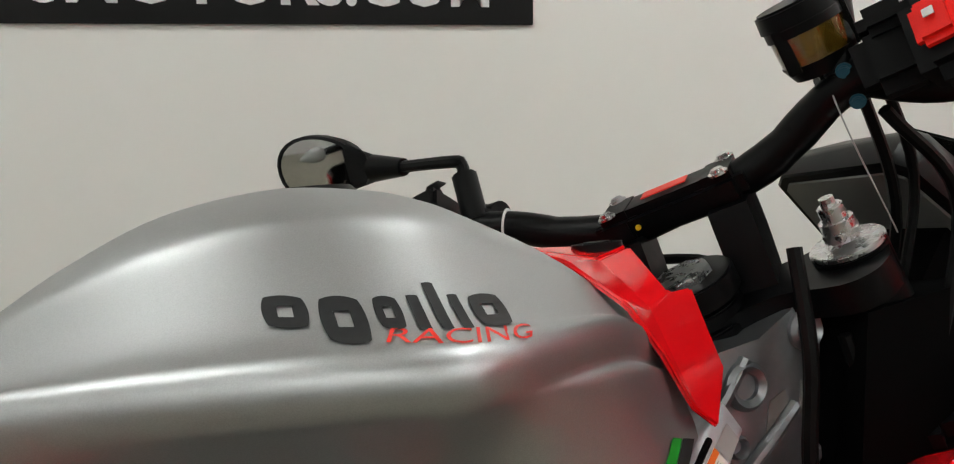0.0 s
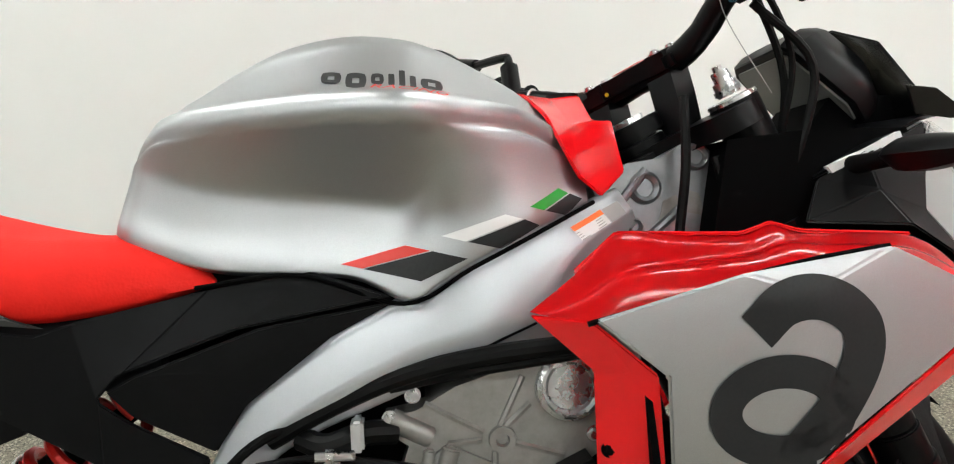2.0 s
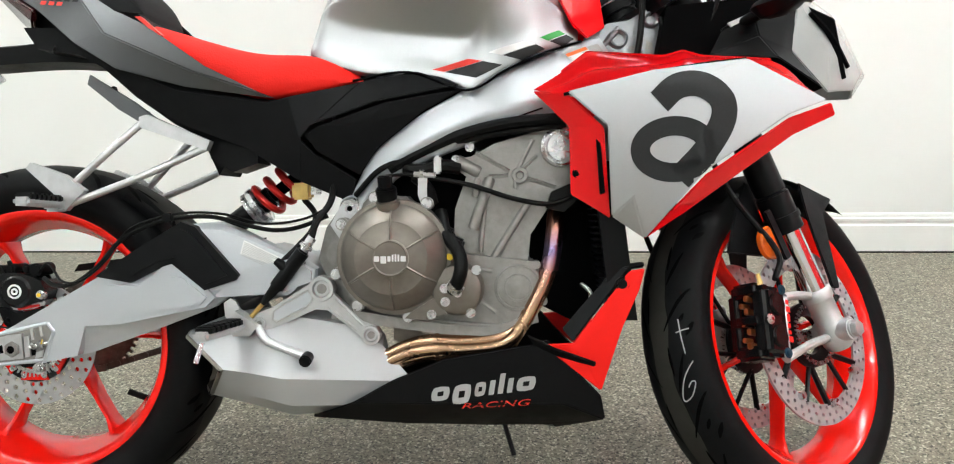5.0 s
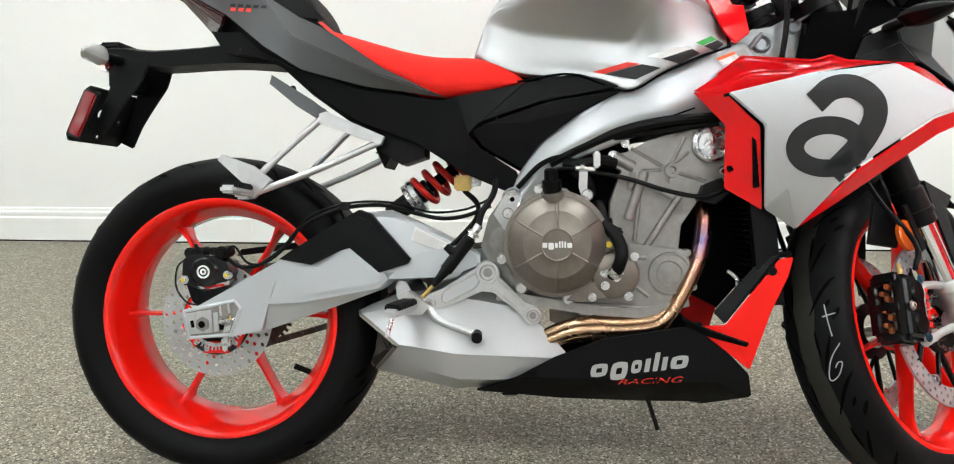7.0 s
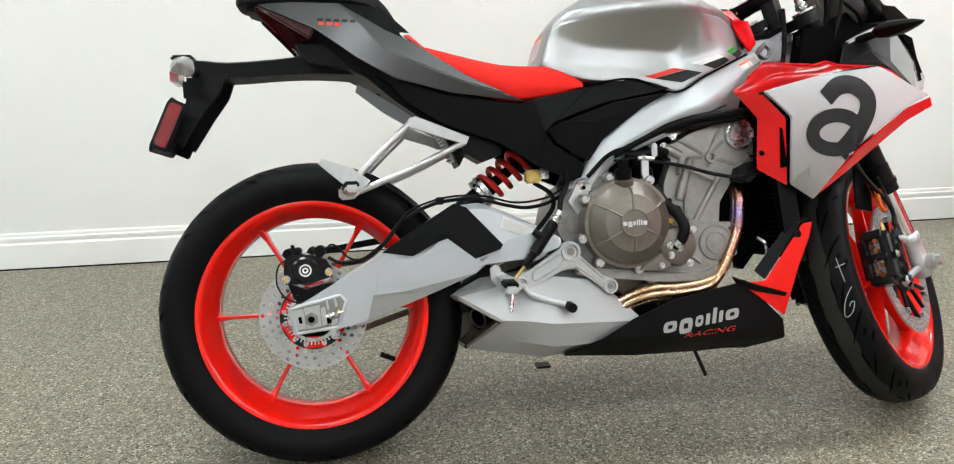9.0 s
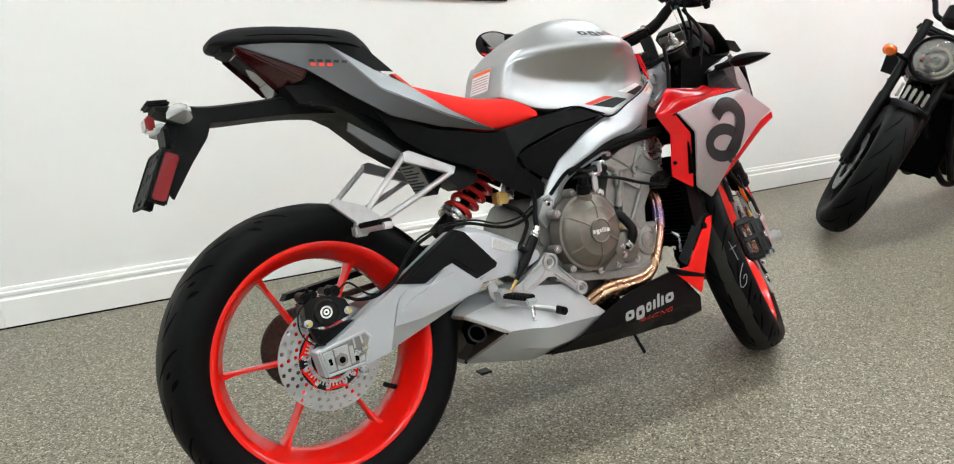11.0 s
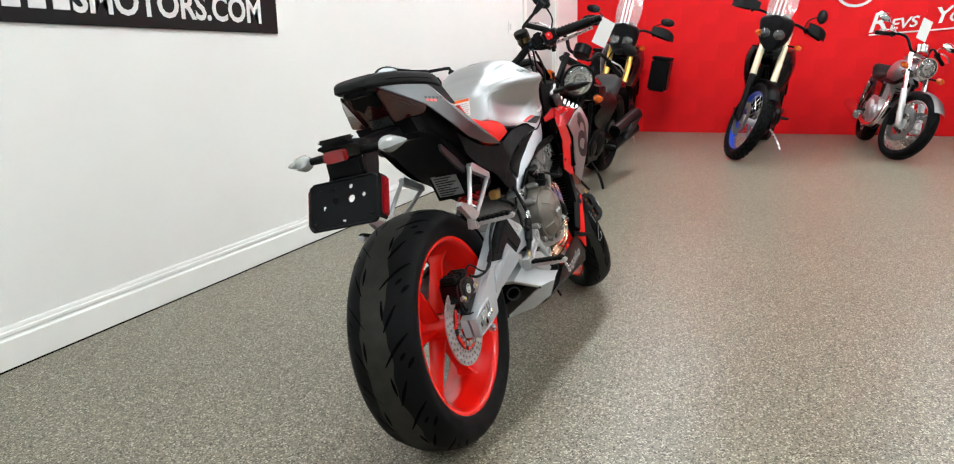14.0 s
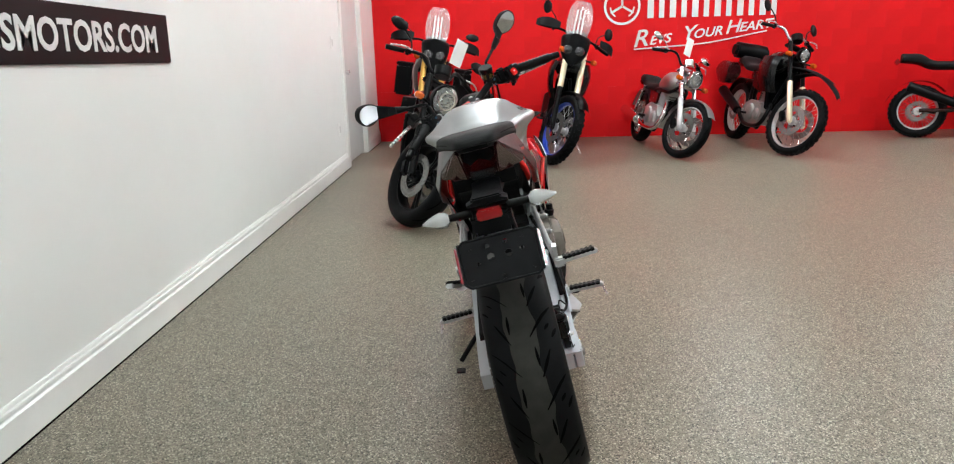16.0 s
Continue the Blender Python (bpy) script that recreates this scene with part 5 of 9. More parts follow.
for s in (-1, 1):
    stalk = part("indicator_stalk", cyl((-0.214, s * 0.045, 0.832), (-0.216, s * 0.104, 0.832), 0.011, 0.009, seg=16), HOSE, arm)
    body = loft([[(-0.218 + a, s * (y + 0.012), 0.832 + b) for a, b in ((-0.026 * k, -0.008 * k), (-0.020 * k, 0.012 * k), (0.0, 0.019 * k), (0.014 * k, 0.010 * k), (0.016 * k, -0.010 * k), (0.0, -0.019 * k))] for y, k in ((0.088, 0.6), (0.098, 1.0), (0.115, 1.05), (0.138, 0.62), (0.156, 0.15))], 4, 2, True)
    part("indicator_lens", body, CLEAR_LENS, stalk, "pale clear indicator lens")

# ---- side covers ----
COVER = {"a": (0.165, -0.126, 0.812), "b": (0.297, -0.128, 0.757), "c": (0.456, -0.130, 0.732), "d": (0.489, -0.126, 0.741), "e": (0.612, -0.122, 0.763), "f": (0.712, -0.142, 0.776), "g": (0.785, -0.152, 0.750), "h": (0.64, -0.140, 0.726), "i": (0.53, -0.134, 0.690), "j": (0.508, -0.130, 0.668), "k": (0.53, -0.118, 0.645), "l": (0.60, -0.104, 0.600), "m": (0.590, -0.098, 0.558), "n": (0.50, -0.104, 0.597), "o": (0.41, -0.112, 0.655), "p": (0.297, -0.112, 0.698), "q": (0.222, -0.112, 0.745)}
COVER_F = ["a b p q", "b c o p", "c d j n o", "d e i j", "e f h i", "f g h", "j k n", "k l m n"]
part("subframe_cover", facets(COVER, COVER_F, 0.004, 0.004), PLASTIC, bike, "matte black plastic subframe cover", 30)
part("subframe_cover", mirror(facets(COVER, COVER_F, 0.004, 0.004)), PLASTIC, bike, "matte black plastic subframe cover", 30)
INFILL = {"a": (0.515, -0.128, 0.676), "b": (0.545, -0.136, 0.690), "c": (0.66, -0.140, 0.727), "d": (0.79, -0.146, 0.746), "e": (0.725, -0.136, 0.714), "f": (0.64, -0.118, 0.652), "g": (0.607, -0.108, 0.606), "h": (0.535, -0.118, 0.648), "i": (0.62, -0.140, 0.690)}
part("side_cover", facets(INFILL, ["a b i", "b c i", "c d e i", "e f i", "f g h i", "h a i"], 0.004, 0.005), PLASTIC, bike, "matte black side cover", 30)
part("side_cover", mirror(facets(INFILL, ["a b i", "b c i", "c d e i", "e f i", "f g h i", "h a i"], 0.004, 0.005)), PLASTIC, bike, "matte black side cover", 30)
part("tank_rubber", tube([(0.60, -0.124, 0.766), (0.70, -0.150, 0.774), (0.795, -0.151, 0.742), (0.86, -0.158, 0.772), (0.92, -0.150, 0.799), (0.99, -0.105, 0.828)], 0.0022, 8), DARK, bike, "black rubber tank edge")
# near-black core that fills the inside between frame spars, standing in for shade
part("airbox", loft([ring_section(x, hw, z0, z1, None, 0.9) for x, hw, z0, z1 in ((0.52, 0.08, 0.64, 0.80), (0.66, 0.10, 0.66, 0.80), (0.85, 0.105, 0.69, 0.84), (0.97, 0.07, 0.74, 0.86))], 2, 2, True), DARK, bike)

# ---- engine ----
case = part("crankcase", prism([(0.530, 0.46), (0.545, 0.515), (0.572, 0.552), (0.61, 0.572), (0.69, 0.568), (0.735, 0.52), (0.765, 0.472), (0.905, 0.455), (0.915, 0.40), (0.905, 0.36), (0.83, 0.338), (0.74, 0.345), (0.66, 0.36), (0.57, 0.375)], lambda x, z: -0.108 - 0.03 * min(1, max(0, (x - 0.60) / 0.06)), 0.12, 0.010), CAST, bike, "grey cast alloy crankcase")
# darker bronze instead of cast grey puts the shade under the flange into the colour
part("oil_pan", prism([(0.66, 0.362), (0.66, 0.318), (0.70, 0.298), (0.82, 0.30), (0.85, 0.335), (0.85, 0.36)], -0.105, 0.10, 0.01), BRONZE, bike, "cast alloy oil pan")
part("gasket_flange", prism([(0.560, 0.362), (0.565, 0.380), (0.66, 0.366), (0.75, 0.352), (0.83, 0.346), (0.91, 0.368), (0.912, 0.354), (0.83, 0.330), (0.74, 0.336), (0.65, 0.348)], -0.148, -0.12, 0.003), CAST, case)
HEAD = [(0.770, 0.505), (0.772, 0.545), (0.792, 0.60), (0.768, 0.618), (0.770, 0.630), (0.800, 0.634), (0.84, 0.655), (0.90, 0.672), (0.965, 0.688), (0.985, 0.66), (0.985, 0.585), (0.93, 0.545), (0.90, 0.50), (0.895, 0.45), (0.80, 0.43)]
head = part("cylinder_head", prism(HEAD, -0.122, 0.115, 0.008), CAST, bike, "grey cast alloy cylinder block and head")
part("cam_cap", lathe([(0.001, -0.128), (0.022, -0.128), (0.024, -0.125), (0.027, -0.125), (0.029, -0.132), (0.033, -0.130), (0.034, -0.118)], 32, (0.952, 0, 0.648), closed=False), STEEL, head, "round cam end cap")
part("cam_boss", lathe([(0.006, -0.122), (0.007, -0.129), (0.013, -0.129), (0.014, -0.120)], 24, (0.883, 0, 0.601), closed=False), CAST, head)
for x, z in ((0.809, 0.641), (0.906, 0.661), (0.944, 0.580), (0.912, 0.634), (0.874, 0.553), (0.83, 0.60)):
    d = Vector((x - 0.876, 0, z - 0.602))
    c = Vector((0.876, -0.1225, 0.602))
    part("rib", tube([c + d.normalized() * 0.013, c + d * 0.6, c + d], 0.0034, 6, 2), CAST, head)
for a, b, r in (((0.833, 0.597), (0.803, 0.510), 0.0095), ((0.900, 0.560), (0.835, 0.458), 0.0065), ((0.826, 0.575), (0.815, 0.47), 0.004), ((0.812, 0.597), (0.806, 0.565), 0.006), ((0.838, 0.435), (0.838, 0.388), 0.008), ((0.87, 0.412), (0.925, 0.412), 0.004), ((0.872, 0.43), (0.872, 0.39), 0.006)):
    part("bolt_tower", cyl((a[0], -0.126, a[1]), (b[0], -0.128, b[1]), r, seg=12, bev=0.002), CAST, head)
part("head_step", prism([(0.806, 0.585), (0.83, 0.60), (0.90, 0.565), (0.888, 0.545), (0.835, 0.572)], -0.1275, -0.118, 0.003), CAST, head)
part("barrel_panel", prism([(0.812, 0.535), (0.868, 0.515), (0.842, 0.458), (0.818, 0.47)], -0.1265, -0.118, 0.003), CAST, head)
part("gear_case", lathe([(0.001, -0.142), (0.030, -0.142), (0.041, -0.138), (0.046, -0.128), (0.047, -0.10), (0.001, -0.10)], 40, (0.878, 0, 0.412), closed=False), CAST, head)
for rr_, yy_ in ((0.020, -0.1425), (0.034, -0.1415)):
    part("case_ring", lathe([(rr_, yy_ + 0.003), (rr_ + 0.001, yy_ - 0.002), (rr_ + 0.004, yy_ - 0.002), (rr_ + 0.005, yy_ + 0.003)], 36, (0.878, 0, 0.412), closed=False), CAST, head)
for x0_, z0_, x1_, z1_ in ((0.70, 0.358, 0.85, 0.346), (0.715, 0.338, 0.83, 0.330), (0.84, 0.37, 0.80, 0.40), (0.76, 0.345, 0.77, 0.32), (0.80, 0.342, 0.805, 0.315), (0.835, 0.44, 0.80, 0.445)):
    part("case_rib", tube([Vector((x0_, -0.139, z0_)), Vector((x1_, -0.139, z1_))], 0.004, 8), CAST, head)
for a in (50, 10, -30, -70, -110):
    d = Vector((math.cos(radians(a)), 0, math.sin(radians(a))))
    part("case_lug", cyl(Vector((0.878, -0.139, 0.412)) + d * 0.049, Vector((0.878, -0.11, 0.412)) + d * 0.049, 0.007, seg=12, bev=0.0015), CAST, head)
part("plug_stub", cyl((0.774, -0.118, 0.628), (0.815, -0.118, 0.606), 0.0115, seg=14, bev=0.002), CAST, head)
for x, z in ((0.798, 0.650), (0.94, 0.672), (0.975, 0.60), (0.775, 0.629)):
    part("bolt", bolt((x, -0.123, z), (0, -1, 0), 0.007, 0.006), STEEL, head)
# added block: its near-black colour imitates shade above the crankcase
part("throttle_shade", prism([(0.60, 0.56), (0.62, 0.62), (0.70, 0.64), (0.80, 0.66), (0.83, 0.60), (0.80, 0.46), (0.70, 0.46)], -0.085, 0.085, 0.01), DARK, bike, "near-black block standing in for shade between frame and engine")
# clutch cover
CC = Vector((0.672, 0, 0.467))
cover = part("clutch_cover", lathe([(0.001, -0.2035), (0.027, -0.2035), (0.029, -0.2005), (0.031, -0.199), (0.060, -0.197), (0.066, -0.192), (0.084, -0.176), (0.0885, -0.170), (0.089, -0.166), (0.096, -0.165), (0.097, -0.158), (0.097, -0.128), (0.001, -0.128)], 64, CC, closed=False), BRONZE, bike, "bronze-grey round clutch cover")
for a in (30, 90, 150, 210, 270, 330):
    d = Vector((math.cos(radians(a)), 0, math.sin(radians(a))))
    part("rib", tube([CC + Vector((0, -0.1985, 0)) + d * 0.029, CC + Vector((0, -0.1965, 0)) + d * 0.058, CC + Vector((0, -0.188, 0)) + d * 0.072, CC + Vector((0, -0.170, 0)) + d * 0.087], 0.0026, 6, 3), BRONZE, cover)
part("badge_rim", lathe([(0.026, -0.2045), (0.028, -0.2055), (0.030, -0.2045), (0.030, -0.198), (0.026, -0.198)], 40, CC), BRONZE, cover)
bars, wid = word_bars([(0.75, 0, 0.7), (0.75, -0.25, 0.7), (0.4, 0, 0.7), (0.22, 0, 0.9), (0.22, 0, 0.95), (0.22, 0, 0.9), (0.75, 0, 0.7)], 0.0125, 0.0015, 0.16)
bars.transform(Matrix.Translation(CC + Vector((-wid / 2, -0.2043, -0.005))))
islands("name_bar", bars, WHITE_DECAL, cover, "pale raised badge bars")
for k, a in enumerate((12, 58, 108, 148, 196, 232, 282, 330)):
    d = Vector((math.cos(radians(a)), 0, math.sin(radians(a))))
    p = CC + d * 0.104
    part("bolt_lug", cyl(p + Vector((0, -0.158, 0)), p + Vector((0, -0.125, 0)), 0.011, seg=14, bev=0.002), CAST, cover)
    part("bolt", bolt(p + Vector((0, -0.158, 0)), (0, -1, 0), 0.0075, 0.006), STEEL, cover)
filler = part("oil_filler", join(cyl((0.665, -0.165, 0.548), (0.662, -0.175, 0.582), 0.016, 0.018, seg=18, bev=0.002), cyl((0.662, -0.175, 0.580), (0.661, -0.178, 0.602), 0.0125, seg=10, bev=0.002)), SATIN_BLACK, bike, "black oil filler cap")
part("filler_neck", cyl((0.668, -0.160, 0.53), (0.664, -0.170, 0.562), 0.020, seg=18, bev=0.003), BRONZE, filler)
# water pump, hoses, sensor wires
pump = part("water_pump", lathe([(0.001, -0.178), (0.030, -0.178), (0.040, -0.172), (0.044, -0.162), (0.045, -0.13), (0.001, -0.13)], 40, (0.777, 0, 0.412), closed=False), BRONZE, bike, "round water pump cover")
part("pump_arm", prism([(0.74, 0.40), (0.70, 0.375), (0.69, 0.365), (0.72, 0.362), (0.76, 0.372)], -0.172, -0.13, 0.006), BRONZE, pump)
for x, z in ((0.757, 0.415), (0.778, 0.408), (0.758, 0.393), (0.735, 0.372), (0.81, 0.445), (0.80, 0.374)):
    part("bolt", bolt((x, -0.176, z), (0, -1, 0), 0.007, 0.007), STEEL, pump)
part("coolant_hose", tube([(0.770, -0.172, 0.412), (0.779, -0.186, 0.425), (0.786, -0.188, 0.452), (0.778, -0.172, 0.480), (0.757, -0.155, 0.505), (0.748, -0.13, 0.54)], 0.0115, 12), HOSE, bike, "black coolant hose")
part("hose_clamp", cyl((0.772, -0.178, 0.414), (0.779, -0.184, 0.422), 0.0138, seg=16), STEEL, bike)
part("connector", join(box((0.774, -0.160, 0.490), (0.032, 0.024, 0.020), 0.004, pose(0, 0, 0, 0, 22, 0)), box((0.764, -0.158, 0.504), (0.012, 0.016, 0.022), 0.003, pose(0, 0, 0, 0, 30, 0))), SATIN_BLACK, bike)
part("clip", box((0.765, -0.166, 0.466), (0.012, 0.006, 0.010), 0.002, pose(0, 0, 0, 0, 25, 0)), YELLOW_DECAL, bike, "small yellow wiring clip")
part("frame_bolt", join(lathe([(0.010, -0.118), (0.017, -0.119), (0.020, -0.115), (0.020, -0.100)], 28, (0.590, 0, 0.548), closed=False), cyl((0.590, -0.122, 0.548), (0.590, -0.112, 0.548), 0.0095, seg=6, bev=0.001)), STEEL, bike)
# flat near-black disc imitates shade inside the bolt socket
part("frame_bolt_recess", cyl((0.590, -0.1224, 0.548), (0.590, -0.1220, 0.548), 0.0048, seg=12), DARK, bike)
part("yellow_connector", box((0.748, -0.170, 0.465), (0.016, 0.014, 0.016), 0.003), YELLOW_DECAL, bike, "yellow wire connector")
for pts, r in (([(0.70, -0.14, 0.60), (0.73, -0.14, 0.598), (0.80, -0.145, 0.585), (0.87, -0.16, 0.562), (0.93, -0.165, 0.552), (0.98, -0.15, 0.568)], 0.0042), ([(0.652, -0.15, 0.601), (0.69, -0.148, 0.604), (0.735, -0.145, 0.602)], 0.003), ([(0.66, -0.12, 0.615), (0.72, -0.128, 0.645), (0.79, -0.138, 0.672), (0.87, -0.148, 0.688), (0.965, -0.150, 0.694)], 0.0095), ([(0.64, -0.10, 0.60), (0.70, -0.118, 0.635), (0.80, -0.13, 0.664), (0.96, -0.146, 0.684)], 0.006), ([(0.69, -0.12, 0.615), (0.715, -0.135, 0.61), (0.75, -0.13, 0.618), (0.78, -0.12, 0.615)], 0.012), ([(0.60, -0.12, 0.57), (0.64, -0.13, 0.61), (0.68, -0.125, 0.63)], 0.005), ([(0.735, -0.13, 0.555), (0.728, -0.14, 0.58), (0.705, -0.13, 0.60)], 0.010)):
    part("cable", tube(pts, r, 10), HOSE, bike)
part("cable_sleeve", join(cyl((0.705, -0.148, 0.6045), (0.742, -0.145, 0.602), 0.0045, seg=10), cyl((0.715, -0.148, 0.604), (0.722, -0.148, 0.6035), 0.0075, seg=8)), STEEL, bike, "steel cable adjuster")
part("cable_bracket", prism([(0.713, 0.598), (0.728, 0.598), (0.727, 0.565), (0.717, 0.555), (0.712, 0.57)], -0.152, -0.146, 0.002), ALLOY, bike)
part("fuel_clip", box((0.745, -0.135, 0.620), (0.012, 0.03, 0.03), 0.003), ALLOY, bike)
part("rear_engine_mount", prism([(0.555, 0.52), (0.575, 0.555), (0.60, 0.555), (0.60, 0.52), (0.575, 0.49)], -0.12, -0.08, 0.004), ALLOY, bike)
part("starter_hump", cyl((0.572, -0.118, 0.470), (0.572, 0.10, 0.470), 0.026, seg=24, bev=0.004), CAST, case)
part("bracket_rubber", prism([(0.925, 0.545), (0.935, 0.572), (0.965, 0.585), (0.98, 0.56), (0.955, 0.538)], -0.155, -0.12, 0.005), HOSE, bike, "black rubber heat bracket")
# radiator behind the fairing
rad = part("radiator", prism([(1.005, 0.62), (1.035, 0.62), (1.065, 0.37), (1.035, 0.37)], -0.15, 0.15, 0.003), DARK, bike, "black radiator core")
for i in range(22):
    z = 0.385 + i * 0.0105
    x = 1.061 - (z - 0.37) * 0.12
    part("radiator_fin", box((x - 0.022, 0, z), (0.034, 0.292, 0.0022)), SATIN_BLACK, rad)
part("side_tank", prism([(1.00, 0.62), (1.04, 0.62), (1.072, 0.36), (1.03, 0.36)], -0.172, -0.148, 0.006), SATIN_BLACK, rad)
part("side_tank", mirror(prism([(1.00, 0.62), (1.04, 0.62), (1.072, 0.36), (1.03, 0.36)], -0.172, -0.148, 0.006)), SATIN_BLACK, rad)
# added block: near-black colour imitates shade behind the header pipes
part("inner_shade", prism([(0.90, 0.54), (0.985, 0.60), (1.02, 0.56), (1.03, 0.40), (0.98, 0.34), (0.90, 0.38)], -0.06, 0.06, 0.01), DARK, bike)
part("bright_bracket", tube([(0.985, -0.12, 0.415), (1.0, -0.13, 0.40), (1.0, -0.13, 0.36)], 0.004, 8), STEEL, bike)

# ---- exhaust ----
for dy, dz, dx in ((-0.006, 0.011, 0.004), (-0.012, -0.001, 0.0), (-0.002, -0.013, -0.004)):
    part("header_pipe", tube([(0.965 + dx, -0.060 + dy, 0.57), (0.945 + dx, -0.100 + dy, 0.535), (0.941 + dx, -0.118 + dy, 0.505), (0.932 + dx, -0.126 + dy, 0.448), (0.911 + dx * 1.4, -0.132 + dy, 0.398 + dz * 0.3), (0.884 + dx, -0.134 + dy, 0.348 + dz * 0.6), (0.850, -0.134 + dy, 0.318 + dz), (0.79, -0.134 + dy, 0.310 + dz), (0.735, -0.134 + dy, 0.311 + dz), (0.69, -0.130 + dy, 0.302 + dz), (0.64, -0.12 + dy, 0.278 + dz), (0.60, -0.11 + dy, 0.262 + dz)], 0.0115, 14, 6), HEADER_PIPE, bike, "copper-tinted exhaust header pipe", 60)
part("pipe_joint", join(*[cyl((0.736, -0.134 + dy, 0.311 + dz), (0.746, -0.134 + dy, 0.311 + dz), 0.0140, seg=18, bev=0.002) for dy, dz in ((-0.006, 0.011), (-0.012, -0.001), (-0.002, -0.013))]), HEADER_PIPE, bike)
SIL = [[(0.292, -0.085, 0.335), (0.305, -0.132, 0.332), (0.387, -0.186, 0.283), (0.354, -0.128, 0.246), (0.322, -0.072, 0.212), (0.304, -0.045, 0.222), (0.288, -0.04, 0.285)],
       [(0.36, -0.055, 0.362), (0.375, -0.132, 0.345), (0.43, -0.200, 0.281), (0.41, -0.158, 0.236), (0.39, -0.085, 0.200), (0.37, -0.02, 0.205), (0.35, 0.02, 0.285)],
       [(0.47, -0.06, 0.376), (0.475, -0.14, 0.368), (0.49, -0.198, 0.270), (0.495, -0.170, 0.218), (0.48, -0.11, 0.186), (0.47, -0.01, 0.185), (0.46, 0.04, 0.28)],
       [(0.58, -0.07, 0.362), (0.585, -0.138, 0.350), (0.590, -0.172, 0.262), (0.575, -0.152, 0.215), (0.555, -0.10, 0.190), (0.54, 0.0, 0.188), (0.57, 0.05, 0.26)],
       [(0.64, -0.08, 0.325), (0.645, -0.130, 0.312), (0.700, -0.150, 0.255), (0.660, -0.130, 0.215), (0.62, -0.09, 0.195), (0.60, 0.0, 0.192), (0.63, 0.05, 0.25)]]
bm = bmesh.new()
g = [[bm.verts.new(p) for p in r] for r in SIL]
skin(bm, g, False)
bm.faces.new(g[-1])
bevel(bm, 0.006, 3, 8)
sil = part("silencer", bm, SIL_PAINT, bike, "silver painted low-slung exhaust silencer", 22)
# end piece: a cornered steel funnel round a dark outlet
ring0 = [Vector(p) for p in SIL[0]]
mid = (ring0[0] + ring0[2] + ring0[4]) / 3
outw = (ring0[2] - ring0[0]).cross(ring0[4] - ring0[0]).normalized()
outw = outw if outw.x < 0 else -outw
end = bmesh.new()
steps = [[end.verts.new(p + outw * o + (mid - p) * k) for p in ring0] for o, k in ((-0.012, 0.02), (0.004, 0.0), (0.007, 0.06), (0.005, 0.15))]
skin(end, steps, False)
funnel = bmesh.new()
skin(funnel, [[funnel.verts.new(p + outw * o + (mid - p) * k) for p in ring0] for o, k in ((0.005, 0.15), (-0.034, 0.45))], False)
part("end_cap", end, END_GREY, sil, "grey cornered silencer end cap", 20)
part("funnel", funnel, BURNT, sil, "brown heat-stained outlet funnel", 20)
hole = bmesh.new()
hole.faces.new([hole.verts.new(p - outw * 0.033 + (mid - p) * 0.43) for p in ring0])
part("outlet_throat", hole, DARK, sil)
e1 = (ring0[2] - mid).normalized()
e2 = outw.cross(e1)
part("outlet_ring", tube([mid - outw * 0.016 + 0.021 * (math.cos(a) * e1 + math.sin(a) * e2) for a in [2 * math.pi * k / 16 for k in range(17)]], 0.0025, 6, 2), GREY, sil)
for p in (ring0[0], ring0[2], ring0[4]):
    part("screw", bolt(p + outw * 0.005 + (mid - p) * 0.10, outw, 0.004, 0.003), SATIN_BLACK, sil)
part("link_pipe", tube([(0.40, 0.02, 0.36), (0.36, 0.0, 0.34), (0.33, -0.02, 0.31)], 0.03, 14), GREY, sil)

# ---- belly pan ----
BELLY = {"a": (0.668, -0.168, 0.262), "b": (0.755, -0.171, 0.298), "c": (0.90, -0.171, 0.322), "c2": (0.925, -0.168, 0.330), "d": (0.95, -0.168, 0.300), "e": (1.012, -0.165, 0.236), "f": (1.020, -0.155, 0.196), "g": (0.940, -0.125, 0.176), "g2": (0.935, -0.13, 0.182), "h": (0.83, -0.120, 0.176), "i": (0.68, -0.125, 0.180), "j": (0.522, -0.135, 0.194), "k": (0.60, -0.165, 0.225), "l": (0.95, -0.172, 0.225), "m": (0.76, -0.172, 0.225), "n": (0.83, -0.03, 0.168), "o": (0.55, -0.03, 0.178), "p": (0.98, -0.03, 0.185)}
BELLY_F = ["a b m k", "b c l m", "c c2 d l", "d e f l", "l f g g2 h", "m l h i", "k m i j", "j i h n o", "h g2 g f p n"]
belly = part("belly_pan", facets(BELLY, BELLY_F, 0.004, 0.003), SATIN_BLACK, bike, "satin black belly pan", 30)
part("left_half", mirror(facets(BELLY, BELLY_F, 0.004, 0.003)), SATIN_BLACK, belly, "", 30)
keel = box((0.78, 0, 0.172), (0.46, 0.07, 0.006), 0.002)
part("keel", keel, SATIN_BLACK, belly)
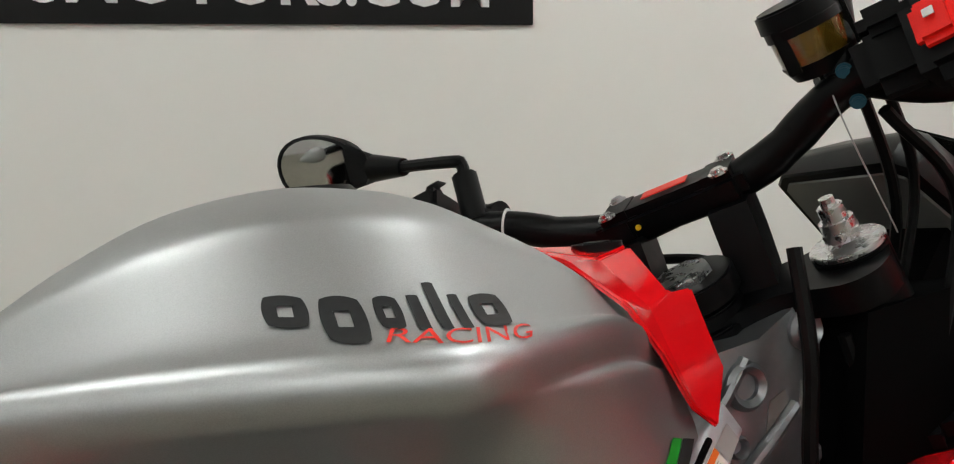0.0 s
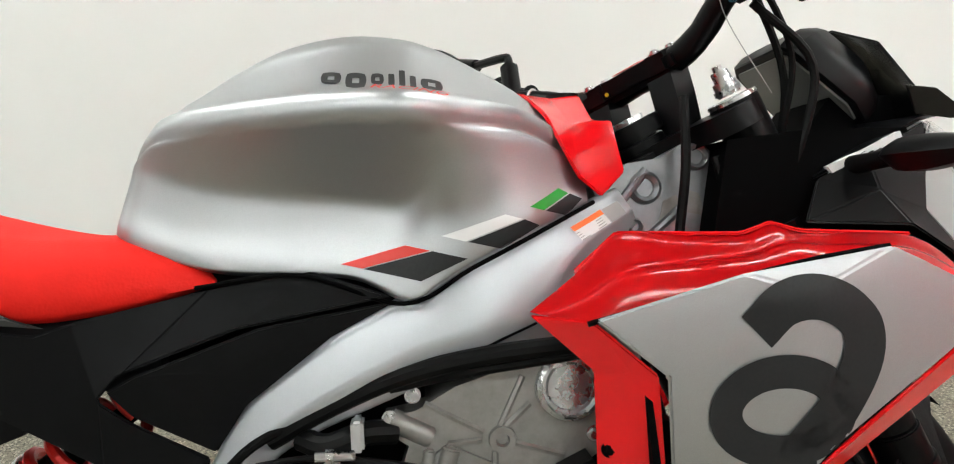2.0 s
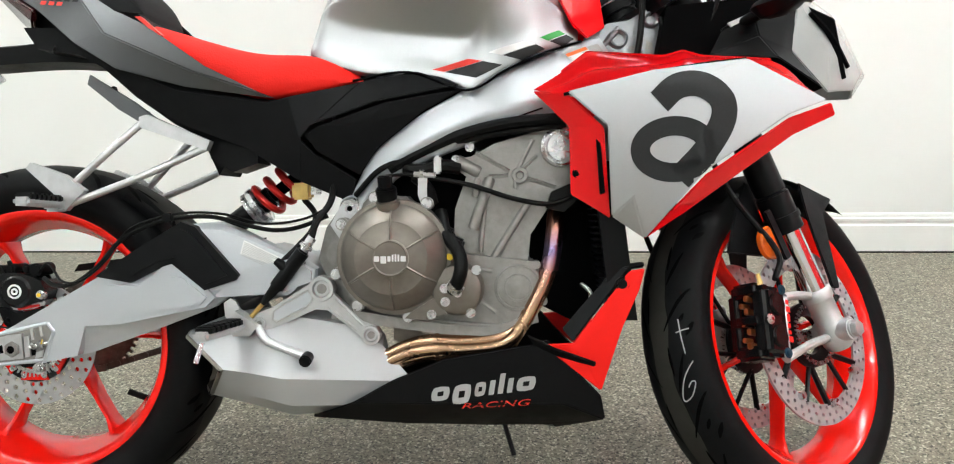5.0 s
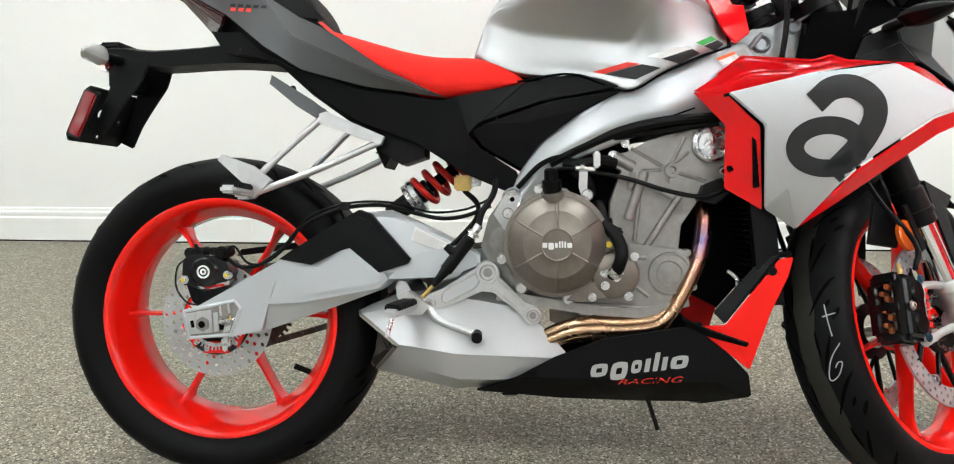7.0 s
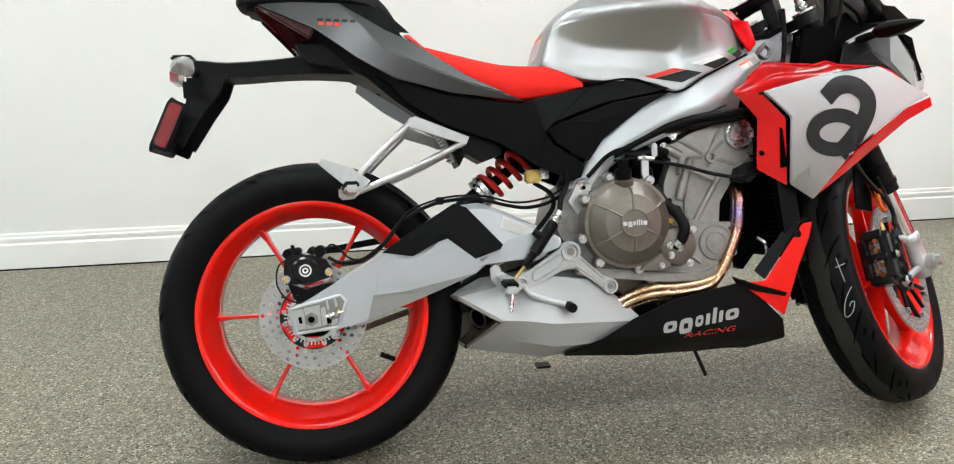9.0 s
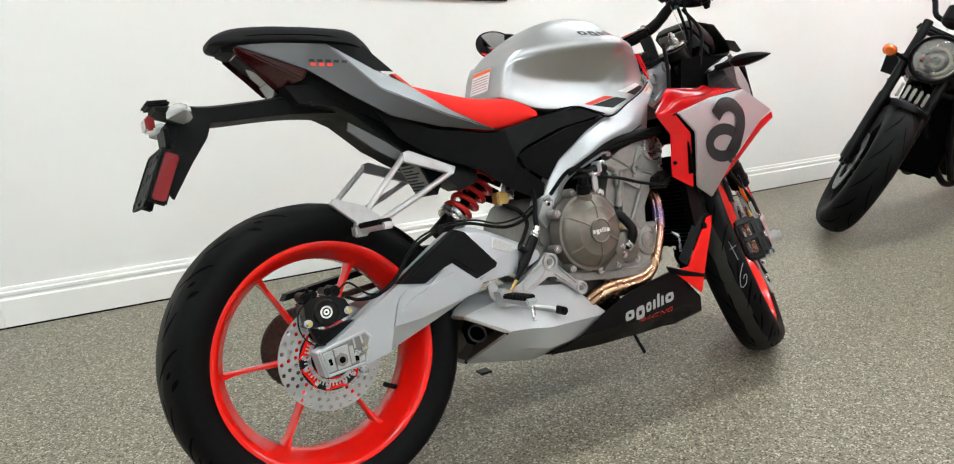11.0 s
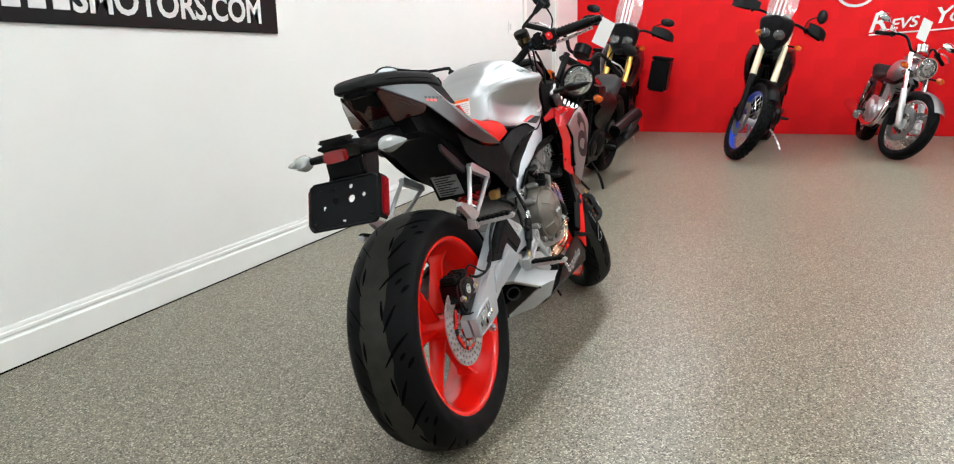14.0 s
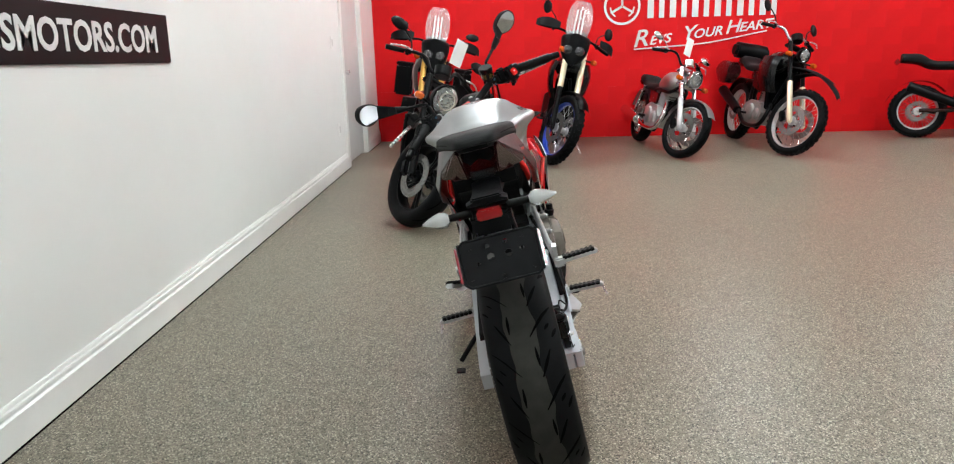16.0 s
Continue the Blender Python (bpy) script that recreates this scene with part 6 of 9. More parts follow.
part("red_wing", facets({"a": (0.915, -0.172, 0.322), "b": (0.968, -0.178, 0.325), "c": (1.058, -0.180, 0.442), "d": (1.083, -0.178, 0.446), "e": (1.074, -0.178, 0.412), "f": (1.046, -0.178, 0.350), "g": (1.012, -0.172, 0.245), "h": (0.985, -0.182, 0.300)}, ["a b h", "b c d e h", "e f g h", "a h g"], 0.004, 0.002), SATIN_RED, belly, "red belly pan fin")
part("left_wing", mirror(facets({"a": (0.915, -0.172, 0.322), "b": (0.968, -0.178, 0.325), "c": (1.058, -0.180, 0.442), "d": (1.083, -0.178, 0.446), "e": (1.074, -0.178, 0.412), "f": (1.046, -0.178, 0.350), "g": (1.012, -0.172, 0.245), "h": (0.985, -0.182, 0.300)}, ["a b h", "b c d e h", "e f g h", "a h g"], 0.004, 0.002)), SATIN_RED, belly)
part("wing_edge", facets({"a": (0.950, -0.165, 0.345), "b": (0.968, -0.177, 0.326), "c": (1.058, -0.178, 0.443), "d": (1.083, -0.176, 0.447), "e": (1.084, -0.160, 0.453), "f": (1.040, -0.160, 0.447)}, ["a b c f", "c d e f"], 0.004, 0.002), PLASTIC, belly)
part("winglet", facets({"a": (0.892, -0.176, 0.340), "b": (0.935, -0.196, 0.322), "c": (1.002, -0.206, 0.300), "d": (1.000, -0.200, 0.292), "e": (0.94, -0.182, 0.306), "f": (0.905, -0.172, 0.322)}, ["a b e f", "b c d e"], 0.004, 0.0015), SATIN_BLACK, belly)
part("bolt", bolt((1.046, -0.182, 0.421), (0, -1, 0), 0.010, 0.004), SATIN_BLACK, belly)
part("side_stand", tube([(0.62, 0.13, 0.25), (0.60, 0.20, 0.19), (0.575, 0.275, 0.118)], 0.0095, 10), SATIN_BLACK, bike, "black side stand, folded out")
part("stand_foot", box((0.57, 0.285, 0.083), (0.040, 0.034, 0.006), 0.0025, pose(0, 0, 0, 12.86, 0, 0)), SATIN_BLACK, bike)
part("stand_feeler", cyl((0.845, -0.06, 0.178), (0.868, -0.078, 0.105), 0.0045, seg=8), SATIN_BLACK, bike)

# ---- rearsets, pegs, pillion brackets ----
RS_OUT = [(0.433, 0.344), (0.420, 0.354), (0.424, 0.368), (0.459, 0.381), (0.524, 0.421), (0.530, 0.430), (0.545, 0.436), (0.562, 0.428), (0.568, 0.412), (0.566, 0.404), (0.614, 0.358), (0.636, 0.350), (0.647, 0.336), (0.638, 0.320), (0.622, 0.320), (0.606, 0.336), (0.556, 0.376), (0.535, 0.378), (0.503, 0.364), (0.459, 0.345)]
rearset = part("rearset", prism(RS_OUT, -0.150, -0.134, 0.003), ALLOY, bike, "bright cast footrest hanger")
part("pocket", prism([(0.461, 0.373), (0.466, 0.379), (0.522, 0.410), (0.528, 0.404), (0.529, 0.394), (0.519, 0.382), (0.468, 0.357), (0.461, 0.361)], -0.1507, -0.145, 0.0), FRAME, rearset)
slot = [Vector((x, -0.151, z)) for x, z in ((0.461, 0.373), (0.466, 0.379), (0.522, 0.410), (0.528, 0.404), (0.529, 0.394), (0.519, 0.382), (0.468, 0.357), (0.461, 0.361))]
part("pocket_rim", join(*[tube([a, b], 0.0022, 6) for a, b in zip(slot, slot[1:] + slot[:1])]), ALLOY, rearset)
part("pocket_rim", join(tube([Vector((0.566, -0.151, 0.399)), Vector((0.616, -0.151, 0.350))], 0.0022, 6), tube([Vector((0.556, -0.151, 0.383)), Vector((0.606, -0.151, 0.342))], 0.0022, 6)), ALLOY, rearset)
for x, z, r in ((0.546, 0.413, 0.0215), (0.629, 0.334, 0.0165), (0.437, 0.354, 0.012)):
    part("boss", lathe([(r * 0.45, -0.149), (r * 0.6, -0.150), (r * 0.72, -0.156), (r * 0.95, -0.156), (r, -0.152), (r, -0.134)], 24, (x, 0, z), closed=False), ALLOY, rearset)
    part("bolt", bolt((x, -0.150, z), (0, -1, 0), r * 0.5, 0.003, False), CAST, rearset)


def foot_peg(root, way, length, rubber=True):
    """Ribbed peg with a rubber top and an end feeler."""
    w = Vector(way).normalized()
    r = Vector(root)
    m = Matrix.Translation(r) @ frame_of(w)
    base = box((0, 0, length / 2), (0.026, 0.014, length), 0.004)
    base.transform(m)
    ribs = []
    for i in range(7):
        b = box((0, 0.008, length * (0.14 + 0.12 * i)), (0.029, 0.013, length * 0.117), 0.003)
        b.transform(m)
        ribs.append(b)
    return base, ribs


for side in (1, -1):
    b, rb2 = foot_peg((0.405, -0.160, 0.352), (-0.12, -1, 0.02), 0.125)
    feeler = cyl((0.392, -0.278, 0.345), (0.385, -0.288, 0.315), 0.004, seg=8)
    if side < 0:
        b, rb2, feeler = mirror(b), [mirror(q) for q in rb2], mirror(feeler)
    peg = part("foot_peg", b, ALLOY, bike, "alloy foot peg with a ribbed rubber top")
    for q in rb2:
        part("rubber_rib", q, HOSE, peg)
    part("feeler", feeler, STEEL, peg)
    hang = prism([(0.385, 0.372), (0.40, 0.378), (0.44, 0.352), (0.425, 0.335), (0.395, 0.335)], -0.165, -0.135, 0.004)
    part("peg_clevis", hang if side > 0 else mirror(hang), ALLOY, peg)
part("left_rearset", mirror(prism(RS_OUT, -0.147, -0.130, 0.004)), ALLOY, bike)
pedal = part("brake_pedal", tube([(0.437, -0.158, 0.350), (0.452, -0.165, 0.330), (0.48, -0.172, 0.318), (0.53, -0.18, 0.302)], 0.0068, 10), ALLOY, bike, "alloy brake pedal")
part("pedal_tip", cyl((0.528, -0.178, 0.303), (0.530, -0.206, 0.300), 0.010, seg=14, bev=0.002), HOSE, pedal)
part("heel_plate", prism([(0.372, 0.388), (0.383, 0.396), (0.393, 0.392), (0.405, 0.365), (0.385, 0.35), (0.374, 0.365)], -0.140, -0.134, 0.003), ALLOY, rearset)
mc = part("rear_master_cylinder", cyl((0.466, -0.150, 0.414), (0.515, -0.146, 0.478), 0.0125, seg=16, bev=0.003), SATIN_BLACK, bike, "black rear brake master cylinder")
part("boot", cyl((0.468, -0.150, 0.417), (0.444, -0.152, 0.388), 0.010, 0.005, seg=12), HOSE, mc)
part("rod", cyl((0.424, -0.152, 0.366), (0.446, -0.152, 0.390), 0.004, seg=8), BRASS, mc)
part("inlet", cyl((0.488, -0.150, 0.445), (0.468, -0.148, 0.461), 0.010, 0.007, seg=12), HOSE, mc)
part("banjo", join(cyl((0.513, -0.146, 0.476), (0.530, -0.144, 0.500), 0.008, seg=12), cyl((0.518, -0.146, 0.483), (0.521, -0.146, 0.487), 0.012, seg=12)), STEEL, mc)
part("hose", tube([(0.528, -0.144, 0.498), (0.535, -0.135, 0.525), (0.555, -0.115, 0.56), (0.56, -0.10, 0.60)], 0.006, 8), HOSE, mc)
for x, z in ((0.505, 0.455), (0.475, 0.412), (0.515, 0.442)):
    part("bolt", bolt((x, -0.128, z), (0, -1, 0), 0.007, 0.006), STEEL, rearset)

for side in (1, -1):
    def sd(bm):
        return bm if side > 0 else mirror(bm)
    pb = part("pillion_bracket", sd(tube([(0.226, -0.112, 0.705), (0.16, -0.125, 0.645), (0.095, -0.136, 0.582)], 0.0068, 10)), ALLOY, bike, "bright alloy pillion footrest bracket")
    part("strut", sd(tube([(0.336, -0.114, 0.657), (0.22, -0.126, 0.606), (0.098, -0.138, 0.560)], 0.0068, 10)), ALLOY, pb)
    part("top_plate", sd(prism([(0.222, 0.712), (0.236, 0.716), (0.347, 0.668), (0.340, 0.652), (0.222, 0.694)], -0.121, -0.104, 0.004)), ALLOY, pb)
    part("foot_plate", sd(prism([(0.032, 0.624), (0.040, 0.634), (0.10, 0.612), (0.135, 0.585), (0.10, 0.550), (0.072, 0.552), (0.080, 0.580)], -0.146, -0.132, 0.004)), ALLOY, pb)
    b, rb2 = foot_peg((0.09, -0.148, 0.562), (0.08, -1, 0.04) if side > 0 else (-0.85, -0.30, 0.32), 0.115 if side > 0 else 0.085)
    pp = part("pillion_peg", sd(b), ALLOY, bike, "pillion foot peg with a rubber top")
    for q in rb2:
        part("rubber_rib", sd(q), HOSE, pp)
    part("clevis", sd(box((0.085, -0.148, 0.562), (0.03, 0.03, 0.026), 0.005)), ALLOY, pp)
part("horn_box", prism([(0.345, 0.668), (0.42, 0.655), (0.42, 0.63), (0.375, 0.615), (0.335, 0.64)], -0.09, -0.02, 0.005), SATIN_BLACK, bike)

# ---- front: tank nose, fairing, lamps ----
def strip_shape(pts, width, n=8, closed=False):
    """A flat ribbon in the xz plane along a smooth line."""
    line = spline([(x, 0, z) for x, z in pts], n)
    bm = bmesh.new()
    prev = None
    for i, p in enumerate(line):
        d = (line[min(i + 1, len(line) - 1)] - line[max(i - 1, 0)]).normalized()
        side = Vector((-d.z, 0, d.x))
        row = [bm.verts.new(p + side * width * (k / 4 - 0.5)) for k in range(5)]
        if prev:
            for k in range(4):
                bm.faces.new((prev[k], prev[k + 1], row[k + 1], row[k]))
        prev = row
    return bm


def laid_on(flat, target, lift=0.0012, way=(0, 1, 0)):
    """Lays a flat shape onto a surface, seen along way."""
    tree = BVHTree.FromBMesh(target)
    w = Vector(way)
    last = None
    for v in flat.verts:
        hit, normal, _, _ = tree.ray_cast(v.co - w * 1.0, w)
        if hit is None:
            hit, normal, _, _ = tree.find_nearest(v.co + w * (last if last is not None else -0.2))
        v.co = hit - w * lift
        last = hit.y
    return flat


def quad_patch(corners, nx=10, nz=6):
    (ax_, az), (bx, bz), (cx, cz), (dx, dz) = corners
    bm = bmesh.new()
    g = [[bm.verts.new(((1 - v) * ((1 - u) * ax_ + u * bx) + v * ((1 - u) * dx + u * cx), 0, (1 - v) * ((1 - u) * az + u * bz) + v * ((1 - u) * dz + u * cz))) for v in [j / nz for j in range(nz + 1)]] for u in [i / nx for i in range(nx + 1)]]
    for a, b in zip(g, g[1:]):
        for j in range(nz):
            bm.faces.new((a[j], b[j], b[j + 1], a[j + 1]))
    return bm


def word_shape(x, z, w, lo, hi, slope, shear=0.0):
    """One plain rounded shape of a word that is not spelt out; wide ones are rings."""
    n = 12
    bm = bmesh.new()
    g = {}
    k = 0.62 if w > 0.5 * (hi - lo) else 0.15
    for i in range(n + 1):
        for j in range(n + 1):
            u, v = 2 * i / n - 1, 2 * j / n - 1
            uu, vv = u * math.sqrt(1 - k * v * v / 2), v * math.sqrt(1 - k * u * u / 2)
            px, pz = (uu + 1) / 2 * w, lo + (vv + 1) / 2 * (hi - lo)
            g[i, j] = bm.verts.new((x + px + shear * pz, 0, z + pz + slope * px))
    for i in range(n):
        for j in range(n):
            if k > 0.5 and 4 <= i <= 7 and 4 <= j <= 7:
                continue
            bm.faces.new((g[i, j], g[i + 1, j], g[i + 1, j + 1], g[i, j + 1]))
    return bm


tank_shape = tank_skin()
tail_shape = facets(TAIL, TAIL_F, 0.004, 0.003)
for count, w, h, x0, z0, mat, note in ((5, 0.0110, 0.0060, 0.046, 0.920, DARK_DECAL, "small dark model lettering bar"), (3, 0.0110, 0.0065, 0.048, 0.9115, RED_DECAL, "small red model lettering bar")):
    for i in range(count):
        xa, za = x0 + i * 0.0165, z0 - i * 0.0020
        part("name_bar", laid_on(quad_patch(((xa, za), (xa + w, za - 0.0015), (xa + w + 0.002, za - 0.0015 + h), (xa + 0.002, za + h)), 3, 2), tail_shape), mat, tail, note)
for mat, lab_, q in ((RED_DECAL, "red flag stripe", ((0.737, 0.781), (0.757, 0.776), (0.822, 0.790), (0.799, 0.796))), (DARK_DECAL, "charcoal stripe", ((0.7585, 0.7755), (0.812, 0.762), (0.856, 0.781), (0.824, 0.7895))),
                     (WHITE_DECAL, "white flag stripe", ((0.833, 0.803), (0.855, 0.797), (0.910, 0.815), (0.893, 0.820))), (DARK_DECAL, "charcoal stripe", ((0.857, 0.7965), (0.889, 0.788), (0.927, 0.808), (0.912, 0.8145))),
                     (GREEN_DECAL, "green flag stripe", ((0.918, 0.826), (0.932, 0.822), (0.962, 0.838), (0.951, 0.843))), (DARK_DECAL, "charcoal stripe", ((0.934, 0.8215), (0.958, 0.816), (0.978, 0.832), (0.964, 0.8375)))):
    part("flag_stripe", laid_on(quad_patch(q), tank_shape), mat, tank, lab_)
# warning sticker on the frame spar
spar_shape = spar_bm()
for name, mat, lab_, lift, q in (("sticker", WHITE_DECAL, "white and orange warning sticker", 0.0012, ((0.962, 0.804), (0.974, 0.790), (1.010, 0.806), (0.998, 0.820))), ("sticker_band", ORANGE_DECAL, "", 0.0018, ((0.962, 0.804), (0.966, 0.7995), (1.002, 0.8155), (0.998, 0.820))), ("sticker", GREY_DECAL, "grey data plate", 0.0012, ((1.000, 0.820), (1.011, 0.8065), (1.030, 0.815), (1.020, 0.828)))):
    part(name, laid_on(quad_patch(q), spar_shape, lift), mat, frame_r, lab_)
for i in range(4):
    a0 = Vector((0.968 + i * 0.0019, 0, 0.7975 - i * 0.0022))
    part("print_line", laid_on(quad_patch(((a0.x, a0.z), (a0.x + 0.0006, a0.z - 0.0007), (a0.x + 0.031, a0.z + 0.0139), (a0.x + 0.0304, a0.z + 0.0146)), 6, 1), spar_shape, 0.0018), GREY_DECAL, frame_r)
# brand bars and lettering on the tank shoulder
x = 0.731
for w, lo, hi in ((0.019, 0, 0.7), (0.019, -0.28, 0.7), (0.0115, 0, 0.7), (0.0055, 0, 0.72), (0.0055, 0, 1.0), (0.0055, 0, 0.72), (0.020, 0, 0.7)):
    zb = 0.9465 - (x - 0.731) * 0.13
    part("name_bar", laid_on(word_shape(x, zb, w, lo * 0.019, hi * 0.019, -0.13), tank_shape), DARK_DECAL, tank, "charcoal brand lettering bar")
    x += w + 0.004
tx = text_mesh("RACING", 0.0072, 0.0, 0.3)
bmesh.ops.triangulate(tx, faces=tx.faces)
tx.transform(Matrix.Translation((0.775, 0, 0.9365)) @ pose(0, 0, 0, 90, 0, 0) @ pose(0, 0, 0, 0, 0, -8) @ Matrix.Diagonal((2.6, 1, 1, 1)))
part("lettering", laid_on(tx, tank_shape), RED_DECAL, tank, "red sloping lettering")
# the same on the belly pan
belly_shape = facets(BELLY, BELLY_F, 0.004, 0.003)
x = 0.731
for w, lo, hi in ((0.030, 0, 0.7), (0.030, -0.28, 0.7), (0.018, 0, 0.7), (0.009, 0, 0.72), (0.009, 0, 1.0), (0.009, 0, 0.72), (0.031, 0, 0.7)):
    zb = 0.2265 + (x - 0.731) * 0.12
    part("name_bar", laid_on(word_shape(x, zb, w, lo * 0.034, hi * 0.034, 0.12, 0.17), belly_shape), GREY_DECAL, belly, "silver-grey brand lettering bar")
    x += w + 0.006
tx = text_mesh("RACING", 0.0165, 0.0, 0.3)
bmesh.ops.triangulate(tx, faces=tx.faces)
tx.transform(Matrix.Translation((0.780, 0, 0.2125)) @ pose(0, 0, 0, 90, 0, 0) @ pose(0, 0, 0, 0, 0, 4) @ Matrix.Diagonal((1.85, 1, 1, 1)))
part("lettering", laid_on(tx, belly_shape), RED_DECAL, belly, "red sloping lettering")
# warning label on the back of the tank
def on_back(y0, z0, y1, z1, mat, name, label, lift=0.0012):
    q = quad_patch(((y0, z0), (y1, z0), (y1, z1), (y0, z1)), 6, 6)
    for v in q.verts:
        v.co = Vector((0.0, v.co.x, v.co.z))
    part(name, laid_on(q, tank_shape, lift, (1, 0, 0)), mat, tank, label)


on_back(-0.034, 0.847, 0.052, 0.903, WHITE_DECAL, "warning_label", "white and orange warning label")
on_back(-0.033, 0.893, 0.051, 0.902, ORANGE_DECAL, "label_band", "orange label band", 0.0018)
for i in range(6):
    on_back(-0.030 + 0.004 * (i % 2), 0.852 + i * 0.0065, 0.047, 0.8545 + i * 0.0065, GREY_DECAL, "print_line", "", 0.0018)
part("filler_cap", lathe([(0.001, 0.0), (0.036, 0.0), (0.04, -0.004), (0.04, -0.012)], 32, closed=False), SATIN_BLACK, tank).matrix_local = Matrix.Translation((0.77, 0, 1.0135)) @ pose(0, 0, 0, 90, 0, 0)

NOSE = {"a": (0.918, -0.010, 0.953), "a2": (0.931, -0.050, 0.944), "b": (0.942, -0.102, 0.918), "c": (0.955, -0.116, 0.889), "d": (0.972, -0.116, 0.852), "e": (0.998, -0.100, 0.832), "f": (1.033, -0.066, 0.858), "g": (1.026, -0.050, 0.915), "h": (1.005, -0.052, 0.914), "i": (1.000, -0.018, 0.946), "j": (0.965, -0.035, 0.940), "k": (0.972, -0.078, 0.908)}
NOSE_F = ["a a2 j", "a2 b k j", "b c d k", "d e f k", "k f g h", "j k h i"]
nose = part("tank_front_cover", facets(NOSE, NOSE_F, 0.004, 0.003), RED, bike, "gloss red plastic ahead of the tank", 30)
part("left_half", mirror(facets(NOSE, NOSE_F, 0.004, 0.003)), RED, nose, "", 30)
part("bridge", facets({"a": (0.918, -0.011, 0.953), "b": (0.918, 0.011, 0.953), "c": (0.965, 0.035, 0.940), "d": (1.0, 0.018, 0.946), "e": (1.0, -0.018, 0.946), "f": (0.965, -0.035, 0.940)}, ["a b c d e f"], 0.004, 0.002, (0, 0, -1)), RED, nose)
part("ignition_lock", lathe([(0.001, -0.004), (0.010, -0.004), (0.011, 0.0), (0.017, 0.0), (0.019, -0.003), (0.019, 0.03)], 24, closed=False), SATIN_BLACK, bike, "black ignition lock barrel").matrix_local = Matrix.Translation((0.985, 0, 0.950)) @ pose(0, 0, 0, -90, 0, 0) @ pose(0, 0, 0, 0, 0, 0)
part("bolt", bolt((1.004, -0.086, 0.853), (0.3, -1, 0.1), 0.006, 0.002), DARK, nose)

FAIR = {"A": (0.957, -0.222, 0.726), "B0": (1.091, -0.217, 0.757), "B": (1.236, -0.207, 0.773), "B2": (1.262, -0.207, 0.760), "C": (1.363, -0.195, 0.709), "C1": (1.30, -0.208, 0.686), "D": (1.081, -0.190, 0.495), "E": (1.029, -0.188, 0.531), "F": (1.020, -0.216, 0.672), "G": (1.150, -0.222, 0.738), "G2": (1.061, -0.205, 0.562), "H": (1.170, -0.215, 0.600)}
FAIR_F = ["A B0 G F", "B0 B G", "B B2 C G", "C C1 H G", "H D G2", "G H G2", "F G G2 E", "E G2 D"]
fair_bm = facets(FAIR, FAIR_F, 0.005, 0.007)
fair = part("fairing_panel", fair_bm.copy(), SILVER, bike, "satin silver side fairing with a large charcoal emblem", 12)
part("fairing_panel", mirror(fair_bm), SILVER, bike, "satin silver side fairing", 12)
emblem = [strip_shape([(1.098, 0.7065), (1.125, 0.730), (1.160, 0.733), (1.192, 0.712), (1.196, 0.678), (1.170, 0.632), (1.130, 0.588)], 0.040)]
ring = [(1.122 + 0.052 * math.cos(a), 0.634 + 0.036 * math.sin(a)) for a in [2 * math.pi * k / 14 + 0.3 for k in range(15)]]
emblem.append(strip_shape(ring, 0.030, 4))
for e in emblem:
    part("emblem_stroke", laid_on(e, fair_bm, 0.0016), DARK_DECAL, fair, "charcoal emblem stroke")
DUCT_UP = ((0.905, -0.198, 0.733), (0.950, -0.183, 0.762), (0.994, -0.171, 0.796), (1.056, -0.164, 0.792), (1.118, -0.160, 0.788), (1.150, -0.155, 0.797), (1.180, -0.156, 0.787), (1.290, -0.160, 0.778), (1.345, -0.176, 0.728))
DUCT_LOW = ((0.930, -0.207, 0.726), (0.965, -0.214, 0.722), (1.005, -0.214, 0.728), (1.060, -0.213, 0.741), (1.115, -0.210, 0.753), (1.150, -0.207, 0.761), (1.185, -0.205, 0.766), (1.262, -0.200, 0.756), (1.350, -0.190, 0.720))


def duct_bm():
    """The duct's skin between panel edge and top edge, pressed into long ridges and hollows."""
    rows = []
    for k, (u, l) in enumerate(zip(DUCT_UP, DUCT_LOW)):
        u, l = Vector(u), Vector(l)
        amp = (0.15, 0.6, 1.0, 1.1, 1.0, 0.9, 0.7, 0.35, 0.0)[k]
        away = Vector((0, -0.8, 0.6))
        rows.append([l.lerp(u, t) + away * (d * amp) for t, d in ((0.0, 0.0), (0.10, 0.003), (0.25, 0.0060), (0.38, 0.0065), (0.46, 0.0040), (0.53, -0.0005), (0.62, -0.0010), (0.78, 0.0020), (0.92, 0.0020), (1.0, 0.0))])
    bm = loft(rows, 5, 2)
    bmesh.ops.solidify(bm, geom=bm.faces[:], thickness=0.003)
    return bm


FOLD = {"a": (0.950, -0.183, 0.763), "b": (0.994, -0.171, 0.797), "c": (1.118, -0.160, 0.789), "d": (1.150, -0.155, 0.798), "e": (1.18, -0.156, 0.788), "f": (1.29, -0.160, 0.779), "g": (1.30, -0.10, 0.768), "h": (1.17, -0.10, 0.772), "i": (1.02, -0.12, 0.764), "j": (0.965, -0.14, 0.752)}
FOLD_F = ["a b i j", "b c h i", "c d h", "d e h", "e f g h"]
duct = part("fairing_duct", duct_bm(), RED, bike, "gloss red fairing inner duct", 60)
part("top_fold", facets(FOLD, FOLD_F, 0.004, 0.002, (0, 0, -1)), RED, duct, "", 25)
